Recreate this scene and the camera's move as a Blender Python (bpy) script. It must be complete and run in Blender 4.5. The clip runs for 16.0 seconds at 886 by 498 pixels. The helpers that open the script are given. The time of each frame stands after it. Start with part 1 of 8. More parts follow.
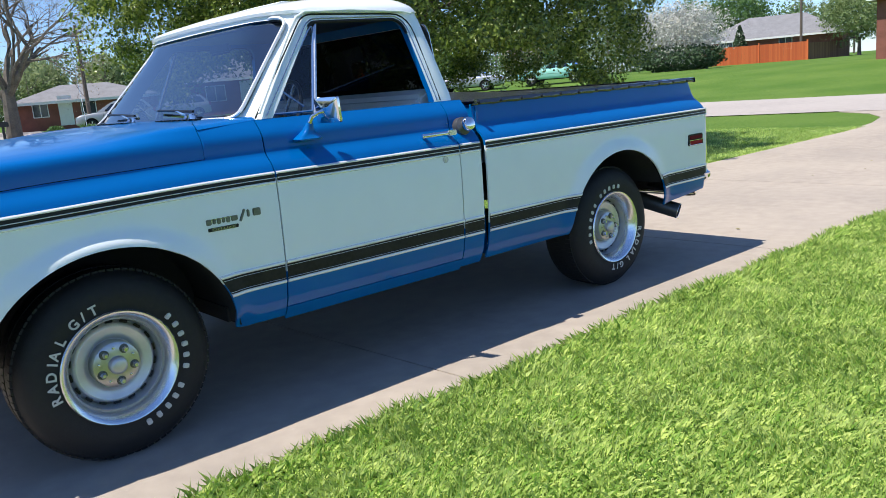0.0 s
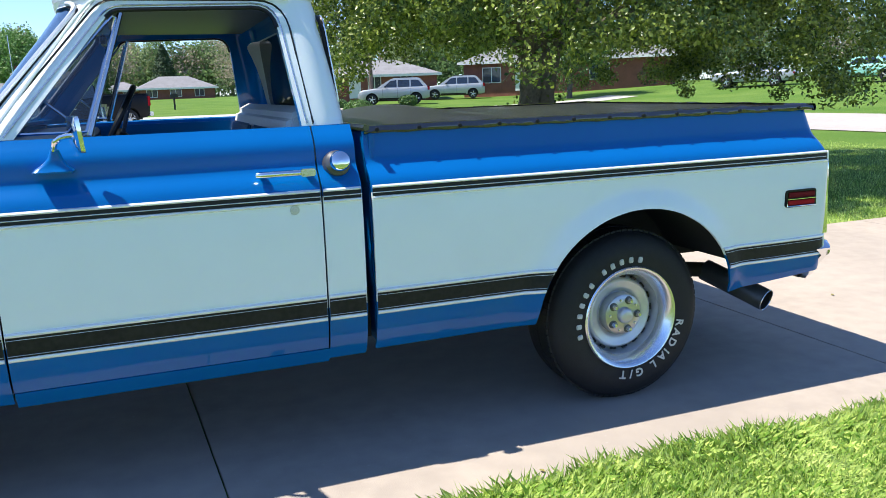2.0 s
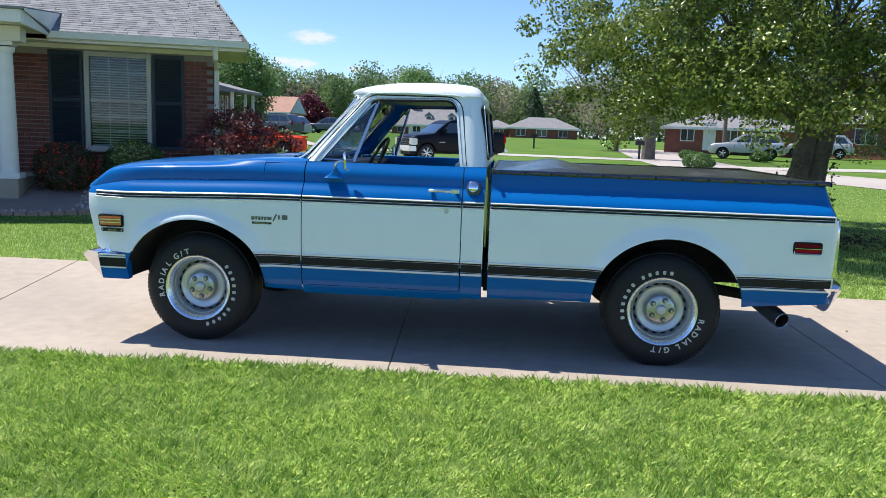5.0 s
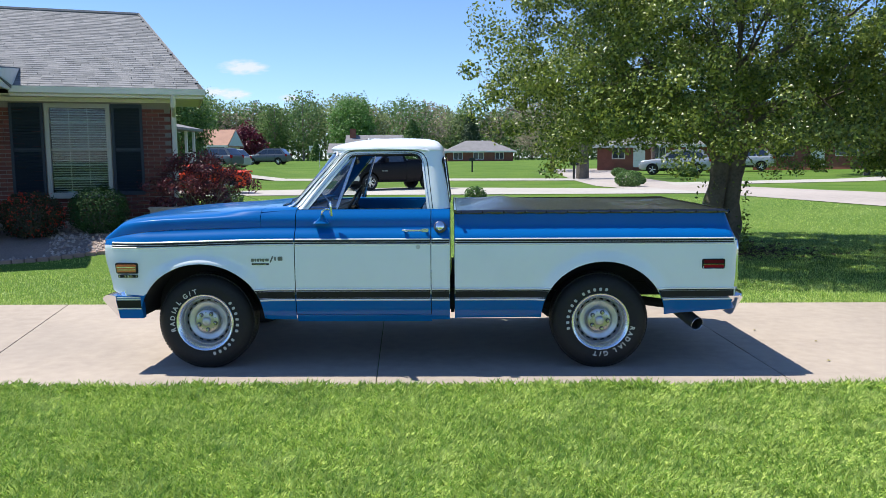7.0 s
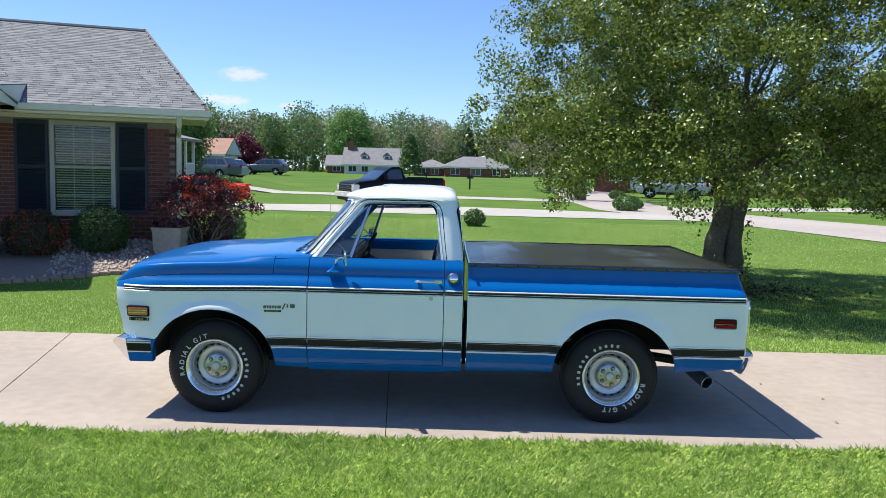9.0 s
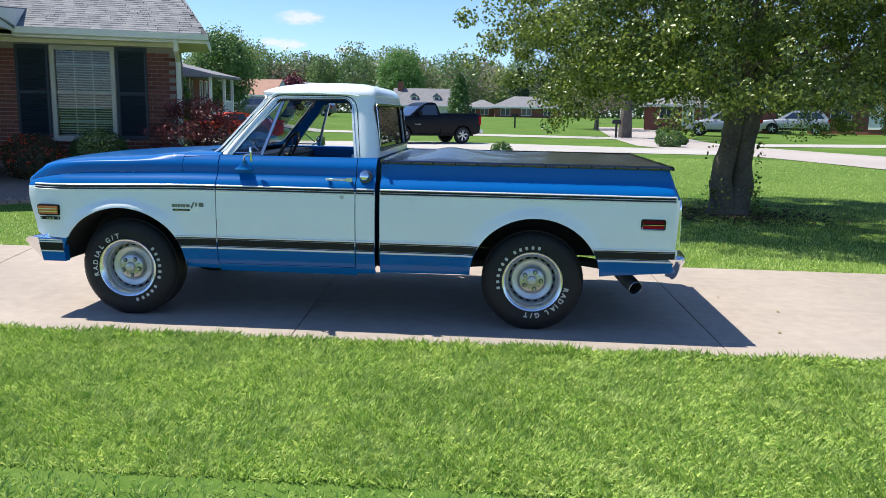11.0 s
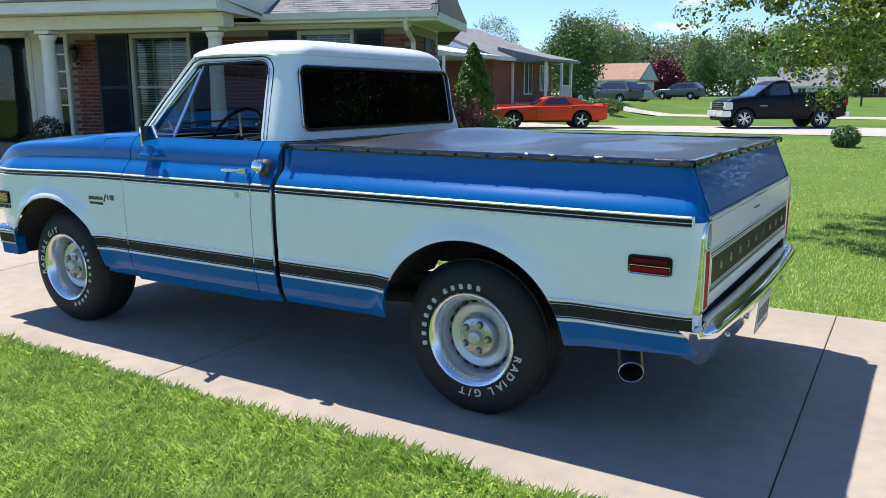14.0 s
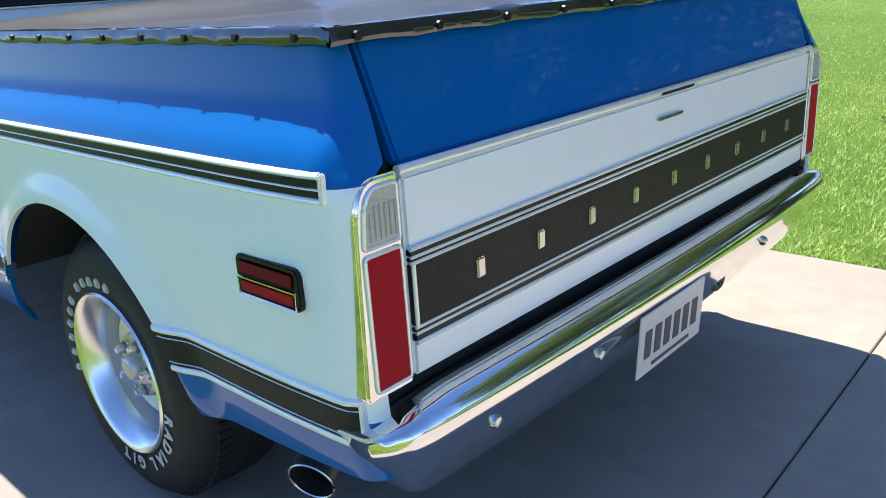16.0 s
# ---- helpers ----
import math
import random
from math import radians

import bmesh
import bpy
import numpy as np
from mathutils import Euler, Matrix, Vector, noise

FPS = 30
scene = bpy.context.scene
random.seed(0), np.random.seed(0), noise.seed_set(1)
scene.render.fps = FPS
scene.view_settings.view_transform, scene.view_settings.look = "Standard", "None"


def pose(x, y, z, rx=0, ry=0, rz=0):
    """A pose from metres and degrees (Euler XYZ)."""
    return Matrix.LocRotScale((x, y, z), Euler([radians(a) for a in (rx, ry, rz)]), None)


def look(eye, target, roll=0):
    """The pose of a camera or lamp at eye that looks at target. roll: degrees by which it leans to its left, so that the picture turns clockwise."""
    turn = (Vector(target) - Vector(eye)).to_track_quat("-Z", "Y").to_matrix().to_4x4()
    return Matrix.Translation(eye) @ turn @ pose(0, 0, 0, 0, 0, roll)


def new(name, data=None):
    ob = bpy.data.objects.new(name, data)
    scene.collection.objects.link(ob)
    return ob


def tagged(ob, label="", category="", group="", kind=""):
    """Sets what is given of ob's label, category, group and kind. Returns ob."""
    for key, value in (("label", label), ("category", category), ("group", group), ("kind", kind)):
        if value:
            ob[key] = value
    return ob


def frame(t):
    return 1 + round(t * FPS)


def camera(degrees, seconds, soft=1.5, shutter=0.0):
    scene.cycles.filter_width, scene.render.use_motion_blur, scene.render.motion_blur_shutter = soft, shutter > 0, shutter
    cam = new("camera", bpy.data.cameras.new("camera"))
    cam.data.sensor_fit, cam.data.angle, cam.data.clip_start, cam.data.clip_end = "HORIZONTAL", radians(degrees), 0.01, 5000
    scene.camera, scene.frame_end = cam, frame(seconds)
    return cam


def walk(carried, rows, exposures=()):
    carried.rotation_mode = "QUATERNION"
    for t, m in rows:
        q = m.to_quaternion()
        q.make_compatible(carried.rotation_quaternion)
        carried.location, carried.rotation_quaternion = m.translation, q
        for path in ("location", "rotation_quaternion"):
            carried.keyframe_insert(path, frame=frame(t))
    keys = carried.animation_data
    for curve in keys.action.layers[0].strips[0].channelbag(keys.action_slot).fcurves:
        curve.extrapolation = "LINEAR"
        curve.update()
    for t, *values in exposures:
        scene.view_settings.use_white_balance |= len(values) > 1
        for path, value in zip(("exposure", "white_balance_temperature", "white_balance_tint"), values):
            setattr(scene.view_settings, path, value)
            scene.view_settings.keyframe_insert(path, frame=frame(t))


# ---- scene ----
cam = camera(58.3, 16.0, 0.7)
PATH = [
    (0, (-0.87, -2.827, 1.256), (0.396, -1.332, 0.856), -4.8),
    (0.5, (-0.369, -2.746, 1.244), (0.843, -1.215, 0.812), -5.2),
    (1, (0.121, -2.699, 1.253), (1.234, -1.09, 0.838), -6.3),
    (1.5, (0.659, -2.678, 1.266), (1.566, -0.937, 0.879), -5.0),
    (2, (1.144, -2.603, 1.296), (1.82, -0.763, 0.899), -2.0),
    (2.5, (1.494, -2.672, 1.286), (1.722, -0.725, 0.891), 1.6),
    (3, (1.739, -2.992, 1.356), (1.674, -1.02, 1.03), 2.8),
    (3.5, (1.902, -3.412, 1.398), (1.751, -1.442, 1.086), 2.0),
    (4, (2.021, -3.868, 1.387), (1.813, -1.906, 1.058), 2.3),
    (6.5, (1.883, -5.669, 1.402), (1.83, -3.681, 1.187), 0.2),
    (7, (1.838, -5.71, 1.558), (1.813, -3.723, 1.33), -0.3),
    (7.5, (1.733, -5.672, 1.747), (1.728, -3.697, 1.428), -0.0),
    (8, (1.696, -5.682, 1.885), (1.707, -3.697, 1.648), -0.2),
    (8.5, (1.682, -5.7, 1.922), (1.697, -3.709, 1.73), 0.2),
    (9, (1.688, -5.682, 1.841), (1.679, -3.692, 1.645), 1.5),
    (9.5, (1.811, -5.682, 1.717), (1.795, -3.694, 1.501), 0.8),
    (12, (3.405, -4.837, 1.457), (2.998, -2.921, 1.051), 0.8),
    (12.5, (3.722, -4.407, 1.439), (3.12, -2.543, 1.034), -0.1),
    (13, (4.045, -3.94, 1.432), (3.261, -2.14, 1.051), -0.1),
    (13.5, (4.319, -3.425, 1.434), (3.376, -1.703, 1.052), 0.3),
    (14, (4.579, -2.868, 1.412), (3.55, -1.196, 1.032), -0.1),
    (14.5, (4.808, -2.269, 1.317), (3.73, -0.637, 0.9), 0.2),
    (15, (4.839, -1.741, 1.289), (3.697, -0.174, 0.801), -1.2),
    (15.5, (4.82, -1.21, 1.268), (3.551, 0.234, 0.717), -2.9),
    (16, (4.748, -0.679, 1.234), (3.448, 0.697, 0.588), -3.8),
]
walk(cam, [(t, look(eye, target, roll)) for t, eye, target, roll in PATH],
     [(0, 0.95), (1, 1.08), (2, 1.36), (2.5, 1.52), (3, 1.42), (3.8, 1.16), (6.5, 1.0), (8.5, 0.95), (12, 1.05), (13.5, 1.05), (14.5, 1.2), (15.2, 1.4), (16, 1.47)])

# ---- light ----
SUN = Vector((-0.585, 0.18, 1.17)).normalized()
world = bpy.data.worlds.new("sky")
scene.world = world
world.use_nodes = True
wn = world.node_tree.nodes
sky = wn.new("ShaderNodeTexSky")
sky.sky_type = "NISHITA"
sky.sun_disc = False
sky.sun_elevation = math.asin(SUN.z)
sky.sun_rotation = math.atan2(SUN.x, SUN.y)
sky.air_density, sky.dust_density, sky.ozone_density = 0.85, 0.1, 2.0
wn["Background"].inputs["Strength"].default_value = 0.093
tint = wn.new("ShaderNodeMix")
tint.data_type, tint.blend_type = "RGBA", "MULTIPLY"
tint.inputs["Factor"].default_value = 1.0
tint.inputs["B"].default_value = (0.655, 0.785, 1.005, 1)
world.node_tree.links.new(sky.outputs[0], tint.inputs["A"])
world.node_tree.links.new(tint.outputs["Result"], wn["Background"].inputs["Color"])
sun = new("sun", bpy.data.lights.new("sun", "SUN"))
sun.data.energy, sun.data.angle, sun.data.color = 3.5, radians(0.55), (1.0, 0.94, 0.85)
sun.matrix_world = look(SUN * 60, (0, 0, 0))
scene.view_settings.exposure = 1.03

# ---- materials ----


def mat(name, color, rough=0.5, metal=0.0, vary=0.0, scale=20.0, big=1.5, bump=0.0, bscale=200.0, coat=0.0, spec=0.5, tint=None, trans=0.0):
    """A surface with grain and large stains; tint is the colour that the noise mixes in."""
    m = bpy.data.materials.new(name)
    m.use_nodes = True
    nt = m.node_tree
    b = nt.nodes["Principled BSDF"]
    b.inputs["Base Color"].default_value = (*color, 1)
    b.inputs["Roughness"].default_value = rough
    b.inputs["Metallic"].default_value = metal
    b.inputs["Specular IOR Level"].default_value = spec
    b.inputs["Coat Weight"].default_value = coat
    b.inputs["Coat Roughness"].default_value = 0.04
    b.inputs["Transmission Weight"].default_value = trans
    co = nt.nodes.new("ShaderNodeTexCoord")
    if vary:
        n1 = nt.nodes.new("ShaderNodeTexNoise")
        n1.inputs["Scale"].default_value, n1.inputs["Detail"].default_value = scale, 5
        n2 = nt.nodes.new("ShaderNodeTexNoise")
        n2.inputs["Scale"].default_value, n2.inputs["Detail"].default_value = big, 3
        add = nt.nodes.new("ShaderNodeMath")
        add.operation = "MULTIPLY"
        ramp = nt.nodes.new("ShaderNodeMapRange")
        ramp.inputs["From Min"].default_value, ramp.inputs["From Max"].default_value = 0.12, 0.42
        mix = nt.nodes.new("ShaderNodeMix")
        mix.data_type = "RGBA"
        mix.inputs["A"].default_value = (*color, 1)
        t = tint or tuple(c * (1 - vary) for c in color)
        mix.inputs["B"].default_value = (*t, 1)
        for n in (n1, n2):
            nt.links.new(co.outputs["Object"], n.inputs["Vector"])
        nt.links.new(n1.outputs["Fac"], add.inputs[0])
        nt.links.new(n2.outputs["Fac"], add.inputs[1])
        nt.links.new(add.outputs[0], ramp.inputs["Value"])
        nt.links.new(ramp.outputs[0], mix.inputs["Factor"])
        nt.links.new(mix.outputs["Result"], b.inputs["Base Color"])
    if bump:
        n3 = nt.nodes.new("ShaderNodeTexNoise")
        n3.inputs["Scale"].default_value, n3.inputs["Detail"].default_value = bscale, 4
        bp = nt.nodes.new("ShaderNodeBump")
        bp.inputs["Strength"].default_value, bp.inputs["Distance"].default_value = bump, 0.01
        nt.links.new(co.outputs["Object"], n3.inputs["Vector"])
        nt.links.new(n3.outputs["Fac"], bp.inputs["Height"])
        nt.links.new(bp.outputs["Normal"], b.inputs["Normal"])
    return m


def pieces_mat(name, a, b_, rough, bump=0.3, bscale=120.0, island=False, trans=0.0, spec=0.4):
    """Pieces that differ from one another by a random mix of two colours."""
    m = mat(name, a, rough, bump=bump, bscale=bscale, spec=spec)
    nt = m.node_tree
    b = nt.nodes["Principled BSDF"]
    if island:
        src = nt.nodes.new("ShaderNodeNewGeometry").outputs["Random Per Island"]
    else:
        src = nt.nodes.new("ShaderNodeObjectInfo").outputs["Random"]
    mix = nt.nodes.new("ShaderNodeMix")
    mix.data_type = "RGBA"
    mix.inputs["A"].default_value, mix.inputs["B"].default_value = (*a, 1), (*b_, 1)
    nt.links.new(src, mix.inputs["Factor"])
    nt.links.new(mix.outputs["Result"], b.inputs["Base Color"])
    if trans:
        tr = nt.nodes.new("ShaderNodeBsdfTranslucent")
        nt.links.new(mix.outputs["Result"], tr.inputs["Color"])
        ms = nt.nodes.new("ShaderNodeMixShader")
        ms.inputs[0].default_value = trans
        nt.links.new(b.outputs[0], ms.inputs[1])
        nt.links.new(tr.outputs[0], ms.inputs[2])
        nt.links.new(ms.outputs[0], nt.nodes["Material Output"].inputs["Surface"])
    return m


def glass_mat(name, tint, clear=0.8, ior=1.6, power=5.0):
    """A thin pane: what passes through is tinted, and it mirrors more at a slant."""
    m = bpy.data.materials.new(name)
    m.use_nodes = True
    nt = m.node_tree
    nt.nodes.remove(nt.nodes["Principled BSDF"])
    tr = nt.nodes.new("ShaderNodeBsdfTransparent")
    tr.inputs["Color"].default_value = (*[c * clear for c in tint], 1)
    gl = nt.nodes.new("ShaderNodeBsdfGlossy")
    gl.inputs["Roughness"].default_value = 0.015
    lw = nt.nodes.new("ShaderNodeLayerWeight")
    lw.inputs["Blend"].default_value = 0.5
    pw = nt.nodes.new("ShaderNodeMath")
    pw.operation = "POWER"
    pw.inputs[1].default_value = power
    fr = nt.nodes.new("ShaderNodeMapRange")
    fr.inputs["To Min"].default_value = ((ior - 1) / (ior + 1)) ** 2
    fr.inputs["To Max"].default_value = 0.85
    nt.links.new(lw.outputs["Facing"], pw.inputs[0])
    nt.links.new(pw.outputs[0], fr.inputs["Value"])
    ms = nt.nodes.new("ShaderNodeMixShader")
    nt.links.new(fr.outputs[0], ms.inputs[0])
    nt.links.new(tr.outputs[0], ms.inputs[1])
    nt.links.new(gl.outputs[0], ms.inputs[2])
    nt.links.new(ms.outputs[0], nt.nodes["Material Output"].inputs["Surface"])
    return m


BLUE = mat("blue_car_paint", (0.0, 0.116, 0.39), 0.3, 0.0, coat=0.55, spec=0.05, vary=0.1, scale=3, big=0.7)
BLUE.node_tree.nodes["Principled BSDF"].inputs["Coat Roughness"].default_value = 0.025
WHITE = mat("white_car_paint", (0.87, 0.91, 0.92), 0.3, 0.0, coat=0.5, spec=0.3, vary=0.05, scale=4, big=0.8)
CHROME = mat("chrome", (0.82, 0.83, 0.85), 0.07, 1.0, vary=0.1, scale=30)
SATIN = mat("satin_steel", (0.66, 0.67, 0.68), 0.26, 1.0, vary=0.2, scale=40)
ARGENT = mat("argent_wheel_paint", (0.66, 0.67, 0.69), 0.34, 0.55, vary=0.15, scale=25)
RINGMETAL = mat("satin_trim_ring", (0.85, 0.86, 0.87), 0.27, 1.0, vary=0.1, scale=30)
HUBCHROME = mat("worn_hub_chrome", (0.5, 0.5, 0.52), 0.3, 1.0, vary=0.15, scale=30)
HUBMETAL = mat("brushed_hub_metal", (0.6, 0.6, 0.62), 0.38, 0.75, vary=0.15, scale=30)
BRIGHT = mat("polished_trim", (0.92, 0.92, 0.9), 0.25, 0.4, vary=0.08, scale=40)
DARKSTEEL = mat("dark_steel_paint", (0.11, 0.115, 0.12), 0.32, 0.5, vary=0.25, scale=30)
BLACKTRIM = mat("black_trim", (0.01, 0.01, 0.01), 0.35, spec=0.3)
WOODGRAIN = mat("dark_grained_insert", (0.03, 0.027, 0.024), 0.5, spec=0.2, vary=0.5, scale=60, big=5)
RUBBER = mat("tyre_rubber", (0.02, 0.02, 0.021), 0.62, spec=0.3, vary=0.3, scale=40, bump=0.1, bscale=150)
LETTER = mat("raised_white_letters", (0.6, 0.6, 0.57), 0.6, vary=0.15, scale=90)
UNDER = mat("underbody_black", (0.012, 0.012, 0.012), 0.8, vary=0.4, scale=20)
VINYL = mat("black_vinyl", (0.026, 0.027, 0.03), 0.3, spec=0.9, coat=0.25, vary=0.3, scale=12, big=2, bump=0.25, bscale=220)
HEM = mat("glossy_vinyl_edge", (0.016, 0.016, 0.018), 0.2, spec=1.0, coat=0.6, vary=0.3, scale=12)
REDLENS = mat("red_lens", (0.36, 0.003, 0.012), 0.45, coat=0.0, spec=0.12, bump=0.1, bscale=150)
DARKRED = mat("dark_red_lens", (0.16, 0.006, 0.012), 0.5, spec=0.1)
AMBER = mat("amber_lens", (0.62, 0.19, 0.05), 0.3, coat=0.2)
CLEARLENS = mat("clear_lens", (0.36, 0.38, 0.39), 0.15, 0.3, coat=1.0, bump=0.3, bscale=120)
SEATWHITE = mat("white_vinyl_seat", (0.6, 0.6, 0.57), 0.5, vary=0.12, scale=8, bump=0.1)
SEATBLUE = mat("blue_ribbed_seat_cloth", (0.03, 0.1, 0.2), 0.8, vary=0.3, scale=40, bump=0.3)
DASH = mat("dark_dash", (0.015, 0.03, 0.07), 0.5)
GLASS = glass_mat("clear_glass", (0.86, 0.92, 0.92), 0.9, 1.85)
SCREEN = glass_mat("dusty_windscreen_glass", (0.8, 0.88, 0.92), 0.5, 2.7, 2.2)
SMOKE = glass_mat("dark_tinted_glass", (0.014, 0.016, 0.017), 0.9, 1.3)
EMBLEM = mat("dark_emblem", (0.2, 0.21, 0.22), 0.3, 0.8, vary=0.3, scale=80)
PLATE = mat("plate_white", (0.62, 0.64, 0.64), 0.4, vary=0.1, scale=60)
PLATEINK = mat("plate_ink", (0.05, 0.06, 0.08), 0.5)


# ---- mesh helpers ----


def mesh_of(name, verts, faces, mats, slots=None, smooth=True, angle=35):
    me = bpy.data.meshes.new(name)
    me.from_pydata(verts, [], faces)
    for m in mats if isinstance(mats, (list, tuple)) else [mats]:
        me.materials.append(m)
    if slots is not None:
        me.polygons.foreach_set("material_index", np.array(slots, dtype=np.int32))
    me.update()
    if smooth:
        me.polygons.foreach_set("use_smooth", np.ones(len(me.polygons), dtype=bool))
        me.set_sharp_from_angle(angle=radians(angle))
    return me


def part(name, bm, material, parent=None, label="", smooth=True, angle=35):
    """One mesh object out of a bmesh (or a mesh), under a thing or a part."""
    if isinstance(bm, bpy.types.Mesh):
        me = bm
    else:
        me = bpy.data.meshes.new(name)
        bmesh.ops.recalc_face_normals(bm, faces=bm.faces)
        bm.to_mesh(me)
        bm.free()
        me.materials.append(material)
        if smooth:
            me.polygons.foreach_set("use_smooth", np.ones(len(me.polygons), dtype=bool))
            me.set_sharp_from_angle(angle=radians(angle))
    ob = new(name, me)
    if parent is not None:
        ob.parent = parent
        ob.matrix_parent_inverse = pose_of(parent).inverted()
    if label:
        ob["label"] = label
    return ob


def pose_of(ob):
    if ob.parent is None:
        return ob.matrix_basis.copy()
    return pose_of(ob.parent) @ ob.matrix_parent_inverse @ ob.matrix_basis


def thing(name, at, label, category, group="", kind=""):
    ob = new(name)
    ob.empty_display_size = 0.1
    ob.matrix_basis = Matrix.Translation(at)
    return tagged(ob, label, category, group, kind)


def box(bm, x0, x1, y0, y1, z0, z1, bevel=0.0, m=None):
    vs = [bm.verts.new((x, y, z)) for x in (x0, x1) for y in (y0, y1) for z in (z0, z1)]
    fs = [bm.faces.new([vs[i] for i in q]) for q in ((0, 1, 3, 2), (4, 6, 7, 5), (0, 4, 5, 1), (2, 3, 7, 6), (0, 2, 6, 4), (1, 5, 7, 3))]
    if m is not None:
        for v in vs:
            v.co = m @ v.co
    if bevel:
        es = {e for f in fs for e in f.edges}
        bmesh.ops.bevel(bm, geom=list(es), offset=bevel, segments=2, affect="EDGES", clamp_overlap=True)
    return vs


def boxm(x0, x1, y0, y1, z0, z1, bevel=0.0, m=None):
    bm = bmesh.new()
    box(bm, x0, x1, y0, y1, z0, z1, bevel, m)
    return bm


def tube(bm, pts, r, n=8, cap=True, radii=None):
    """A round bar along points."""
    pts = [Vector(p) for p in pts]
    rings = []
    for i, p in enumerate(pts):
        d = (pts[min(i + 1, len(pts) - 1)] - pts[max(i - 1, 0)]).normalized()
        a = d.cross(Vector((0, 0, 1)) if abs(d.z) < 0.95 else Vector((1, 0, 0))).normalized()
        b = d.cross(a)
        rr = radii[i] if radii else r
        rings.append([bm.verts.new(p + rr * (math.cos(2 * math.pi * k / n) * a + math.sin(2 * math.pi * k / n) * b)) for k in range(n)])
    for r0, r1 in zip(rings, rings[1:]):
        for k in range(n):
            bm.faces.new((r0[k], r0[(k + 1) % n], r1[(k + 1) % n], r1[k]))
    if cap:
        bm.faces.new(rings[0])
        bm.faces.new(rings[-1][::-1])


def tubem(pts, r, n=8, radii=None):
    bm = bmesh.new()
    tube(bm, pts, r, n, True, radii)
    return bm


def lathe(bm, prof, n=48, m=None, axis="y", closed=False):
    """Turns a profile of (radius, along) about an axis."""
    rings = []
    for r, a in prof:
        ring = []
        for k in range(n):
            t = 2 * math.pi * k / n
            c, s = r * math.cos(t), r * math.sin(t)
            v = Vector((c, a, s)) if axis == "y" else Vector((c, s, a)) if axis == "z" else Vector((a, c, s))
            ring.append(bm.verts.new(m @ v if m is not None else v))
        rings.append(ring)
    pairs = list(zip(rings, rings[1:])) + ([(rings[-1], rings[0])] if closed else [])
    for r0, r1 in pairs:
        for k in range(n):
            bm.faces.new((r0[k], r0[(k + 1) % n], r1[(k + 1) % n], r1[k]))


def lathem(prof, n=48, m=None, axis="y", closed=False):
    bm = bmesh.new()
    lathe(bm, prof, n, m, axis, closed)
    return bm


def interp(table, x):
    return float(np.interp(x, [a for a, _ in table], [b for _, b in table]))


def prism(bm, pts, axis, a0, a1):
    """Pushes a polygon out along an axis; pts are the other two coordinates in order."""
    def at(p, a):
        return (a, p[0], p[1]) if axis == "x" else (p[0], a, p[1]) if axis == "y" else (p[0], p[1], a)
    v0 = [bm.verts.new(at(p, a0)) for p in pts]
    v1 = [bm.verts.new(at(p, a1)) for p in pts]
    n = len(pts)
    bm.faces.new(v0)
    bm.faces.new(v1[::-1])
    for k in range(n):
        bm.faces.new((v0[k], v1[k], v1[(k + 1) % n], v0[(k + 1) % n]))


def prismm(pts, axis, a0, a1, bevel=0.0):
    bm = bmesh.new()
    prism(bm, pts, axis, a0, a1)
    if bevel:
        bmesh.ops.recalc_face_normals(bm, faces=bm.faces)
        bmesh.ops.bevel(bm, geom=list(bm.edges), offset=bevel, segments=2, affect="EDGES", clamp_overlap=True)
    return bm


def rounded(pts, r, n=5):
    """A polygon with its corners rounded; r is one radius or one for each corner."""
    out = []
    k = len(pts)
    for i in range(k):
        p, a, b = Vector(pts[i]), Vector(pts[i - 1]), Vector(pts[(i + 1) % k])
        rr = r[i] if isinstance(r, (list, tuple)) else r
        u, w = (a - p), (b - p)
        du, dw = min(rr, u.length * 0.48), min(rr, w.length * 0.48)
        p0, p1 = p + u.normalized() * du, p + w.normalized() * dw
        for j in range(n + 1):
            t = j / n
            q = (1 - t) ** 2 * p0 + 2 * t * (1 - t) * p + t * t * p1
            out.append((q.x, q.y))
    return out


def cut(me, cutters, mats=()):
    """A mesh with other meshes taken out of it."""
    a = bpy.data.objects.new("tmp_a", me)
    scene.collection.objects.link(a)
    obs = []
    for c in cutters:
        cm = bpy.data.meshes.new("tmp")
        bmesh.ops.recalc_face_normals(c, faces=c.faces)
        c.to_mesh(cm)
        c.free()
        if mats:
            cm.materials.append(mats[len(obs)])
        o = bpy.data.objects.new("tmp_c", cm)
        scene.collection.objects.link(o)
        obs.append(o)
        md = a.modifiers.new("cut", "BOOLEAN")
        md.operation, md.solver, md.object = "DIFFERENCE", "EXACT", o
        if mats:
            md.material_mode = "TRANSFER"
    dg = bpy.context.evaluated_depsgraph_get()
    res = bpy.data.meshes.new_from_object(a.evaluated_get(dg))
    for o in obs + [a]:
        d = o.data
        bpy.data.objects.remove(o)
        bpy.data.meshes.remove(d)
    res.polygons.foreach_set("use_smooth", np.ones(len(res.polygons), dtype=bool))
    res.set_sharp_from_angle(angle=radians(35))
    return res

# ---- ground ----


def smooth(a, b, t):
    u = min(1.0, max(0.0, (t - a) / (b - a)))
    return u * u * (3 - 2 * u)


HOUSE_AT, HOUSE_TURN = (-3.3, 8.9), 19.0


def house_frame(x, y):
    """Along the house's front wall from its corner, and behind it."""
    c, s = math.cos(radians(HOUSE_TURN)), math.sin(radians(HOUSE_TURN))
    u, v = x - HOUSE_AT[0], y - HOUSE_AT[1]
    return u * c + v * s, -u * s + v * c


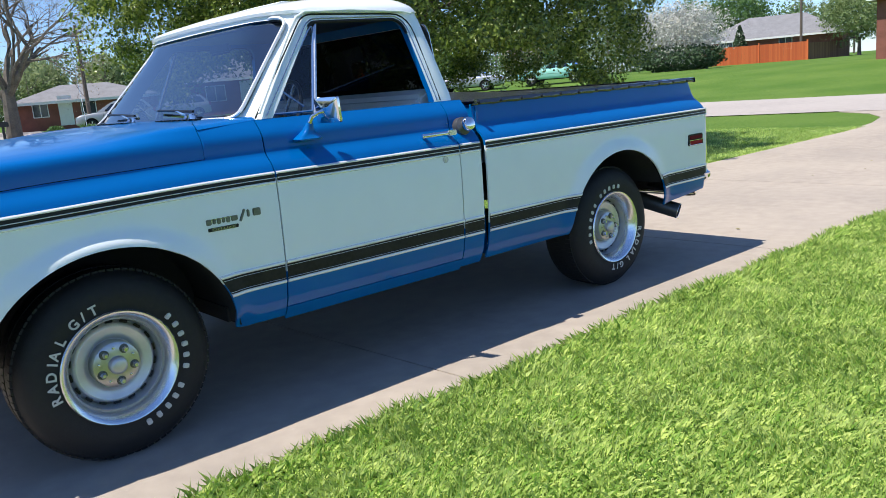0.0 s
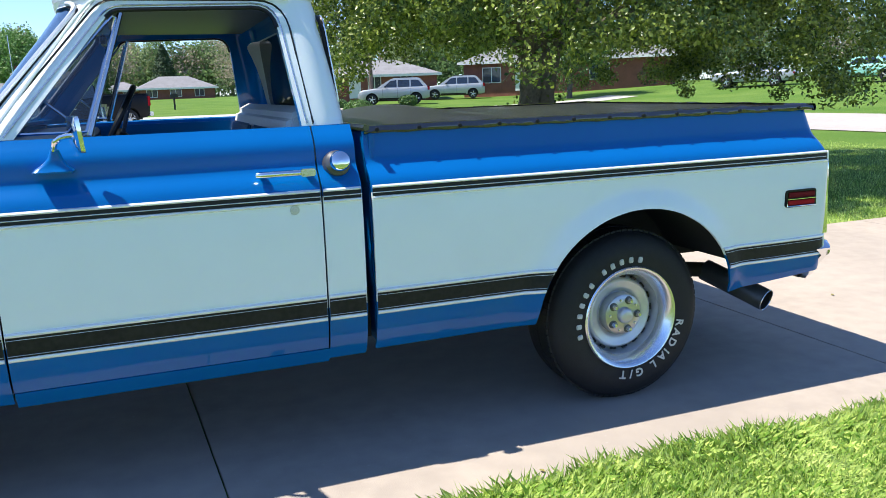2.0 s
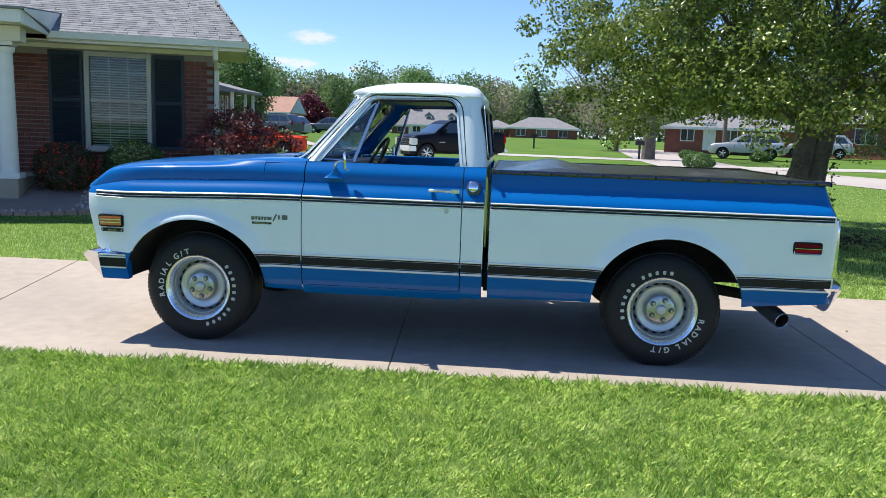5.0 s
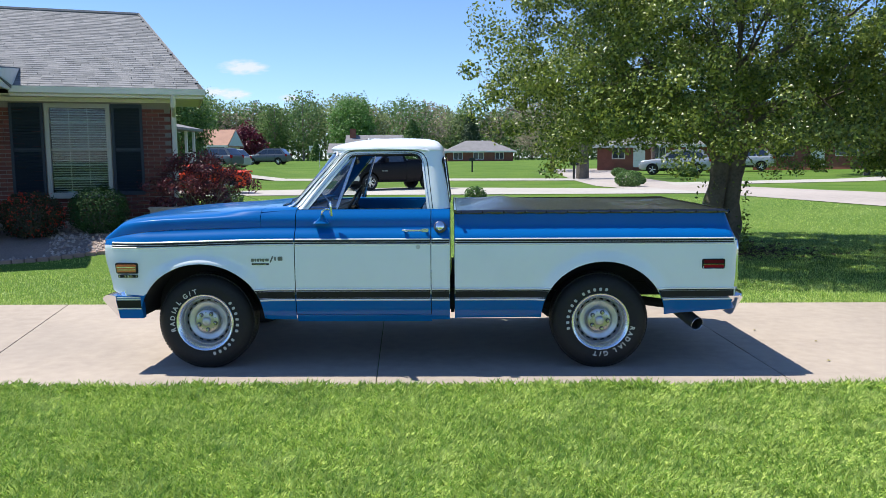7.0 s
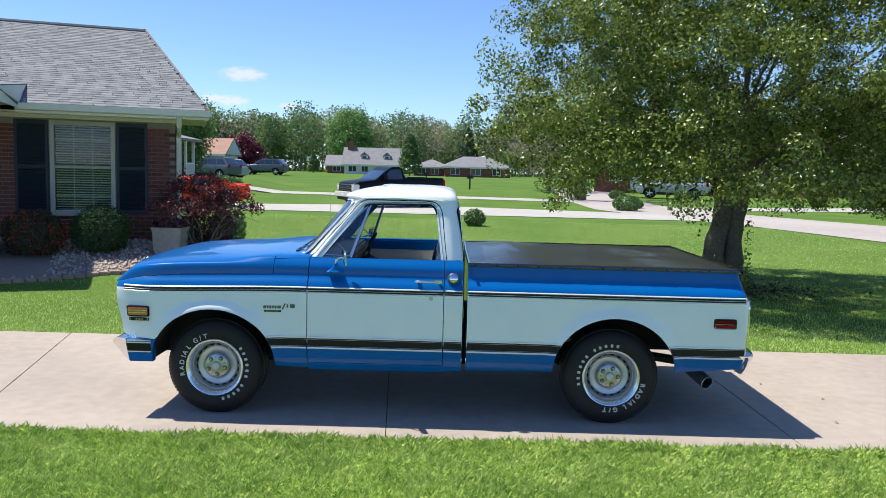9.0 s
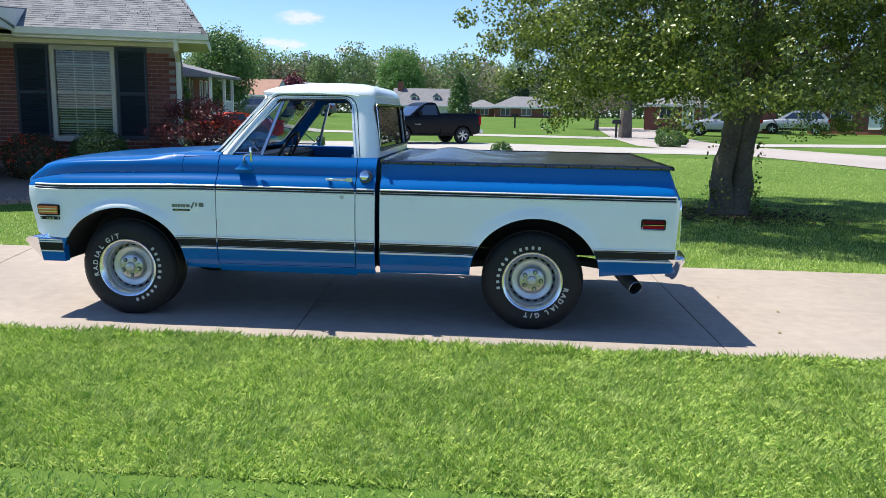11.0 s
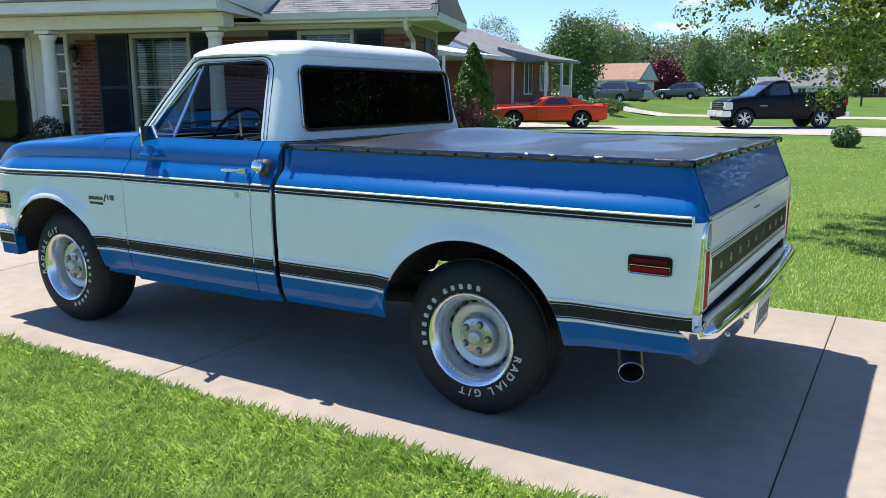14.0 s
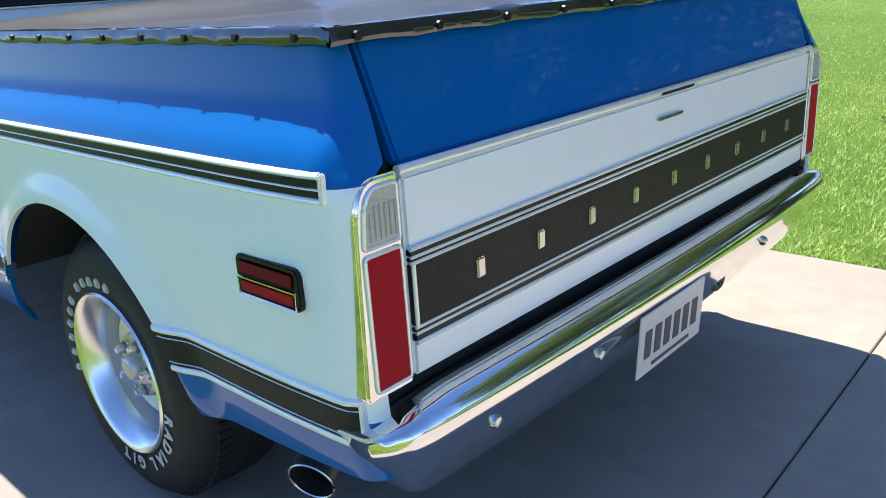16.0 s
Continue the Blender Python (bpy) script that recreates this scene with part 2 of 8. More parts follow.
def beside_house(d, k):
    c, s = math.cos(radians(HOUSE_TURN)), math.sin(radians(HOUSE_TURN))
    return HOUSE_AT[0] + d * c - k * s, HOUSE_AT[1] + d * s + k * c


def ground_z(x, y):
    z = 0.09 * smooth(8, 26, y) + 1.03 * smooth(26, 100, y)
    d, k = house_frame(x, y)
    z += 0.45 * smooth(-3.2, 0.0, k) * smooth(1.6, -0.8, d) * smooth(14, 8, k) * smooth(-30, -22, d)
    z += 0.8 * smooth(24, 42, x) * smooth(70, 45, y)
    z += 0.7 * smooth(-9, -14, x) * smooth(27, 32, y) * smooth(66, 48, y)
    return z


GRASS = mat("lawn_ground", (0.065, 0.14, 0.02), 0.9, vary=0.6, scale=14, big=0.35, tint=(0.135, 0.21, 0.043), bump=0.7, bscale=90, spec=0.1)
CONCRETE = mat("driveway_concrete", (0.425, 0.367, 0.306), 0.85, vary=0.22, scale=9, big=0.9, bump=0.18, bscale=260, tint=(0.34, 0.293, 0.247), spec=0.25)
nt = CONCRETE.node_tree
pb = nt.nodes["Principled BSDF"]
src = pb.inputs["Base Color"].links[0].from_socket
geo = nt.nodes.new("ShaderNodeNewGeometry")
for sc, lo, hi, f, tone in ((0.55, 0.48, 0.72, 0.5, (0.27, 0.24, 0.21)), (5.0, 0.6, 0.75, 0.35, (0.3, 0.27, 0.235)), (38.0, 0.66, 0.74, 0.3, (0.52, 0.47, 0.42))):
    nz = nt.nodes.new("ShaderNodeTexNoise")
    nz.inputs["Scale"].default_value, nz.inputs["Detail"].default_value = sc, 6
    mr = nt.nodes.new("ShaderNodeMapRange")
    mr.inputs["From Min"].default_value, mr.inputs["From Max"].default_value, mr.inputs["To Max"].default_value = lo, hi, f
    mx = nt.nodes.new("ShaderNodeMix")
    mx.data_type = "RGBA"
    mx.inputs["B"].default_value = (*tone, 1)
    nt.links.new(geo.outputs["Position"], nz.inputs["Vector"])
    nt.links.new(nz.outputs["Fac"], mr.inputs["Value"])
    nt.links.new(mr.outputs[0], mx.inputs["Factor"])
    nt.links.new(src, mx.inputs["A"])
    src = mx.outputs["Result"]
nt.links.new(src, pb.inputs["Base Color"])
FARCONC = mat("far_concrete", (0.45, 0.43, 0.39), 0.9, vary=0.2, scale=3, big=0.3, bump=0.1)
ASPHALT = mat("pale_old_asphalt", (0.43, 0.385, 0.35), 0.9, vary=0.2, scale=5, big=0.2, bump=0.2)

gx = sorted(set([round(v, 3) for v in np.concatenate([np.linspace(-400, -60, 18), np.linspace(-60, -14, 24), np.linspace(-14, 14, 57), np.linspace(14, 90, 50), np.linspace(90, 500, 20)])]))
gy = sorted(set([round(v, 3) for v in np.concatenate([np.linspace(-300, -20, 12), np.linspace(-20, 20, 41), np.linspace(20, 120, 50), np.linspace(120, 700, 20)])]))
verts = [(x, y, ground_z(x, y) - 0.012) for x in gx for y in gy]
faces = [[i * len(gy) + j, (i + 1) * len(gy) + j, (i + 1) * len(gy) + j + 1, i * len(gy) + j + 1] for i in range(len(gx) - 1) for j in range(len(gy) - 1)]
ground = tagged(part("ground", mesh_of("ground", verts, faces, GRASS), None), "green mown lawn reaching into the distance", "lawn", kind="structure")
if ground.data.polygons[0].normal.z < 0:
    ground.data.flip_normals()


def strip_xy(name, left, right, m, dz, label, category, steps=24):
    """A paved strip between two lines on the ground."""
    def at(line, t):
        k = t * (len(line) - 1)
        i = min(int(k), len(line) - 2)
        return Vector(line[i]).lerp(Vector(line[i + 1]), k - i)
    verts, faces = [], []
    for i in range(steps + 1):
        a, b = at(left, i / steps), at(right, i / steps)
        for j in range(7):
            p = a.lerp(b, j / 6)
            verts.append((p.x, p.y, ground_z(p.x, p.y) + dz))
    for i in range(steps):
        for j in range(6):
            faces.append([i * 7 + j, (i + 1) * 7 + j, (i + 1) * 7 + j + 1, i * 7 + j + 1])
    me = mesh_of(name, verts, faces, m)
    if me.polygons[0].normal.z < 0:
        me.flip_normals()
    return tagged(part(name, me, None), label, category, kind="structure")


# driveway slabs with open joints
Y0, Y1 = -0.43, 2.72
driveway = thing("driveway", (4, 1.1, 0), "light tan concrete driveway slabs with saw-cut joints", "driveway", kind="structure")
JOINTS = [(-17.0, 0), (-14.0, 0), (-11.0, 0), (-8.0, 0), (-5.0, 0.3), (-1.63, 0.7), (1.305, 0.19), (4.205, 0.06), (7.1, 0), (10.1, 0)]
for (a, sa), (b, sb) in zip(JOINTS, JOINTS[1:]):
    part("slab", prismm([(a + 0.003, Y0), (b - 0.003, Y0), (b - 0.003 - sb, Y1), (a + 0.003 - sa, Y1)], "z", -0.12, 0.0, 0.0025), CONCRETE, driveway)
part("slab", prismm([(10.106, Y0), (10.106, Y1), (12.6, Y1 + 0.02), (14.2, Y1 + 0.22), (15.5, Y1 + 0.55), (16.5, Y1 + 1.15), (17.25, 4.8), (18.5, 4.8), (18.5, -3.2), (17.3, -3.2), (16, -1.8), (13.5, -0.7), (12, -0.46)][::-1], "z", -0.12, 0.0), CONCRETE, driveway)
part("joint_bed", boxm(-17, 10.2, Y0 + 0.01, Y1 - 0.01, -0.13, -0.018), UNDER, driveway)

strip_xy("street", [(17.5, -60), (17.5, -10), (17.3, 4.8), (16.9, 8), (16.3, 12), (15.3, 16.5), (14, 20.5), (12.5, 25), (10.3, 30), (9, 34), (9, 42), (10, 62)], [(25, -60), (25, -10), (24.1, 6), (23.6, 11), (22.8, 16), (21.4, 21), (19.4, 26), (17.0, 30.5), (15.0, 34.5), (13.8, 39), (13.6, 46), (15, 62)], ASPHALT, 0.006, "pale worn residential street", "street", 60)
strip_xy("far_driveway", [(-30, 25.8), (-10, 26.0), (12.6, 26.4)], [(-30, 29.6), (-10, 29.8), (0, 33.4), (11.3, 31.0)], FARCONC, 0.008, "concrete driveway of the neighbouring house", "driveway")
strip_xy("second_far_driveway", [(-40, 44), (-15, 43.2), (9.3, 41)], [(-40, 47), (-15, 46), (9.5, 44)], FARCONC, 0.008, "far concrete driveway between lawns", "driveway")
strip_xy("footway", [(13.0, 34.5), (30, 40)], [(13.2, 37.5), (30, 43.5)], FARCONC, 0.012, "concrete driveway across the street", "driveway")

# ---- the pickup truck ----
MID = 1.01
truck = thing("pickup_truck", (1.46, MID, 0), "blue and white two-tone classic pickup truck parked on the concrete driveway", "pickup truck")

SIDE = [(0.34, 0.085), (0.40, 0.045), (0.46, 0.022), (0.55, 0.008), (0.70, 0.0), (0.85, -0.003), (0.945, 0.0), (0.97, 0.0), (0.985, 0.004),
        (1.0, 0.012), (1.02, 0.03), (1.04, 0.054), (1.052, 0.066), (1.07, 0.072), (1.16, 0.086), (1.2, 0.091)]
CABSIDE = [(0.34, 0.085), (0.40, 0.045), (0.46, 0.022), (0.55, 0.008), (0.70, 0.0), (0.85, -0.003), (0.945, 0.0), (0.97, 0.0), (0.985, 0.006),
           (1.0, 0.013), (1.02, 0.028), (1.037, 0.047), (1.048, 0.058), (1.06, 0.063), (1.10, 0.066), (1.12, 0.069), (1.135, 0.077), (1.15, 0.088), (1.17, 0.106), (1.185, 0.122)]
ARCHES = ((0.0, 0.452, 0.402), (2.93, 0.447, 0.41))
Z_BELT, Z_LOW0, Z_LOW1 = 0.957, 0.535, 0.603


def arch_z(x):
    """The height of the wheel opening's edge."""
    for cx, a, h in ARCHES:
        u = (x - cx) / a
        if abs(u) < 1:
            return 0.40 + h * math.sqrt(1 - u * u)
    return 0.0


def side_y(x, z, table=SIDE):
    y = sum(interp(table, z + d) for d in (-0.012, -0.006, 0.0, 0.006, 0.012)) / 5
    y += 0.07 * max(0.0, (-0.4 - x) / 0.27) ** 2 * (1 + 0.6 * max(0.0, z - 0.95) / 0.1)
    y += 0.012 * max(0.0, (x - 3.6) / 0.3) ** 2
    wrap = 0.055 + (max(0.02, 0.122 - y) - 0.055) * smooth(0.95, 0.985, z)
    y += wrap * (1 - math.sqrt(max(0.0, 1 - (max(0.0, x - 3.85) / 0.055) ** 2)))
    for cx, a, h in ARCHES:
        r = math.hypot((x - cx) / a, (z - 0.40) / h) if z > 0.3 else 9
        if cx == 0.0 and 0.9 < r < 1.15 and z > 0.64:
            w = min(1.0, (1.15 - r) / 0.12)
            k = min(1.0, (z - 0.64) / 0.1)
            y -= 0.012 * w * w * (3 - 2 * w) * k * k * (3 - 2 * k)
        if 0.9 < r < 1.2:
            u = 1 - max(0.0, r - 1) / 0.2
            y -= 0.022 * u * u * (3 - 2 * u) * (1.0 if z > 0.42 else max(0.0, (z - 0.34) / 0.08))
    return y


def slant(x, z):
    """The tail leans forward above the belt, and the nose leans back."""
    if x > 3.5:
        return x - max(0.0, z - 0.96) * 0.42 * ((x - 3.5) / 0.42)
    return x


def crisp_rim(me):
    """Keeps the shading of a panel's face apart from that of its cut edge."""
    count = {}
    for p in me.polygons:
        for k in p.edge_keys:
            count[k] = count.get(k, 0) + 1
    for e in me.edges:
        if count.get(e.key) == 1:
            e.use_edge_sharp = True


def skin(name, xs, zs, table, bottom, top, parent, near, label="", t=0.01):
    """A body panel over a grid, cut off at its bottom and top lines; blue above the belt and below the lower moulding, white between."""
    zs = sorted(set(list(zs) + [Z_BELT, 0.57]))
    verts, faces, slots, keep = [], [], [], {}
    for i, x in enumerate(xs):
        for j, z in enumerate(zs):
            zz = min(max(z, bottom(x)), top(x))
            y = side_y(x, zz, table)
            verts.append((slant(x, zz), y if near else 2 * MID - y, zz))
    n = len(zs)
    for i in range(len(xs) - 1):
        for j in range(n - 1):
            q = [i * n + j, (i + 1) * n + j, (i + 1) * n + j + 1, i * n + j + 1]
            p = [Vector(verts[k]) for k in q]
            if (p[0] - p[3]).length < 1e-5 and (p[1] - p[2]).length < 1e-5:
                continue
            ids = []
            for k in q:
                if not any((Vector(verts[k]) - Vector(verts[o])).length < 1e-5 for o in ids):
                    ids.append(k)
            if len(ids) < 3:
                continue
            zm = (zs[j] + zs[j + 1]) / 2
            faces.append(ids if near else ids[::-1])
            slots.append(1 if 0.57 < zm < Z_BELT else 0)
    me = mesh_of(name, verts, faces, [BLUE, WHITE], slots, True, 40)
    bm = bmesh.new()
    bm.from_mesh(me)
    bmesh.ops.remove_doubles(bm, verts=bm.verts, dist=1e-5)
    bm.to_mesh(me)
    bm.free()
    crisp_rim(me)
    ob = part(name, me, None, parent, label)
    md = ob.modifiers.new("thick", "SOLIDIFY")
    md.thickness, md.offset = t, -1
    return ob


def spread(a, b, n):
    return [a + (b - a) * k / n for k in range(n + 1)]


def arch_xs(cx, a, n=40):
    return [cx + a * math.cos(math.pi * k / n) for k in range(n + 1)]


ZS = [0.34, 0.37, 0.40, 0.43, 0.46, 0.50, 0.54, 0.58, 0.62, 0.66, 0.70, 0.74, 0.78, 0.795, 0.81, 0.825, 0.84, 0.855, 0.87, 0.885, 0.90, 0.93, 0.97, 0.98, 0.99, 1.0, 1.01, 1.02, 1.03, 1.04, 1.05,
      1.06, 1.07, 1.08, 1.10, 1.115, 1.125, 1.135, 1.15, 1.16, 1.17, 1.185]


def seam_z(x):
    return interp([(-0.68, 0.99), (-0.6, 1.022), (-0.5, 1.04), (-0.35, 1.054), (-0.15, 1.059), (0.7, 1.06)], x)


def fender_bottom(x):
    if x > 0.45:
        return interp([(0.45, 0.39), (0.50, 0.378), (0.7, 0.375)], x)
    return max(arch_z(x), interp([(-0.68, 0.60), (-0.62, 0.57), (-0.45, 0.56), (-0.449, 0.4)], x))


def moulding(name, x0, x1, zl, parent, near, lower=False, table=SIDE, arch=None):
    """A trim strip: a dark insert between two bright edges."""
    h = 0.064 if lower else 0.026
    base = None
    e = 0.0075 if lower else 0.0055
    rows = [(-0.5, 0.5, 0.003, WOODGRAIN if lower else BLACKTRIM, "dark_insert"),
            (0.5, 0.5 + 2 * e / h, 0.008, BRIGHT, "bright_edge"), (-0.5 - 2 * e / h, -0.5, 0.008, BRIGHT, "bright_edge")]
    if lower:
        rows += [(0.36, 0.40, 0.005, BRIGHT, "bright_line"), (-0.42, -0.38, 0.005, BRIGHT, "bright_line")]
    else:
        rows += [(-0.12, 0.04, 0.0055, BRIGHT, "bright_line")]
    xs = spread(x0, x1, max(2, int((x1 - x0) / (0.02 if lower else 0.04))))

    def at(x, z):
        """Where the strip lies once its end follows the wheel opening."""
        if arch is None:
            return x
        cx, ra, rh = arch
        edge = (ra + 0.004) * math.sqrt(max(0.0, 1 - ((z - 0.40) / rh) ** 2))
        if cx < x0:
            return x1 - (x1 - x) * (x1 - cx - edge) / (x1 - x0)
        return x0 + (x - x0) * (cx - edge - x0) / (x1 - x0)

    for a, b, off, m, nm in rows:
        verts, faces = [], []
        z0, z1 = zl + a * h, zl + b * h
        for x in xs:
            zc, hh = (z0 + z1) / 2, (z1 - z0) / 2
            for z, o in (((z0, -0.002), (z0, off), (z1, off), (z1, -0.002)) if m is not BRIGHT else ((z0, -0.002), (z0, off * 0.2), (zc - 0.8 * hh, off * 0.62), (zc - 0.4 * hh, off * 0.92), (zc, off), (zc + 0.4 * hh, off * 0.92), (zc + 0.8 * hh, off * 0.62), (z1, off * 0.2), (z1, -0.002))):
                y = side_y(at(x, z), z, table) - o
                verts.append((slant(at(x, z), z), y if near else 2 * MID - y, z))
        w = len(verts) // len(xs)
        for i in range(len(xs) - 1):
            for j in range(w):
                q = [i * w + j, (i + 1) * w + j, (i + 1) * w + (j + 1) % w, i * w + (j + 1) % w]
                faces.append(q)
        faces += [list(range(w)), list(range(len(verts) - w, len(verts)))[::-1]]
        me = mesh_of(name, verts, faces, m, None, True, 30)
        bm = bmesh.new()
        bm.from_mesh(me)
        bmesh.ops.recalc_face_normals(bm, faces=bm.faces)
        bm.to_mesh(me)
        bm.free()
        ob = part(name if base is None else nm, me, None, parent if base is None else base)
        if base is None:
            base = ob
            ob["label"] = "dark grained trim strip with bright edges" if lower else "slim black and chrome belt moulding"


def ladder(n, lo, hi):
    return [lo + (hi - lo) * k / n for k in range(n + 1)]


for near in (True, False):
    fender = skin("front_fender", sorted(set([-0.68, -0.66, -0.63, -0.58, -0.52, -0.47, -0.453] + arch_xs(0, 0.452) + [0.4325, 0.452, 0.46, 0.47, 0.485, 0.5, 0.52, 0.55, 0.6, 0.65, 0.684])), ZS, CABSIDE,
                  fender_bottom, lambda x: seam_z(x) - 0.002 if x < 0.432 else interp([(0.43, 1.168), (0.69, 1.185)], x), truck, near)
    door = skin("door", spread(0.69, 1.675, 16), ZS, CABSIDE, lambda x: 0.418, lambda x: 1.185, truck, near)
    corner = skin("cab_corner", spread(1.681, 1.815, 5), ZS, CABSIDE, lambda x: 0.372, lambda x: 1.185, truck, near)
    rocker = skin("rocker_panel", spread(0.69, 1.681, 10), [0.34, 0.36, 0.38, 0.40, 0.414], CABSIDE, lambda x: 0.358, lambda x: 0.414, truck, near)
    bed = skin("bed_side", sorted(set([1.85, 1.86, 1.9, 2.0, 2.1, 2.2, 2.3, 2.35, 2.4, 2.43, 2.45, 2.465, 2.482] + arch_xs(2.93, 0.447) + [3.379, 3.39, 3.405, 3.425, 3.45, 3.475, 3.5, 3.6, 3.7, 3.78, 3.84, 3.85, 3.86, 3.87, 3.88, 3.887, 3.893, 3.898, 3.902, 3.9045])), ZS, SIDE,
               lambda x: max(arch_z(x), interp([(1.85, 0.385), (2.49, 0.392), (3.37, 0.415), (3.9, 0.455)], x)), lambda x: 1.16, truck, near)
    moulding("belt_moulding", -0.63, 0.682, Z_BELT, fender, near, table=CABSIDE)
    moulding("belt_moulding", 0.692, 1.673, Z_BELT, door, near, table=CABSIDE)
    moulding("belt_moulding", 1.683, 1.812, Z_BELT, corner, near, table=CABSIDE)
    moulding("belt_moulding", 1.853, 3.865, Z_BELT, bed, near)
    moulding("lower_moulding", 0.435, 0.682, 0.57, fender, near, True, CABSIDE, ARCHES[0])
    moulding("lower_moulding", 0.692, 1.673, 0.57, door, near, True, CABSIDE)
    moulding("lower_moulding", 1.683, 1.812, 0.57, corner, near, True, CABSIDE)
    moulding("lower_moulding", 1.853, 2.49, 0.57, bed, near, True, SIDE, ARCHES[1])
    moulding("lower_moulding", 3.35, 3.884, 0.57, bed, near, True, SIDE, ARCHES[1])
    ye = side_y(3.868, Z_BELT)
    part("moulding_end", boxm(3.862, 3.871, *sorted((ye - 0.008 if near else 2 * MID - ye + 0.008, ye + 0.004 if near else 2 * MID - ye - 0.004)), Z_BELT - 0.0235, Z_BELT + 0.0235, 0.002), BRIGHT, bed)
    ye = side_y(3.885, 0.57)
    part("moulding_end", boxm(3.88, 3.888, *sorted((ye - 0.01 if near else 2 * MID - ye + 0.01, ye + 0.006 if near else 2 * MID - ye - 0.006)), 0.5235, 0.6165, 0.002), BRIGHT, bed)
    if near:
        fender_l, door_l, corner_l, bed_l = fender, door, corner, bed
    else:
        door_r, bed_r, fender_r = door, bed, fender

# hood, which folds down over the fenders
HOODZ = [(-0.70, 1.01), (-0.685, 1.055), (-0.66, 1.095), (-0.62, 1.122), (-0.55, 1.14), (-0.33, 1.16), (0.0, 1.18), (0.3, 1.198), (0.6, 1.215)]
ACROSS = [(0.0, 0.0), (0.002, 0.2), (0.005, 0.36), (0.009, 0.49), (0.014, 0.555), (0.022, 0.605), (0.04, 0.665), (0.075, 0.735), (0.13, 0.8), (0.2, 0.855), (0.32, 0.91), (0.5, 0.96), (0.75, 0.99), (0.96, 1.0)]


def along(pts, n):
    """The same line with n points at even steps."""
    p = np.array(pts)
    s = np.concatenate([[0.0], np.cumsum(np.linalg.norm(np.diff(p, axis=0), axis=1))])
    q = np.concatenate([np.linspace(0, 0.2, n // 2, endpoint=False), np.linspace(0.2, s[-1], n - n // 2)])
    return np.stack([np.interp(q, s, p[:, 0]), np.interp(q, s, p[:, 1])], 1)


def cowl_half(x):
    zc = 1.204 + 0.03 * (x - 0.43)
    z0 = interp([(0.43, 1.169), (0.69, 1.186)], x)
    y0 = 0.1 + 0.023 * (x - 0.43) / 0.26
    return [(y0 + d, z0 + f * (zc - z0)) for d, f in ((0, 0), (0.012, 0.3), (0.03, 0.5), (0.08, 0.7), (0.2, 0.85), (0.5, 0.95), (0.91 - y0 + 0.1, 1.0))]


def hood_line(x):
    """Across the hood: a steep band over the fender, a crease, then the broad top; at its back it runs flush with the cowl."""
    zs, zc = seam_z(x), interp(HOODZ, x)
    y0 = side_y(x, zs, CABSIDE)
    a = along([(y0 + d * (MID - y0) / 0.96, zs + f * (zc - zs)) for d, f in ACROSS], 26)
    b = along([(side_y(0.43, z, CABSIDE), z) for z in spread(seam_z(0.43), 1.165, 8)] + cowl_half(0.43)[1:], 26)
    w = smooth(0.05, 0.4, x)
    pts = [(float(y), float(z)) for y, z in a * (1 - w) + b * w]
    pts[-1] = (MID, pts[-1][1])
    return pts + [(2 * MID - y, z) for y, z in pts[-2::-1]]


def sweep(y):
    """How far the hood's rear edge runs back towards the middle."""
    return 0.085 * smooth(0.09, 0.36, min(y, 2 * MID - y))


def sheet(name, xs, line, m, parent, label="", t=0.01, flip=False):
    verts, faces = [], []
    for x in xs:
        for y, z in line(x):
            verts.append((x, y, z))
    n = len(verts) // len(xs)
    for i in range(len(xs) - 1):
        for j in range(n - 1):
            q = [i * n + j, (i + 1) * n + j, (i + 1) * n + j + 1, i * n + j + 1]
            faces.append(q[::-1] if flip else q)
    me = mesh_of(name, verts, faces, m, None, True, 40)
    crisp_rim(me)
    ob = part(name, me, None, parent, label)
    md = ob.modifiers.new("thick", "SOLIDIFY")
    md.thickness, md.offset = t, -1
    return ob


hood = sheet("hood", [-0.695, -0.69, -0.67, -0.65, -0.62, -0.58, -0.5, -0.4, -0.3, -0.2, -0.1, 0.0, 0.1, 0.2, 0.3, 0.38, 0.4285], hood_line, BLUE, truck, "long blue clamshell hood")
for v in hood.data.vertices:
    v.co.x += sweep(v.co.y) * smooth(0.0, 0.43, v.co.x)


def cowl_line(x):
    pts = cowl_half(x)
    return pts + [(2 * MID - y, z) for y, z in pts[-2::-1]]


cowl = sheet("cowl", [0.43, 0.5, 0.6, 0.69], lambda x: [(y, z) for y, z in cowl_line(x)], BLUE, truck, "blue cowl panel")
for v in cowl.data.vertices:
    v.co.x += sweep(v.co.y) * smooth(0.69, 0.43, v.co.x) + 0.003
for k in range(9):
    for s in (0.35, 1.15):
        part("cowl_vent_slot", boxm(0.528 + 0.003 * abs(k - 4), 0.556 + 0.003 * abs(k - 4), s + 0.05 * k, s + 0.05 * k + 0.024, 1.194, 1.2085), BLACKTRIM, cowl)

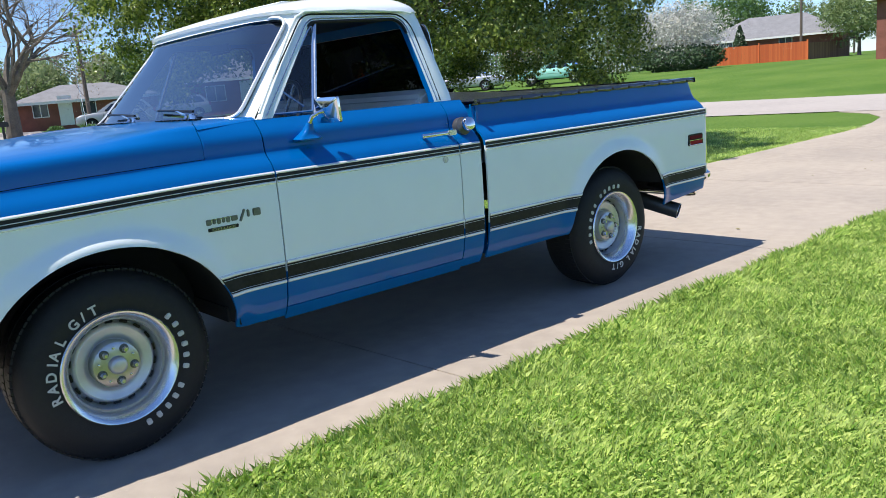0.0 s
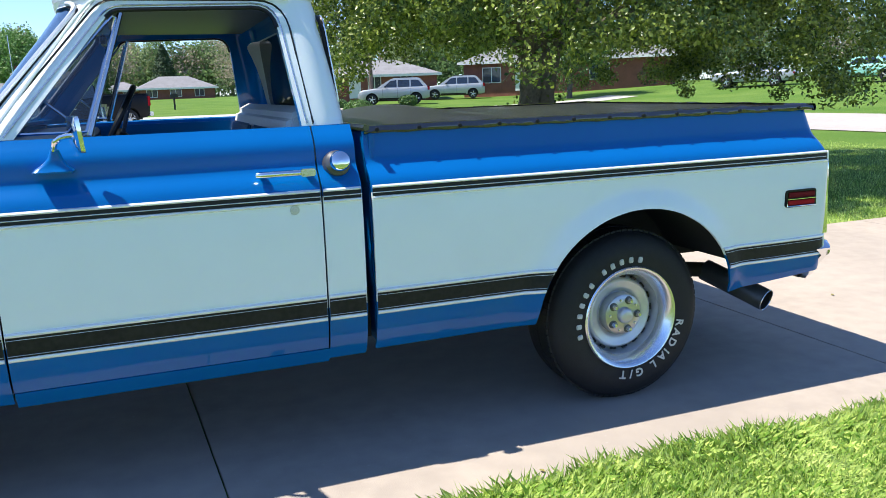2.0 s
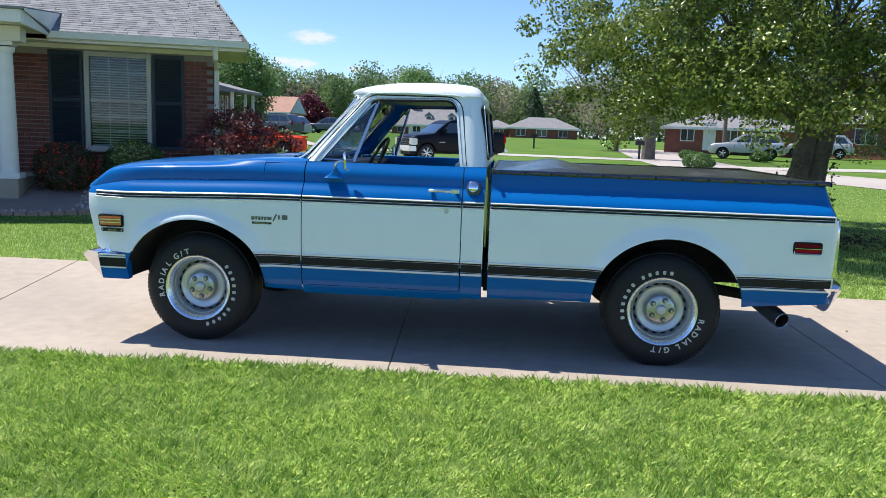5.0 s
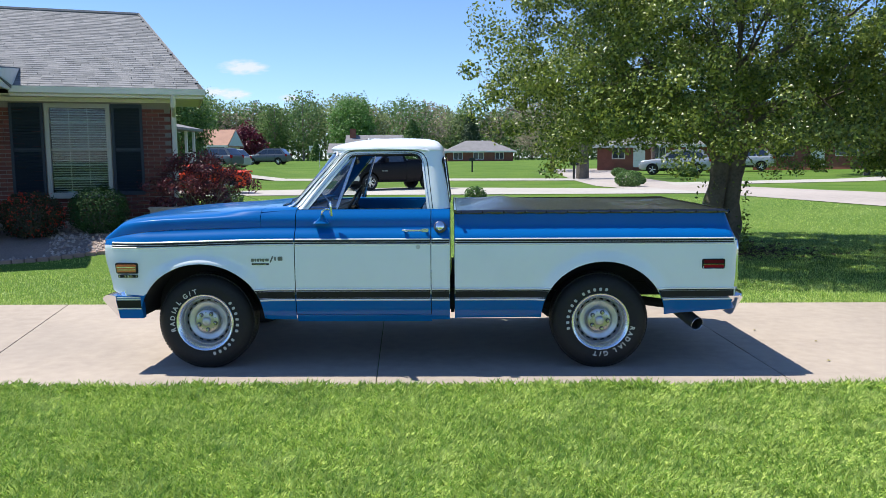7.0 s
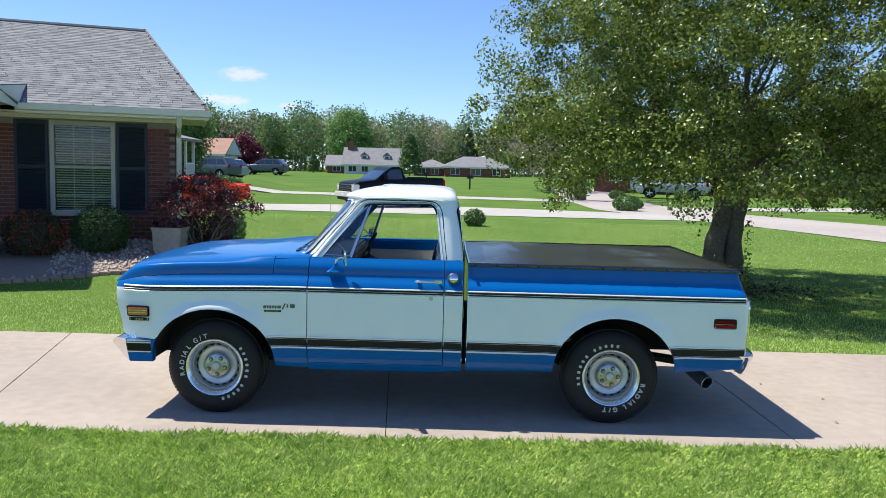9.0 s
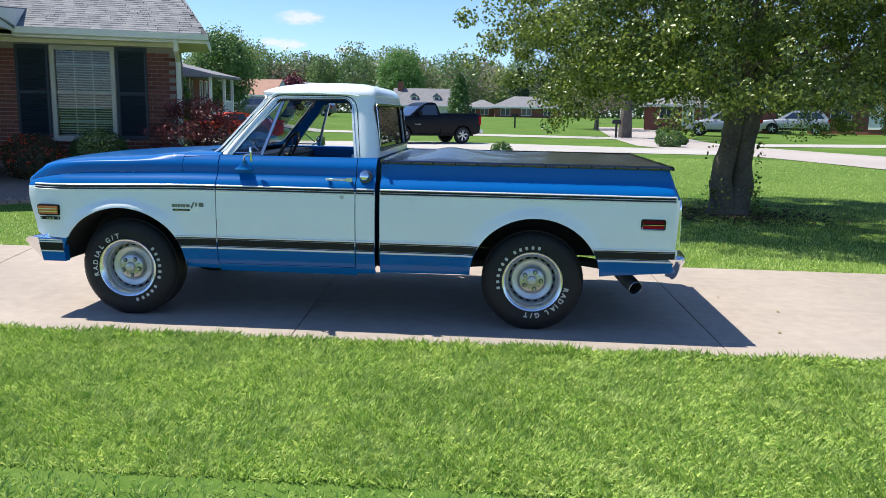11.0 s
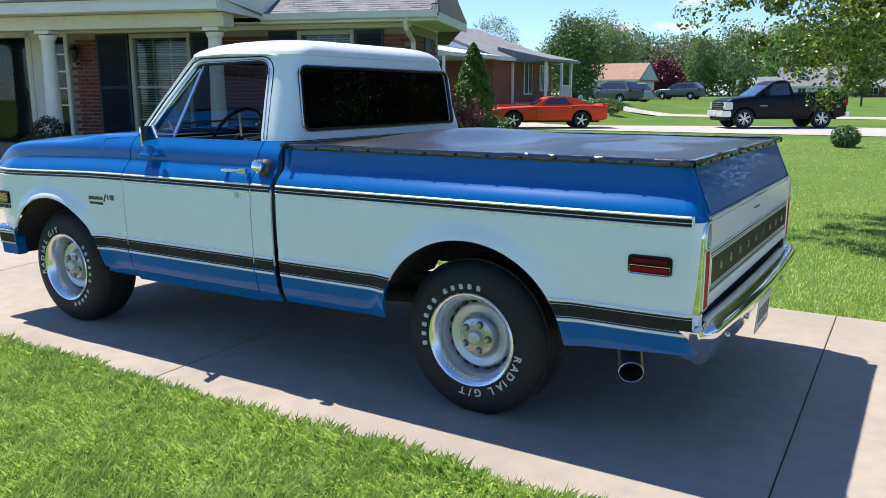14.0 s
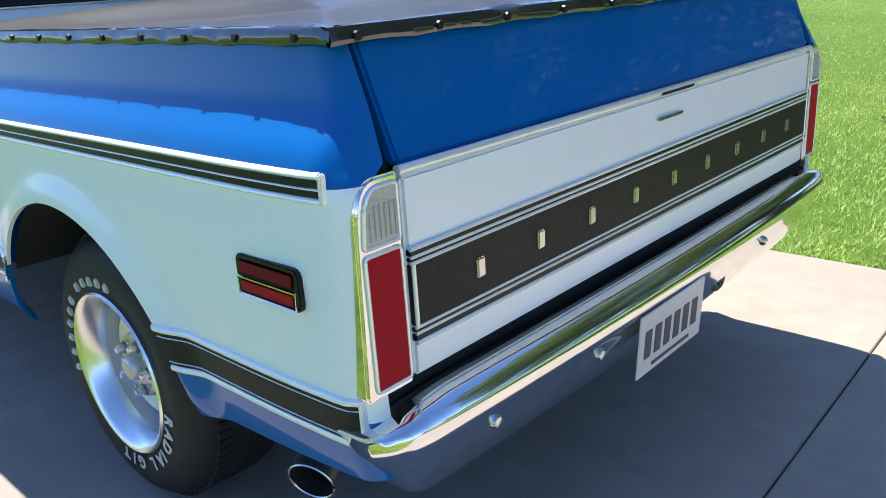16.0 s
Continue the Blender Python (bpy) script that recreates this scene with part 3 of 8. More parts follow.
# cab: a rounded shell with openings
LEVELS = [  # height, front, back, half width, front radius, back radius
    (1.186, 0.605, 1.815, 0.888, 0.16, 0.10), (1.22, 0.63, 1.813, 0.88, 0.16, 0.10), (1.40, 0.775, 1.79, 0.82, 0.15, 0.11), (1.58, 0.922, 1.768, 0.756, 0.15, 0.12), (1.615, 0.942, 1.762, 0.745, 0.15, 0.13),
    (1.62, 0.928, 1.765, 0.752, 0.15, 0.13), (1.633, 0.924, 1.762, 0.75, 0.15, 0.14), (1.648, 0.942, 1.757, 0.742, 0.16, 0.15), (1.664, 0.988, 1.746, 0.728, 0.17, 0.17), (1.68, 1.05, 1.73, 0.705, 0.18, 0.18), (1.694, 1.12, 1.70, 0.662, 0.2, 0.2), (1.705, 1.2, 1.65, 0.58, 0.2, 0.2), (1.713, 1.3, 1.55, 0.4, 0.13, 0.13)]


def loop_at(lv, inset=0.0):
    z, xf, xb, hw, rf, rb = lv
    xf, xb, hw = xf + inset, xb - inset, hw - inset
    base = [(xf, MID - hw), (xb, MID - hw), (xb, MID + hw), (xf, MID + hw)]
    pts = []
    for p, r in zip(base, (rf, rb, rb, rf)):
        sx, sy = (1 if p[0] < 1.3 else -1), (1 if p[1] < MID else -1)
        ry = r * (1.6 if p[0] < 1.3 else 1.0)
        cx, cy = p[0] + sx * r, p[1] + sy * ry
        arc = []
        for k in range(9):
            t = math.pi / 2 * k / 8
            arc.append((cx - sx * r * math.cos(t), cy - sy * ry * math.sin(t)))
        if (sx > 0) != (sy > 0):
            arc = arc[::-1]
        pts += arc
    # the windscreen bows forward
    out = []
    for x, y in pts:
        u = (y - MID) / hw
        out.append((x - (0.05 * (1 - u * u) if x < xf + rf * 0.9 else 0.0), y, z))
    return out


def shell(levels, inset=0.0, low=None):
    verts, faces = [], []
    lv = [list(l) for l in levels]
    if low is not None:
        lv[0][0] = low
    rings = [loop_at(l, inset) for l in lv]
    # extra points across the front
    full = []
    for ring in rings:
        first, last = ring[0], ring[-1]
        add = []
        for k in range(1, 12):
            u = -1 + 2 * (k / 12)
            y = last[1] + (first[1] - last[1]) * k / 12
            hw = abs(first[1] - MID)
            x = first[0] + (last[0] - first[0]) * k / 12
            add.append((x - 0.05 * ((1 - ((y - MID) / (hw + 0.2)) ** 2) - (1 - (hw / (hw + 0.2)) ** 2)), y, first[2]))
        full.append(ring + add)
    n = len(full[0])
    for ring in full:
        verts += ring
    for i in range(len(full) - 1):
        for k in range(n):
            faces.append([i * n + k, i * n + (k + 1) % n, (i + 1) * n + (k + 1) % n, (i + 1) * n + k])
    faces.append([k for k in range(n)][::-1])
    faces.append([(len(full) - 1) * n + k for k in range(n)])
    return mesh_of("cab_shell", verts, faces, WHITE)


inner = bmesh.new()
inner.from_mesh(shell([l for l in LEVELS[:5]] + [(1.645, 1.0, 1.73, 0.71, 0.15, 0.15), (1.67, 1.1, 1.65, 0.6, 0.15, 0.15)], 0.035, 1.1))
SIDEWIN = rounded([(0.757, 1.186 - 0.02), (1.085, 1.578), (1.60, 1.588), (1.652, 1.166)], [0.01, 0.03, 0.07, 0.01])
REARWIN = rounded([(0.27, 1.235), (0.295, 1.56), (2 * MID - 0.295, 1.56), (2 * MID - 0.27, 1.235)], 0.05)
FRONTWIN = rounded([(0.185, 1.205), (0.292, 1.60), (2 * MID - 0.292, 1.60), (2 * MID - 0.185, 1.205)], 0.05)
cs = [inner]
for pts, ax, a0, a1 in ((SIDEWIN, "y", -0.5, 2.6), (REARWIN, "x", 1.6, 2.1), (FRONTWIN, "x", 0.3, 1.12)):
    b = bmesh.new()
    prism(b, pts, ax, a0, a1)
    cs.append(b)
cab = part("cab_shell", cut(shell(LEVELS), cs, [BLUE, BLUE, WHITE, BLUE]), None, truck, "pale white painted cab roof and pillars")


def green_y(z):
    return MID - float(np.interp(z, [l[0] for l in LEVELS[:5]], [l[3] for l in LEVELS[:5]]))


def back_x(z):
    return float(np.interp(z, [l[0] for l in LEVELS[:5]], [l[2] for l in LEVELS[:5]]))


def front_x(y, z):
    f = float(np.interp(z, [l[0] for l in LEVELS[:5]], [l[1] for l in LEVELS[:5]]))
    hw = float(np.interp(z, [l[0] for l in LEVELS[:5]], [l[3] for l in LEVELS[:5]]))
    return f - 0.05 * (1 - ((y - MID) / hw) ** 2) - 0.02 + 0.10 * max(0.0, (abs(y - MID) - hw + 0.24) / 0.24) ** 2


# glass: windscreen, rear window, vent windows, weather strips
bm = bmesh.new()
gv = [[bm.verts.new((front_x(y, z) + 0.03, y, z)) for y in spread(0.165 + (z - 1.2) * 0.26, 2 * MID - 0.165 - (z - 1.2) * 0.26, 14)] for z in spread(1.195, 1.61, 4)]
for r0, r1 in zip(gv, gv[1:]):
    for k in range(14):
        bm.faces.new((r0[k], r0[k + 1], r1[k + 1], r1[k]))
windscreen = part("windscreen", bm, SCREEN, truck)
bm = bmesh.new()
vs = [bm.verts.new((back_x(z) - 0.018, y, z)) for y, z in REARWIN]
bm.faces.new(vs)
rear_window = part("rear_window", bm, SMOKE, truck, "dark tinted rear window in a black rubber seal")
part("rubber_seal", tubem([(back_x(z) + 0.002, y, z) for y, z in REARWIN + REARWIN[:1]], 0.011, 6), BLACKTRIM, rear_window)
part("bright_edge", tubem([(back_x(z) + 0.008, MID + (y - MID) * 1.015, z + 0.006 * (1 if z > 1.4 else -1)) for y, z in REARWIN + REARWIN[:1]], 0.004, 5), SATIN, rear_window)
part("rubber_seal", tubem([(front_x(y, z) + 0.012, y, z) for y, z in FRONTWIN + FRONTWIN[:1]], 0.009, 6), BLACKTRIM, windscreen)
part("bright_edge", tubem([(front_x(y, z) - 0.004, y, z) for y, z in [(MID + (y - MID) * 1.012, z + (0.006 if z > 1.4 else -0.006)) for y, z in FRONTWIN + FRONTWIN[:1]]], 0.008, 6), BRIGHT, windscreen)

for near in (True, False):
    d = door_l if near else door_r
    f = (lambda y: y) if near else (lambda y: 2 * MID - y)
    bar = [(0.985, 1.188), (1.115, 1.578)]
    part("vent_division_bar", tubem([(x, f(green_y(z) + 0.012), z) for x, z in bar], 0.009, 6), SATIN, d)
    bm = bmesh.new()
    vs = [bm.verts.new((x, f(green_y(z) + 0.016), z)) for x, z in ((0.772, 1.187), (0.985, 1.187), (1.113, 1.572), (1.08, 1.565))]
    bm.faces.new(vs)
    vent = part("vent_glass", bm, GLASS, d)
    part("chrome_frame", tubem([(x, f(green_y(z) + 0.012), z) for x, z in ((0.782, 1.2), (0.978, 1.2), (1.098, 1.555), (1.085, 1.56), (0.774, 1.212), (0.782, 1.2))], 0.006, 6), CHROME, vent)
    part("latch", tubem([(0.95, f(green_y(1.22) + 0.03), 1.22), (0.86, f(green_y(1.3) + 0.035), 1.30)], 0.005, 6), CHROME, vent)
    # window surround and door seam
    part("window_seal", tubem([(x, f(green_y(z) + 0.004), z) for x, z in SIDEWIN if z > 1.18], 0.008, 6), BLACKTRIM, d)
    part("bright_edge", tubem([(x, f(green_y(z) - 0.002), z) for x, z in rounded([(0.742, 1.19), (1.078, 1.592), (1.61, 1.602), (1.668, 1.19)], [0.01, 0.04, 0.08, 0.01])[3:-3]], 0.003, 5), SATIN, d)
    part("door_seam", tubem([(x, f(green_y(min(z, 1.61)) - 0.0005), z) for x, z in rounded([(0.692, 1.188), (1.055, 1.612), (1.64, 1.612), (1.69, 1.188)], [0.01, 0.05, 0.1, 0.01])[3:-3]], 0.0035, 5), BLACKTRIM, d)
    part("drip_rail", tubem([(0.717, f(green_y(1.21) - 0.003), 1.21), (0.975, f(green_y(1.55) - 0.004), 1.55), (1.02, f(0.256), 1.60), (1.06, f(0.25), 1.622), (1.3, f(0.248), 1.63), (1.6, f(0.25), 1.622), (1.66, f(0.253), 1.612)], 0.006, 6), WHITE, cab)
    # inner door panel
    part("inner_door_panel", boxm(0.75, 1.66, *sorted((f(0.115), f(0.165))), 0.45, 1.18, 0.015), BLUE, d)
    part("arm_rest", boxm(1.2, 1.55, *sorted((f(0.165), f(0.21))), 0.92, 0.98, 0.015), DASH, d)
    part("door_card", boxm(0.92, 1.645, *sorted((f(0.16), f(0.173))), 0.55, 1.085, 0.006), SEATWHITE, d, "pale vinyl door card")

# interior
seat = part("bench_seat_back", prismm([(1.50, 0.72), (1.62, 1.22), (1.70, 1.26), (1.75, 1.22), (1.70, 0.72)], "y", 0.2, 1.82, 0.02), SEATWHITE, truck, "white vinyl bench seat with blue cloth inserts")
for a in (0.28, 1.06):
    part("seat_insert", prismm([(1.492, 0.72), (1.585, 1.17), (1.60, 1.17), (1.52, 0.72)], "y", a, a + 0.66, 0.008), SEATBLUE, seat)
part("seat_cushion", boxm(1.08, 1.62, 0.2, 1.82, 0.58, 0.76, 0.04), SEATWHITE, truck)
part("cab_floor", boxm(0.45, 1.80, 0.1, 1.92, 0.40, 0.46), UNDER, truck)
part("firewall", boxm(0.5, 0.54, 0.14, 1.88, 0.42, 1.17), UNDER, truck)
part("cab_back_lining", boxm(1.755, 1.79, 0.16, 1.86, 0.46, 1.2), BLUE, truck)
part("dashboard", prismm([(0.64, 1.165), (0.92, 1.175), (0.95, 1.13), (0.93, 0.98), (0.70, 0.95)], "y", 0.17, 1.85, 0.015), DASH, truck)
part("headliner", boxm(1.05, 1.66, 0.36, 1.66, 1.60, 1.612), DASH, truck)
sw = pose(1.035, 0.56, 1.165, 0, -62, 0)
bm = bmesh.new()
rim = [(sw @ Vector((0.195 * math.cos(2 * math.pi * k / 36), 0.195 * math.sin(2 * math.pi * k / 36), 0))) for k in range(37)]
tube(bm, rim, 0.011, 8, False)
wheel_st = part("steering_wheel", bm, BLACKTRIM, truck, "thin dark steering wheel with metal spokes")
for a in (200, 340, 90):
    part("spoke", tubem([sw @ Vector((0.03 * math.cos(radians(a)), 0.03 * math.sin(radians(a)), -0.03)), sw @ Vector((0.19 * math.cos(radians(a)), 0.19 * math.sin(radians(a)), 0))], 0.008, 6), SATIN, wheel_st)
part("hub", lathem([(0.0, 0.01), (0.03, 0.005), (0.04, -0.02), (0.03, -0.05)], 16, sw, "z"), BLACKTRIM, wheel_st)
part("column", tubem([sw @ Vector((0, 0, -0.03)), sw @ Vector((0, 0, -0.45))], 0.03, 10), DASH, wheel_st)
part("rear_view_mirror", boxm(1.02, 1.04, 0.92, 1.14, 1.505, 1.555, 0.01), BLACKTRIM, truck)

# door fittings on the driver's side
handle = part("door_handle", tubem([(1.475, 0.018, 1.038), (1.49, 0.006, 1.039), (1.56, 0.001, 1.04), (1.64, 0.004, 1.039), (1.657, 0.014, 1.038)], 0.0105, 12), CHROME, door_l, "chrome push-button door handle")
part("push_button", boxm(1.612, 1.662, -0.012, 0.012, 1.027, 1.052, 0.004), SATIN, handle)
part("handle_post", boxm(1.48, 1.50, 0.015, 0.04, 1.03, 1.048, 0.004), CHROME, handle)
part("handle_post", boxm(1.63, 1.65, 0.015, 0.04, 1.03, 1.048, 0.004), CHROME, handle)
lock = part("door_lock", lathem([(0.0, -0.008), (0.008, -0.008), (0.009, -0.005), (0.015, -0.005), (0.017, 0.004)], 20, Matrix.Translation((1.585, 0.0, 0.918))), HUBMETAL, door_l)
cap = part("fuel_cap", lathem([(0.0, -0.056), (0.02, -0.055), (0.03, -0.05), (0.034, -0.042), (0.034, -0.03), (0.028, -0.027)], 32, pose(1.745, 0.03, 1.062, -14, 0, 0)), CHROME, corner_l, "round chrome fuel filler cap")
part("filler_neck", lathem([(0.027, -0.03), (0.026, -0.012), (0.034, -0.006), (0.043, 0.0), (0.047, 0.03)], 32, pose(1.745, 0.03, 1.062, -14, 0, 0)), DARKSTEEL, cap)

# mirror
bm = bmesh.new()
rows = []
for z, x0, x1, y0, y1 in ((1.085, 0.825, 0.935, 0.01, 0.075), (1.091, 0.822, 0.938, 0.008, 0.075), (1.099, 0.83, 0.93, 0.014, 0.075), (1.112, 0.85, 0.918, 0.02, 0.075), (1.13, 0.868, 0.909, 0.022, 0.065), (1.155, 0.878, 0.902, 0.02, 0.045)):
    rows.append([bm.verts.new((x, y, z)) for x, y in rounded([(x0, y0), (x1, y0), (x1, y1), (x0, y1)], 0.018, 4)])
for r0, r1 in zip(rows, rows[1:]):
    for k in range(len(r0)):
        bm.faces.new((r0[k], r0[(k + 1) % len(r0)], r1[(k + 1) % len(r0)], r1[k]))
bm.faces.new(rows[0])
bm.faces.new(rows[-1])
# the chrome foot is body blue: the door's reflection is put into its colour
mirror = part("door_mirror", bm, BLUE, door_l, "square chrome door mirror on a bracket")
part("mirror_arm", tubem([(0.888, 0.03, 1.15), (0.895, 0.015, 1.178), (0.915, 0.0, 1.192), (0.945, -0.01, 1.198)], 0.009, 10), CHROME, mirror)
bm = bmesh.new()
mm = pose(0.962, -0.012, 1.2, 0, -5, 14)
a = [bm.verts.new(mm @ Vector((0.0, y, z))) for y, z in rounded([(-0.066, -0.054), (0.066, -0.054), (0.066, 0.054), (-0.066, 0.054)], 0.012, 3)]
b = [bm.verts.new(mm @ Vector((-0.012, y, z))) for y, z in rounded([(-0.064, -0.052), (0.064, -0.052), (0.064, 0.052), (-0.064, 0.052)], 0.012, 3)]
tip = bm.verts.new(mm @ Vector((-0.03, 0.0, 0.0)))
for k in range(len(a)):
    n = (k + 1) % len(a)
    bm.faces.new((a[k], a[n], b[n], b[k]))
    bm.faces.new((b[k], b[n], tip))
bm.faces.new(a)
part("mirror_head", bm, CHROME, mirror, "", True, 20)

far_mirror = part("door_mirror", lathem([(0.0, -0.03), (0.03, -0.025), (0.035, 0.0), (0.02, 0.03), (0.0, 0.035)], 16, Matrix.Translation((0.87, 2 * MID + 0.0, 1.12)), "z"), CHROME, door_r)
part("mirror_arm", tubem([(0.87, 2 * MID, 1.14), (0.89, 2 * MID + 0.02, 1.19), (0.95, 2 * MID + 0.03, 1.21)], 0.009, 10), CHROME, far_mirror)
part("mirror_head", boxm(-0.02, 0.02, -0.066, 0.066, -0.054, 0.054, 0.016, pose(0.962, 2 * MID + 0.03, 1.22, 0, -5, -14)), CHROME, far_mirror)

# badges and marker lamps


def raised_word(body, at, size, stretch, m, parent):
    """A word in raised metal letters, centred at a place and facing the near side."""
    cu = bpy.data.curves.new("badge_word", "FONT")
    cu.body, cu.size, cu.align_x, cu.extrude = body, size, "CENTER", 0.0012
    ob = new("badge_word", cu)
    cu.materials.append(m)
    me = bpy.data.meshes.new_from_object(ob.evaluated_get(bpy.context.evaluated_depsgraph_get()))
    bpy.data.objects.remove(ob)
    bpy.data.curves.remove(cu)
    me.transform(Matrix.Translation(at) @ pose(0, 0, 0, 90, 0, 0) @ Matrix.Diagonal((stretch, 1, 1, 1)))
    return part("raised_word", me, None, parent)


badge = part("fender_badge", boxm(0.375, 0.50, -0.0035, 0.004, 0.832, 0.838, 0.001), CHROME, fender_l, "small chrome fender emblem with black fill")
for k, (a, b) in enumerate(((0.37, 0.392), (0.396, 0.41), (0.414, 0.43), (0.434, 0.448), (0.452, 0.468), (0.472, 0.50))):
    part("emblem_bar", boxm(a, b, -0.007, 0.002, 0.815 + 0.002 * (k % 2), 0.838, 0.003), EMBLEM, badge)
part("emblem_bar", boxm(0.0, 0.01, -0.007, 0.002, 0, 0.05, 0.002, Matrix.Translation((0.505, 0, 0.812)) @ pose(0, 0, 0, 0, 25, 0)), EMBLEM, badge)
for a, b in ((0.54, 0.552), (0.565, 0.6)):
    part("emblem_bar", boxm(a, b, -0.007, 0.002, 0.822, 0.852, 0.003), EMBLEM, badge)
part("name_plate", boxm(0.375, 0.50, -0.006, 0.002, 0.79, 0.804, 0.002), BLACKTRIM, badge)
raised_word("DELUXE", (0.4375, -0.0068, 0.7925), 0.0135, 2.0, SATIN, badge)

mk = part("front_marker_lamp", boxm(-0.606, -0.458, -0.017, 0.03, 0.731, 0.809, 0.006, Matrix.Translation((0, 0.008, 0))), BLACKTRIM, fender_l, "amber side marker lamp with chrome bars")
part("amber_lens", boxm(-0.597, -0.469, -0.016, 0.0, 0.742, 0.798, 0.003), AMBER, mk)
for z in (0.76, 0.778):
    part("chrome_bar", boxm(-0.597, -0.469, -0.0175, -0.004, z - 0.003, z + 0.003, 0.001), CHROME, mk)
em = part("displacement_emblem", boxm(-0.60, -0.462, -0.004, 0.02, 0.700, 0.722, 0.002, Matrix.Translation((0, 0.004, 0))), BLACKTRIM, fender_l)
raised_word("350", (-0.531, -0.0055, 0.7035), 0.0215, 1.9, SATIN, em)
for x in (-0.59, -0.472):
    part("emblem_bar", boxm(x - 0.004, x + 0.004, -0.005, 0.004, 0.704, 0.718, 0.002), SATIN, em)
mk = part("rear_marker_lamp", prismm(rounded([(3.636, 0.752), (3.802, 0.752), (3.802, 0.826), (3.636, 0.826)], 0.016, 4), "y", -0.007, 0.012, 0.002), BLACKTRIM, bed_l, "red rear side marker lamp in a black frame")
part("upper_lens", boxm(3.648, 3.792, -0.0105, -0.004, 0.792, 0.818, 0.004), DARKRED, mk)
part("lower_lens", boxm(3.648, 3.792, -0.0105, -0.004, 0.760, 0.784, 0.004), REDLENS, mk)
part("chrome_bar", tubem([(3.644, -0.0105, 0.757), (3.796, -0.0105, 0.757), (3.796, -0.0105, 0.787), (3.644, -0.0105, 0.787), (3.644, -0.0105, 0.757)], 0.0022, 5), CHROME, mk)

# wheel wells, frame and axle
for near in (True, False):
    f = (lambda y: y) if near else (lambda y: 2 * MID - y)
    for cx, a, h in ARCHES:
        verts, faces = [], []
        n = 24
        for k in range(n + 1):
            t = math.pi * k / n
            for y in (0.012, 0.42):
                verts.append((cx + (a + 0.012) * math.cos(t), f(y), 0.40 + (h + 0.012) * math.sin(t)))
        for k in range(n):
            if cx < 1 or 0.40 + (h + 0.012) * math.sin(math.pi * (k + 0.5) / n) > 0.57:
                faces.append([2 * k, 2 * k + 1, 2 * k + 3, 2 * k + 2])
        faces.append([2 * k + 1 for k in range(n + 1) if cx < 1 or 0.40 + (h + 0.012) * math.sin(math.pi * k / n) > 0.57])
        part("wheel_well", mesh_of("wheel_well", verts, faces, UNDER), None, truck)
    part("frame_rail", boxm(-0.6, 3.12, *sorted((f(0.52), f(0.60))), 0.36, 0.50, 0.01), UNDER, truck)
    part("rear_frame_rail", boxm(3.1, 3.85, *sorted((f(0.53), f(0.59))), 0.47, 0.58, 0.01), UNDER, truck)
part("rear_axle", tubem([(2.92, 0.25, 0.355), (2.92, 1.77, 0.355)], 0.045, 12), UNDER, truck)
part("front_axle", tubem([(0.0, 0.25, 0.33), (0.0, 1.77, 0.33)], 0.04, 12), UNDER, truck)
part("engine_bay", boxm(-0.5, 0.45, 0.45, 1.57, 0.42, 0.98, 0.05), UNDER, truck)
part("bed_floor", boxm(1.86, 3.86, 0.43, 1.59, 0.60, 0.66, 0.01), UNDER, truck)
# black block added low in the gap between cab and bed to darken it
part("cab_gap_seal", boxm(1.822, 1.848, 0.1, 1.92, 0.42, 0.60), UNDER, truck)
part("bed_front_wall", boxm(1.86, 1.89, 0.07, 1.95, 0.40, 1.155, 0.008), BLUE, truck)


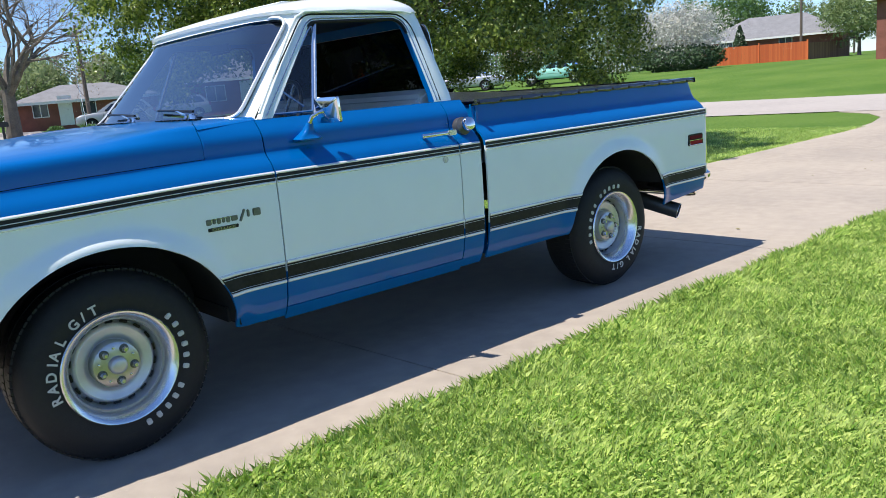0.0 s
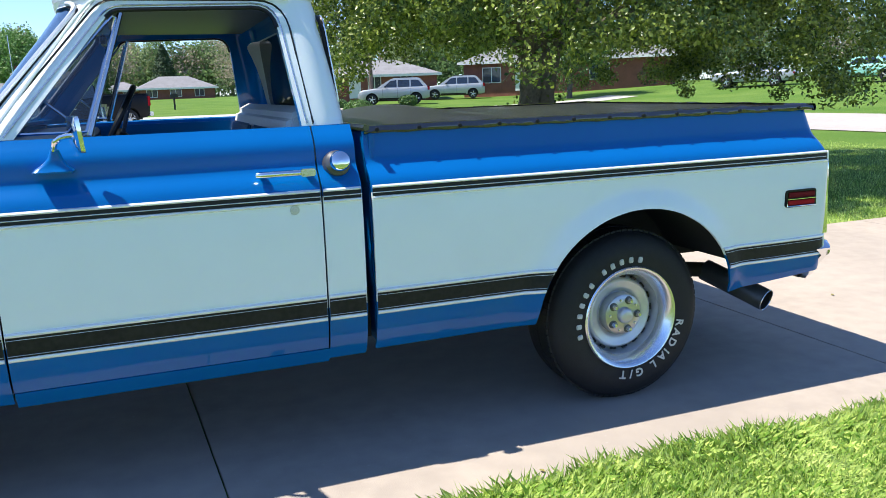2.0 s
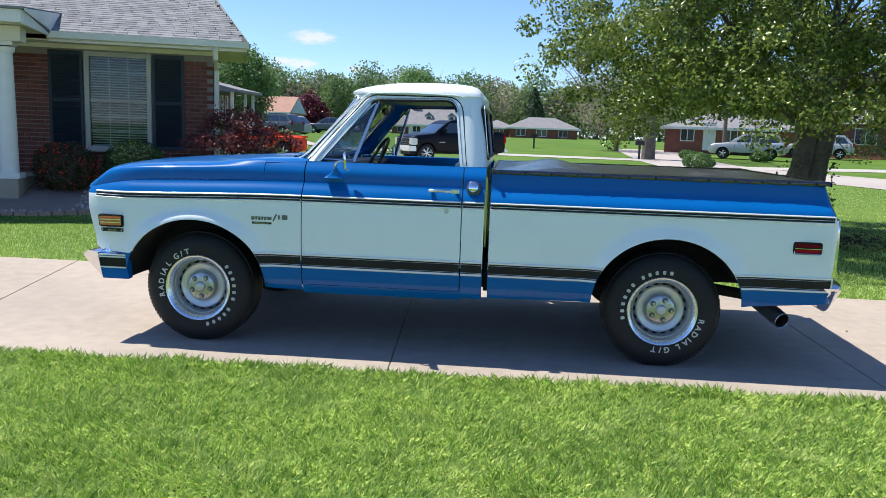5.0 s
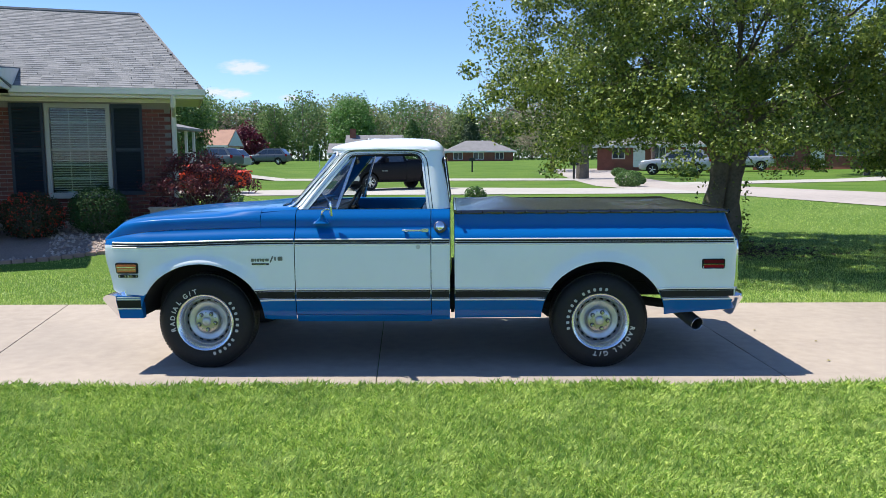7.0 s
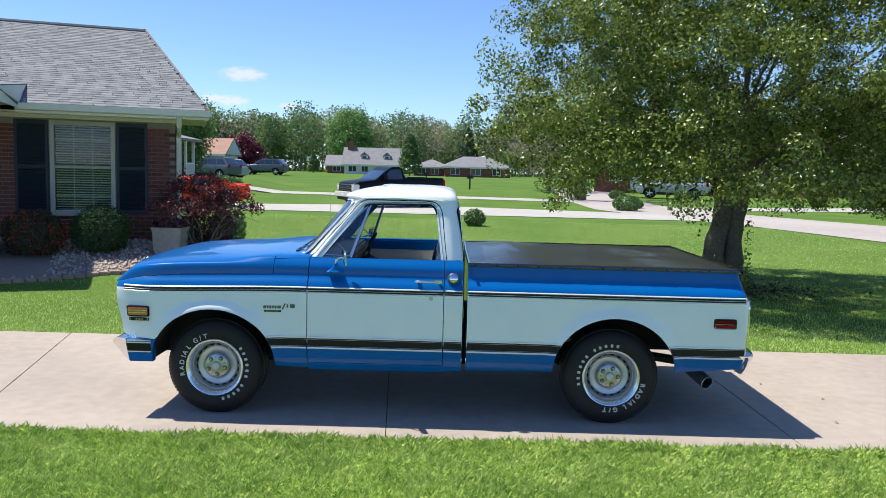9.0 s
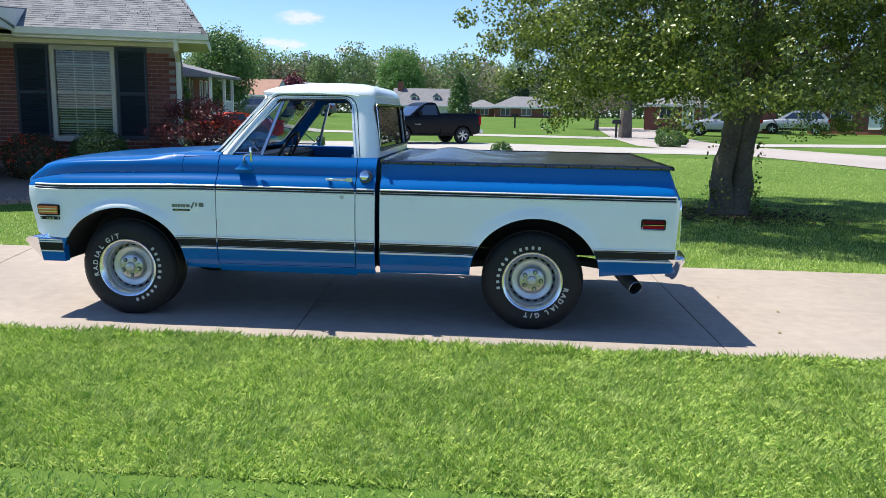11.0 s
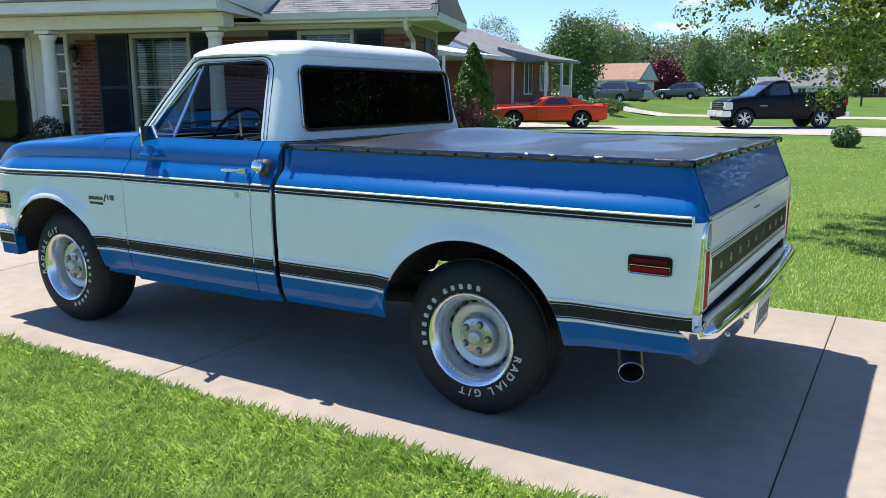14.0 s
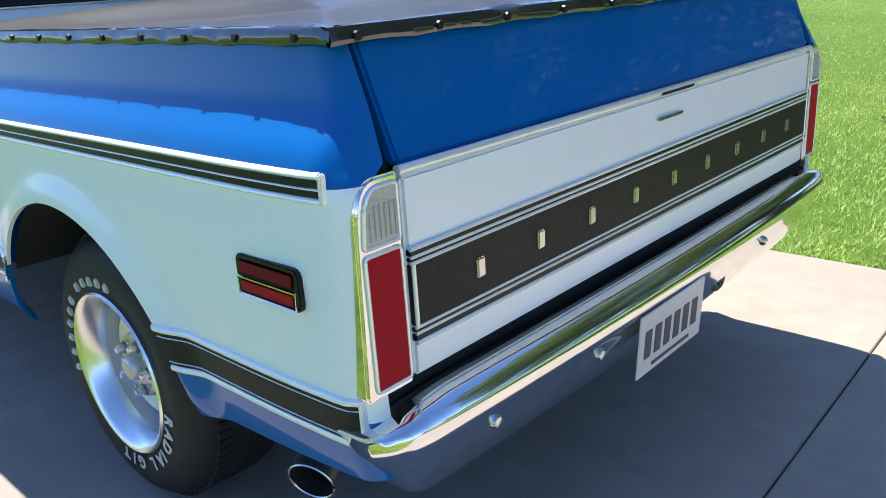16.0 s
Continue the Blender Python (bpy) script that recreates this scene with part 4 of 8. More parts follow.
def wheel(cx, near, turn, spin=0):
    """Tyre with raised letters, steel rim with bright trim ring, slots, hub plate, nuts and centre cap."""
    m = Matrix.Translation((cx, 0.055 if near else 2 * MID - 0.055, 0.355)) @ pose(0, 0, 0, 0, 0, turn if near else 180 + turn) @ pose(0, 0, 0, 0, spin, 0)
    tread = [(0.3505, 0.052), (0.355, 0.075), (0.355, 0.2), (0.352, 0.23), (0.335, 0.255), (0.3, 0.27), (0.22, 0.262), (0.2, 0.25), (0.2, 0.01), (0.212, 0.0), (0.225, -0.001), (0.25, -0.006), (0.28, -0.005), (0.305, 0.003), (0.325, 0.014), (0.34, 0.03)]
    tyre = part("wheel", lathem(tread, 72, m, "y", True), RUBBER, truck, "wide black tyre with raised white letters on a silver rally wheel")
    bm = bmesh.new()
    for k in range(84):
        t = 2 * math.pi * k / 84
        for y0, y1, o in ((0.05, 0.085, 0), (0.09, 0.128, 0.5), (0.133, 0.171, 0), (0.176, 0.212, 0.5)):
            q = m @ pose(0, 0, 0, 0, math.degrees(t + o * 0.0748), 0)
            box(bm, -0.0105, 0.0105, y0, y1, 0.348, 0.3575 - (0.002 if o else 0), 0, q)
    tagged(part("tread", bm, RUBBER, tyre), kind="stuff")
    part("trim_ring", lathem([(0.214, 0.004), (0.2135, -0.007), (0.209, -0.012), (0.202, -0.010), (0.193, -0.001), (0.184, 0.012), (0.177, 0.025), (0.172, 0.038), (0.169, 0.052)], 72, m), RINGMETAL, tyre, "bright polished trim ring")
    part("rim_barrel", lathem([(0.17, 0.05), (0.1685, 0.064), (0.166, 0.08), (0.163, 0.096), (0.161, 0.116), (0.156, 0.124), (0.14, 0.2), (0.2, 0.24)], 56, m), ARGENT, tyre)
    part("wheel_disc", lathem([(0.162, 0.124), (0.1595, 0.116), (0.156, 0.104), (0.150, 0.088), (0.146, 0.0795), (0.142, 0.075), (0.137, 0.073), (0.131, 0.0745), (0.124, 0.079), (0.113, 0.08), (0.104, 0.084), (0.096, 0.091), (0.090, 0.098), (0.0, 0.1)], 56, m), ARGENT, tyre)
    for k in range(18):
        q = m @ pose(0, 0, 0, 0, 20 * k + 8, 0) @ Matrix.Translation((0, 0.0945, 0.1525)) @ pose(0, 0, 0, -69, 0, 0)
        part("vent_slot", boxm(-0.014, 0.014, -0.0085, 0.0085, -0.006, 0.003, 0.002, q), BLACKTRIM, tyre)
    hub = part("hub_plate", lathem([(0.0885, 0.1), (0.0875, 0.06), (0.084, 0.051), (0.076, 0.0475), (0.05, 0.044), (0.0, 0.042)], 44, m), HUBCHROME, tyre)
    for k in range(5):
        q = m @ pose(0, 0, 0, 0, 72 * k + 20, 0) @ Matrix.Translation((0, 0, 0.062))
        part("wheel_nut", lathem([(0.0, 0.022), (0.007, 0.022), (0.0115, 0.028), (0.0115, 0.055)], 6, q), SATIN, hub)
        part("nut_recess", lathem([(0.0105, 0.0425), (0.0165, 0.0432), (0.0185, 0.05)], 16, q), DARKSTEEL, hub)
        q = m @ pose(0, 0, 0, 0, 72 * k + 56, 0) @ Matrix.Translation((0, 0, 0.066))
        part("rivet", lathem([(0.0, 0.04), (0.005, 0.041), (0.006, 0.052)], 8, q), SATIN, hub)
    part("centre_cap", lathem([(0.0, 0.018), (0.018, 0.0185), (0.026, 0.021), (0.031, 0.026), (0.0335, 0.034), (0.0345, 0.05)], 32, m), HUBMETAL, hub)
    # raised letters: a readable word, and plain bars for the maker's name
    def letter(ch, ang, size):
        cu = bpy.data.curves.new("tyre_letter", "FONT")
        cu.body, cu.size, cu.align_x, cu.extrude, cu.offset = ch, size, "CENTER", 0.001, 0.0012
        ob = new("raised_letter", cu)
        cu.materials.append(LETTER)
        ob.matrix_basis = m @ pose(0, 0, 0, 0, ang, 0) @ Matrix.Translation((0, -0.0085, 0.224)) @ pose(0, 0, 0, 90, 0, 0)
        dg = bpy.context.evaluated_depsgraph_get()
        me = bpy.data.meshes.new_from_object(ob.evaluated_get(dg))
        me.transform(ob.matrix_basis)
        bpy.data.objects.remove(ob)
        bpy.data.curves.remove(cu)
        part("raised_letter", me, None, tyre)
    for k, ch in enumerate("RADIAL"):
        letter(ch, 102 + 10.6 * k - (3.5 if k == 4 else 2 if k > 4 else 0), 0.048)
    for k, ch in enumerate("G/T"):
        letter(ch, 170 + 9.5 * k, 0.048)
    # bars: six and five letters' worth
    for start, count in ((-102, 6), (-32, 5)):
        for k in range(count):
            q = m @ pose(0, 0, 0, 0, start + 10.4 * k, 0)
            part("raised_bar", boxm(-0.0095, 0.0095, -0.0105, 0.0, 0.229, 0.253, 0.003, q), LETTER, tyre)
    return tyre


wheel(0.0, True, 0, 155)
wheel(2.922, True, 0, 0)
wheel(0.0, False, 0, 60)
wheel(2.922, False, 0, 120)

# tail: tailgate, lamps, bumper, plate
tail_x = lambda z: 3.902 - max(0.0, z - 0.96) * 0.40
gate = part("tailgate", prismm([(tail_x(0.972), 0.972), (tail_x(1.155), 1.155), (tail_x(1.155) - 0.04, 1.155), (3.84, 0.96)], "y", 0.134, 2 * MID - 0.134, 0.006), BLUE, truck, "blue and white tailgate with a dark centre panel")
part("white_panel", boxm(3.86, 3.902, 0.134, 2 * MID - 0.134, 0.615, 0.954, 0.006), WHITE, gate)
G0, G1 = 0.137, 2 * MID - 0.137
part("trim_strip", tubem([(3.9, 0.128, 0.964), (3.902, MID, 0.964), (3.9, 2 * MID - 0.128, 0.964)], 0.0085, 12), BRIGHT, gate)
part("dark_panel", boxm(3.88, 3.908, G0, G1, 0.703, 0.812, 0.003), WOODGRAIN, gate)
for z, r in ((0.836, 0.004), (0.822, 0.003), (0.812, 0.0035), (0.703, 0.0035), (0.692, 0.003), (0.676, 0.004)):
    part("bright_edge", tubem([(3.906, G0, z), (3.906, G1, z)], r, 10), BRIGHT, gate)
for y in (G0 + 0.004, G1 - 0.004):
    part("bright_edge", tubem([(3.907, y, 0.703), (3.907, y, 0.812)], 0.004, 10), BRIGHT, gate)
for z0, z1 in ((0.814, 0.821), (0.824, 0.834), (0.694, 0.701), (0.678, 0.69)):
    part("dark_line", boxm(3.895, 3.906, G0, G1, z0, z1, 0.001), BLACKTRIM, gate)
for k in range(9):
    y = 0.30 + k * (1.42 / 8)
    part("embossed_bar", boxm(3.9, 3.9135, y - 0.011, y + 0.011, 0.74, 0.776, 0.003), SATIN, gate)
latch = part("gate_latch", boxm(3.9, 3.912, 0.93, 1.05, 0.902, 0.909, 0.003), SATIN, gate)
part("latch_slot", boxm(3.9, 3.9108, 0.94, 1.10, 0.957, 0.966, 0.002), BLACKTRIM, gate)
for near in (True, False):
    f = (lambda y: y) if near else (lambda y: 2 * MID - y)
    bz = bmesh.new()
    outer = rounded([(0.022, 0.612), (0.124, 0.612), (0.124, 0.966), (0.034, 0.966)], [0.012, 0.008, 0.006, 0.075], 8)
    prism(bz, [(f(y), z) for y, z in outer], "x", 3.845, 3.906)
    bmesh.ops.recalc_face_normals(bz, faces=bz.faces)
    bmesh.ops.bevel(bz, geom=[e for e in bz.edges if all(v.co.x > 3.9 for v in e.verts)], offset=0.007, segments=3, affect="EDGES", clamp_overlap=True)
    lamp = part("tail_lamp", bz, CHROME, truck, "tall chrome-framed tail lamp with red and clear lenses")
    for nm, pts, m in (("red_lens", rounded([(0.043, 0.626), (0.118, 0.626), (0.117, 0.85), (0.042, 0.85)], 0.008), REDLENS), ("clear_lens", rounded([(0.043, 0.862), (0.117, 0.862), (0.117, 0.952), (0.052, 0.952)], [0.006, 0.006, 0.006, 0.05], 7), CLEARLENS)):
        rb = bmesh.new()
        prism(rb, [(f(y), z) for y, z in pts], "x", 3.89, 3.9085)
        lens = part(nm, rb, m, lamp)
        part("lens_rim", tubem([(3.9075, f(y), z) for y, z in pts + pts[:1]], 0.0035, 8), BRIGHT, lens)
        if nm == "clear_lens":
            for k in range(6):
                y = 0.058 + 0.0105 * k
                part("lens_rib", tubem([(3.9085, f(y), 0.872), (3.9085, f(y), 0.925 - 0.012 * (k == 0))], 0.0025, 6), CLEARLENS, lens)
    part("gate_gap", boxm(3.78, 3.875, *sorted((f(0.116), f(0.136))), 0.62, 0.975, 0), BLACKTRIM, truck)
    gb = bmesh.new()
    prism(gb, [(tail_x(0.97) - 0.025, 0.97), (tail_x(1.155) - 0.025, 1.155), (tail_x(1.155) - 0.08, 1.155), (3.8, 0.97)], "y", *sorted((f(0.112), f(0.14))))
    part("gate_gap", gb, BLACKTRIM, truck)
# roll pan is black: the shade of the gap above the bumper is its colour
part("roll_pan", boxm(3.83, 3.88, 0.06, 1.96, 0.50, 0.625, 0.01), UNDER, truck)

verts, faces = [], []
PROF = [(-0.04, 0.592), (-0.005, 0.592), (0.012, 0.587), (0.026, 0.575), (0.035, 0.557), (0.038, 0.54), (0.036, 0.527), (0.03, 0.517), (0.025, 0.5), (0.015, 0.47), (0.0, 0.435), (-0.014, 0.41), (-0.026, 0.395), (-0.04, 0.388), (-0.044, 0.41), (-0.02, 0.46), (-0.004, 0.52), (-0.04, 0.57)]
ys = [-0.006, -0.004, 0.002, 0.01, 0.025, 0.05, 0.09, 0.16, 0.3, 0.5, 0.75, 1.01]
ys = ys + [2 * MID - y for y in ys[-2::-1]]
for y in ys:
    e = min(y + 0.006, 2 * MID + 0.006 - y)
    wrap = 0.05 * max(0.0, 1 - e / 0.09) ** 2.2
    bow = 0.03 * (1 - ((y - MID) / 1.03) ** 2)
    lift = max(0.0, 1 - e / 0.15) ** 1.8
    for dx, z in PROF:
        zz = min(z, 0.59 - 0.038 * lift) if z > 0.5 else 0.505 + (z - 0.505) * (1 - 0.3 * lift)
        tuck = 0.7 * lift * max(0.0, 0.53 - zz) * (1 if y < MID else -1)
        verts.append((3.925 + dx + bow - wrap, MID - 0.004 + (y - MID) * 0.982 + tuck, zz))
n = len(PROF)
for i in range(len(ys) - 1):
    for k in range(n):
        faces.append([i * n + k, (i + 1) * n + k, (i + 1) * n + (k + 1) % n, i * n + (k + 1) % n])
faces += [list(range(n)), list(range(len(verts) - n, len(verts)))[::-1]]
bumper = part("rear_bumper", mesh_of("rear_bumper", verts, faces, CHROME, None, True, 50), None, truck, "curved chrome rear bumper reflecting the ground")
for y in (0.26, 0.585, 1.435):
    part("bumper_bolt", lathem([(0.0, 0.014), (0.010, 0.012), (0.014, 0.004), (0.015, -0.01)], 14, Matrix.Translation((3.942 + 0.03 * (1 - ((y - MID) / 1.03) ** 2), y, 0.49)), "x"), SATIN, bumper)
PM = pose(3.986, 0.865, 0.452, 0, 4, 0)
plate = part("number_plate", boxm(0.0, 0.004, -0.152, 0.152, -0.076, 0.076, 0.0015, PM), PLATE, truck, "white number plate hung below the bumper")
for k in range(6):
    part("plate_bar", boxm(0.0042, 0.0052, -0.128 + 0.044 * k, -0.099 + 0.044 * k, -0.034, 0.034, 0, PM), PLATEINK, plate)
part("plate_bar", boxm(0.0042, 0.0052, -0.09, 0.09, -0.062, -0.053, 0, PM), PLATEINK, plate)
hitch = part("tow_hitch", boxm(3.87, 3.935, 1.14, 1.22, 0.425, 0.5, 0.012), UNDER, truck, "black round tow socket under the bumper")
part("socket_ring", lathem([(0.022, 3.943), (0.022, 3.96), (0.03, 3.963), (0.037, 3.958), (0.04, 3.943), (0.04, 3.913)], 28, Matrix.Translation((0, 1.18, 0.462)), "x"), DARKSTEEL, hitch)
part("socket_cover", lathem([(0.0, 3.951), (0.015, 3.95), (0.023, 3.945)], 24, Matrix.Translation((0, 1.18, 0.462)), "x"), BLACKTRIM, hitch)

# exhaust
bm = bmesh.new()
d0, d1 = Vector((3.53, 0.36, 0.425)), Vector((3.64, 0.081, 0.33))
tube(bm, [d0, d0.lerp(d1, 0.35), d1], 0.05, 24, False)
tipp = part("exhaust_tip", bm, DARKSTEEL, truck, "cut-off steel exhaust pipe")
dv = (d1 - d0).normalized()
ra = dv.cross(Vector((0, 0, 1))).normalized()
rb_ = dv.cross(ra)
ring = [d1 + 0.048 * (math.cos(k * math.pi / 12) * ra + math.sin(k * math.pi / 12) * rb_) for k in range(25)]
part("rolled_edge", tubem(ring, 0.0025, 6), SATIN, tipp)
part("pipe_inside", lathem([(0.047, 0.0), (0.047, 0.12), (0.0, 0.12)], 20, Matrix.Translation(d1) @ (-dv).to_track_quat("Y", "Z").to_matrix().to_4x4()), UNDER, tipp)
part("exhaust_pipe", tubem([(2.2, 0.45, 0.38), (2.8, 0.42, 0.44), (3.3, 0.40, 0.45), d0], 0.035, 12), UNDER, truck)

# nose: grille, lamps, bumper
part("grille_panel", boxm(-0.675, -0.64, 0.10, 1.92, 0.62, 0.96, 0.01), CHROME, truck)
for k in range(7):
    part("grille_bar", boxm(-0.688, -0.66, 0.42, 1.6, 0.66 + 0.04 * k, 0.672 + 0.04 * k, 0.003), SATIN, truck)
for y in (0.25, 1.77):
    part("headlamp", lathem([(0.0, -0.705), (0.05, -0.70), (0.085, -0.685), (0.095, -0.66)], 28, Matrix.Translation((0, y, 0.79)), "x"), CLEARLENS, truck)
verts, faces = [], []
for y in ys:
    e = min(y + 0.022, 2 * MID + 0.022 - y)
    wrap = 0.12 * max(0.0, 1 - e / 0.2) ** 2
    for dx, z in PROF:
        verts.append((-0.66 - dx * 1.3 + wrap, MID + (y - MID) * 0.96 - 0.0 * (1 if y < MID else -1) * max(0.0, 1 - e / 0.1), z + 0.012))
for i in range(len(ys) - 1):
    for k in range(n):
        faces.append([i * n + k, i * n + (k + 1) % n, (i + 1) * n + (k + 1) % n, (i + 1) * n + k])
faces += [list(range(n))[::-1], list(range(len(verts) - n, len(verts)))]
part("front_bumper", mesh_of("front_bumper", verts, faces, CHROME, None, True, 50), None, truck, "curved chrome front bumper")
for near in (True, False):
    f = (lambda y: y) if near else (lambda y: 2 * MID - y)
    gd = part("bumper_end_panel", prismm([(-0.645, 0.562), (-0.45, 0.556), (-0.438, 0.396), (-0.612, 0.396)], "y", *sorted((f(0.01), f(0.07))), 0.004), BLUE, truck)
    cap = prismm(rounded([(-0.735, 0.545), (-0.70, 0.578), (-0.635, 0.566), (-0.604, 0.394), (-0.655, 0.392)], (0.02, 0.02, 0.006, 0.006, 0.02)), "y", *sorted((f(-0.002), f(0.14))), 0.005)
    for v in cap.verts:
        v.co.y += (1 if near else -1) * max(0.0, 0.55 - v.co.z) * 0.55
    part("bumper_end_cap", cap, CHROME, truck, "slanting chrome bumper corner")
    if near:
        part("dark_stripe", prismm([(-0.632, 0.53), (-0.449, 0.53), (-0.446, 0.476), (-0.622, 0.476)], "y", 0.005, 0.02), BLACKTRIM, gd)
        for z in (0.551, 0.537, 0.470):
            part("bright_edge", boxm(-0.628, -0.45, 0.002, 0.02, z - 0.004, z + 0.004, 0.001), BRIGHT, gd)

# the belt line dips towards the nose, and the grille leans forward at its top
for ob in [o for o in truck.children_recursive if o.type == "MESH" and not o.name.startswith(("door", "cowl", "cab"))]:
    for v in ob.data.vertices:
        c = v.co
        if c.x < 0.6 and c.z > 0.6:
            c.z -= 0.022 * smooth(0.6, -0.6, c.x) * smooth(0.80, 0.93, c.z) * smooth(1.12, 1.03, c.z)
            c.x -= 0.045 * smooth(-0.52, -0.69, c.x) * smooth(0.6, 0.88, c.z) * smooth(1.07, 0.96, c.z)

# wipers, antenna
for y, ang in ((0.50, 0), (1.18, 0)):
    w = part("wiper", tubem([(0.56, y, 1.205), (0.578, y + 0.015, 1.225), (0.59, y + 0.14, 1.244)], 0.006, 6), CHROME, truck, "chrome wiper arm with a black blade")
    part("wiper_blade", tubem([(0.592, y - 0.03, 1.238), (0.59, y + 0.15, 1.246), (0.597, y + 0.36, 1.252)], 0.006, 6), BLACKTRIM, w)
    part("pivot", lathem([(0.0, 1.232), (0.014, 1.228), (0.02, 1.21), (0.02, 1.19)], 14, Matrix.Translation((0.60, y, 0)), "z"), CHROME, w)
part("antenna", tubem([(0.58, 1.86, 1.18), (0.57, 1.88, 1.62)], 0.0018, 6), SATIN, truck)

# bed cover with snaps along its hem
xs = spread(1.855, 3.845, 50)
ysn = spread(0.082, 2 * MID - 0.082, 34)
verts, faces = [], []
for i, x in enumerate(xs):
    for j, y in enumerate(ysn):
        u, v = (x - 1.855) / 1.99, (y - 0.082) / (2 * MID - 0.164)
        e = min(u, 1 - u, v, 1 - v)
        sag = -0.012 * min(1, e / 0.15) + 0.065 * math.exp(-((u - 0.2) / 0.11) ** 2) * math.sin(math.pi * v) ** 0.5 + 0.018 * math.exp(-((u - 0.62) / 0.12) ** 2) * math.sin(math.pi * v) ** 0.5
        sag += 0.006 * noise.noise(Vector((x * 2, y * 2, 0))) * min(1, e / 0.05)
        verts.append((x - 0.003, y, 1.172 + sag))
n = len(ysn)
for i in range(len(xs) - 1):
    for j in range(n - 1):
        faces.append([i * n + j, (i + 1) * n + j, (i + 1) * n + j + 1, i * n + j + 1])
cover = part("bed_cover", mesh_of("bed_cover", verts, faces, VINYL, None, True, 60), None, truck, "black vinyl bed cover held by snaps")
hem = bmesh.new()


def hem_band(pts, out, pitch):
    """A turned-down band along points; out is the level direction away from the bed."""
    rows, run = [], 0.0
    for k, p in enumerate(pts):
        p = Vector(p)
        run += (p - Vector(pts[k - 1])).length if k else 0.0
        sc = abs(math.sin(math.pi * run / pitch))
        puck = 0.003 * noise.noise(p * 9) + 0.002 * noise.noise(p * 31)
        rows.append([hem.verts.new(p + out * o + Vector((0, 0, z))) for o, z in ((-0.02, 0.001), (-0.004, 0.004 + puck), (0.006, 0.001), (0.0105 + puck, -0.008), (0.012, -0.018 + 0.003 * sc + puck), (0.009, -0.026 + 0.0035 * sc), (0.003, -0.028 + 0.0035 * sc), (0.0, -0.02))])
    for r0, r1 in zip(rows, rows[1:]):
        for k in range(len(r0) - 1):
            hem.faces.new((r0[k], r0[k + 1], r1[k + 1], r1[k]))


hem_band([(1.855 + 1.985 * k / 260, 0.086, 1.176) for k in range(261)], Vector((0, -1, 0)), 0.155)
hem_band([(1.855 + 1.985 * k / 100, 2 * MID - 0.086, 1.176) for k in range(101)], Vector((0, 1, 0)), 0.155)
hem_band([(3.838, 0.07 + (2 * MID - 0.14) * k / 240, 1.176) for k in range(241)], Vector((1, 0, 0)), 0.178)
tube(hem, [(1.855, 0.05, 1.172), (1.852, MID, 1.176), (1.855, 1.97, 1.172)], 0.012, 6)
part("hem", hem, HEM, cover)
for k in range(13):
    x = 1.9 + k * 0.155
    part("snap", lathem([(0.0, -0.005), (0.007, -0.004), (0.008, 0.004)], 10, Matrix.Translation((x, 0.075, 1.163))), BLACKTRIM, cover)
for k in range(11):
    y = 0.12 + k * 0.178
    part("snap", lathem([(0.0, 0.005), (0.007, 0.004), (0.008, -0.004)], 10, Matrix.Translation((3.85, y, 1.162)), "x"), BLACKTRIM, cover)

def fast_mesh(name, verts, faces, m):
    """A mesh from arrays: faces all have the same number of corners."""
    me = bpy.data.meshes.new(name)
    verts, faces = np.asarray(verts, np.float32), np.asarray(faces, np.int32)
    me.vertices.add(len(verts))
    me.vertices.foreach_set("co", verts.ravel())
    k = faces.shape[1]
    me.loops.add(faces.size)
    me.loops.foreach_set("vertex_index", faces.ravel())
    me.polygons.add(len(faces))
    me.polygons.foreach_set("loop_start", np.arange(0, faces.size, k, dtype=np.int32))
    me.update(calc_edges=True)
    me.materials.append(m)
    return me


# ---- the brick house beside the drive ----
BRICK = pieces_mat("red_brick", (0.115, 0.033, 0.026), (0.21, 0.068, 0.05), 0.85, 0.5, 90)
BRICKJ = pieces_mat("red_brick_rest", (0.115, 0.033, 0.026), (0.21, 0.068, 0.05), 0.85, 0.5, 90, island=True)
MORTAR = mat("mortar", (0.3, 0.27, 0.24), 0.95, vary=0.2, scale=30, bump=0.3)
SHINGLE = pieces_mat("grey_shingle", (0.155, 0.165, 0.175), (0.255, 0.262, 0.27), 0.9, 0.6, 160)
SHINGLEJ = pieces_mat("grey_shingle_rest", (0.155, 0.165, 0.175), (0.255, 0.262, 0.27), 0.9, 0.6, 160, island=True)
CREAM = mat("cream_trim_paint", (0.74, 0.71, 0.63), 0.6, vary=0.12, scale=8, big=1.2, bump=0.05)
WHITEP = mat("white_trim_paint", (0.78, 0.78, 0.75), 0.55, vary=0.08, scale=6, bump=0.05)
TAUPE = mat("taupe_window_paint", (0.46, 0.44, 0.38), 0.6, vary=0.12, scale=8, big=1.2, bump=0.05)
SHUTTER = mat("navy_shutter_paint", (0.010, 0.022, 0.038), 0.55, vary=0.2, scale=12)
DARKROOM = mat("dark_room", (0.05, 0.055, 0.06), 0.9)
BLIND = mat("white_blind", (0.74, 0.78, 0.72), 0.6, vary=0.08, scale=6)
PANE = glass_mat("window_glass", (0.86, 0.92, 0.92), 0.92, 1.5)
GRAVEL = pieces_mat("pink_gravel", (0.32, 0.24, 0.2), (0.56, 0.48, 0.42), 0.9, 0.3, 80, island=True)
STONE = mat("planter_concrete", (0.36, 0.34, 0.31), 0.9, vary=0.3, scale=14, bump=0.3)
BLACKIRON = mat("black_iron", (0.02, 0.02, 0.02), 0.5)

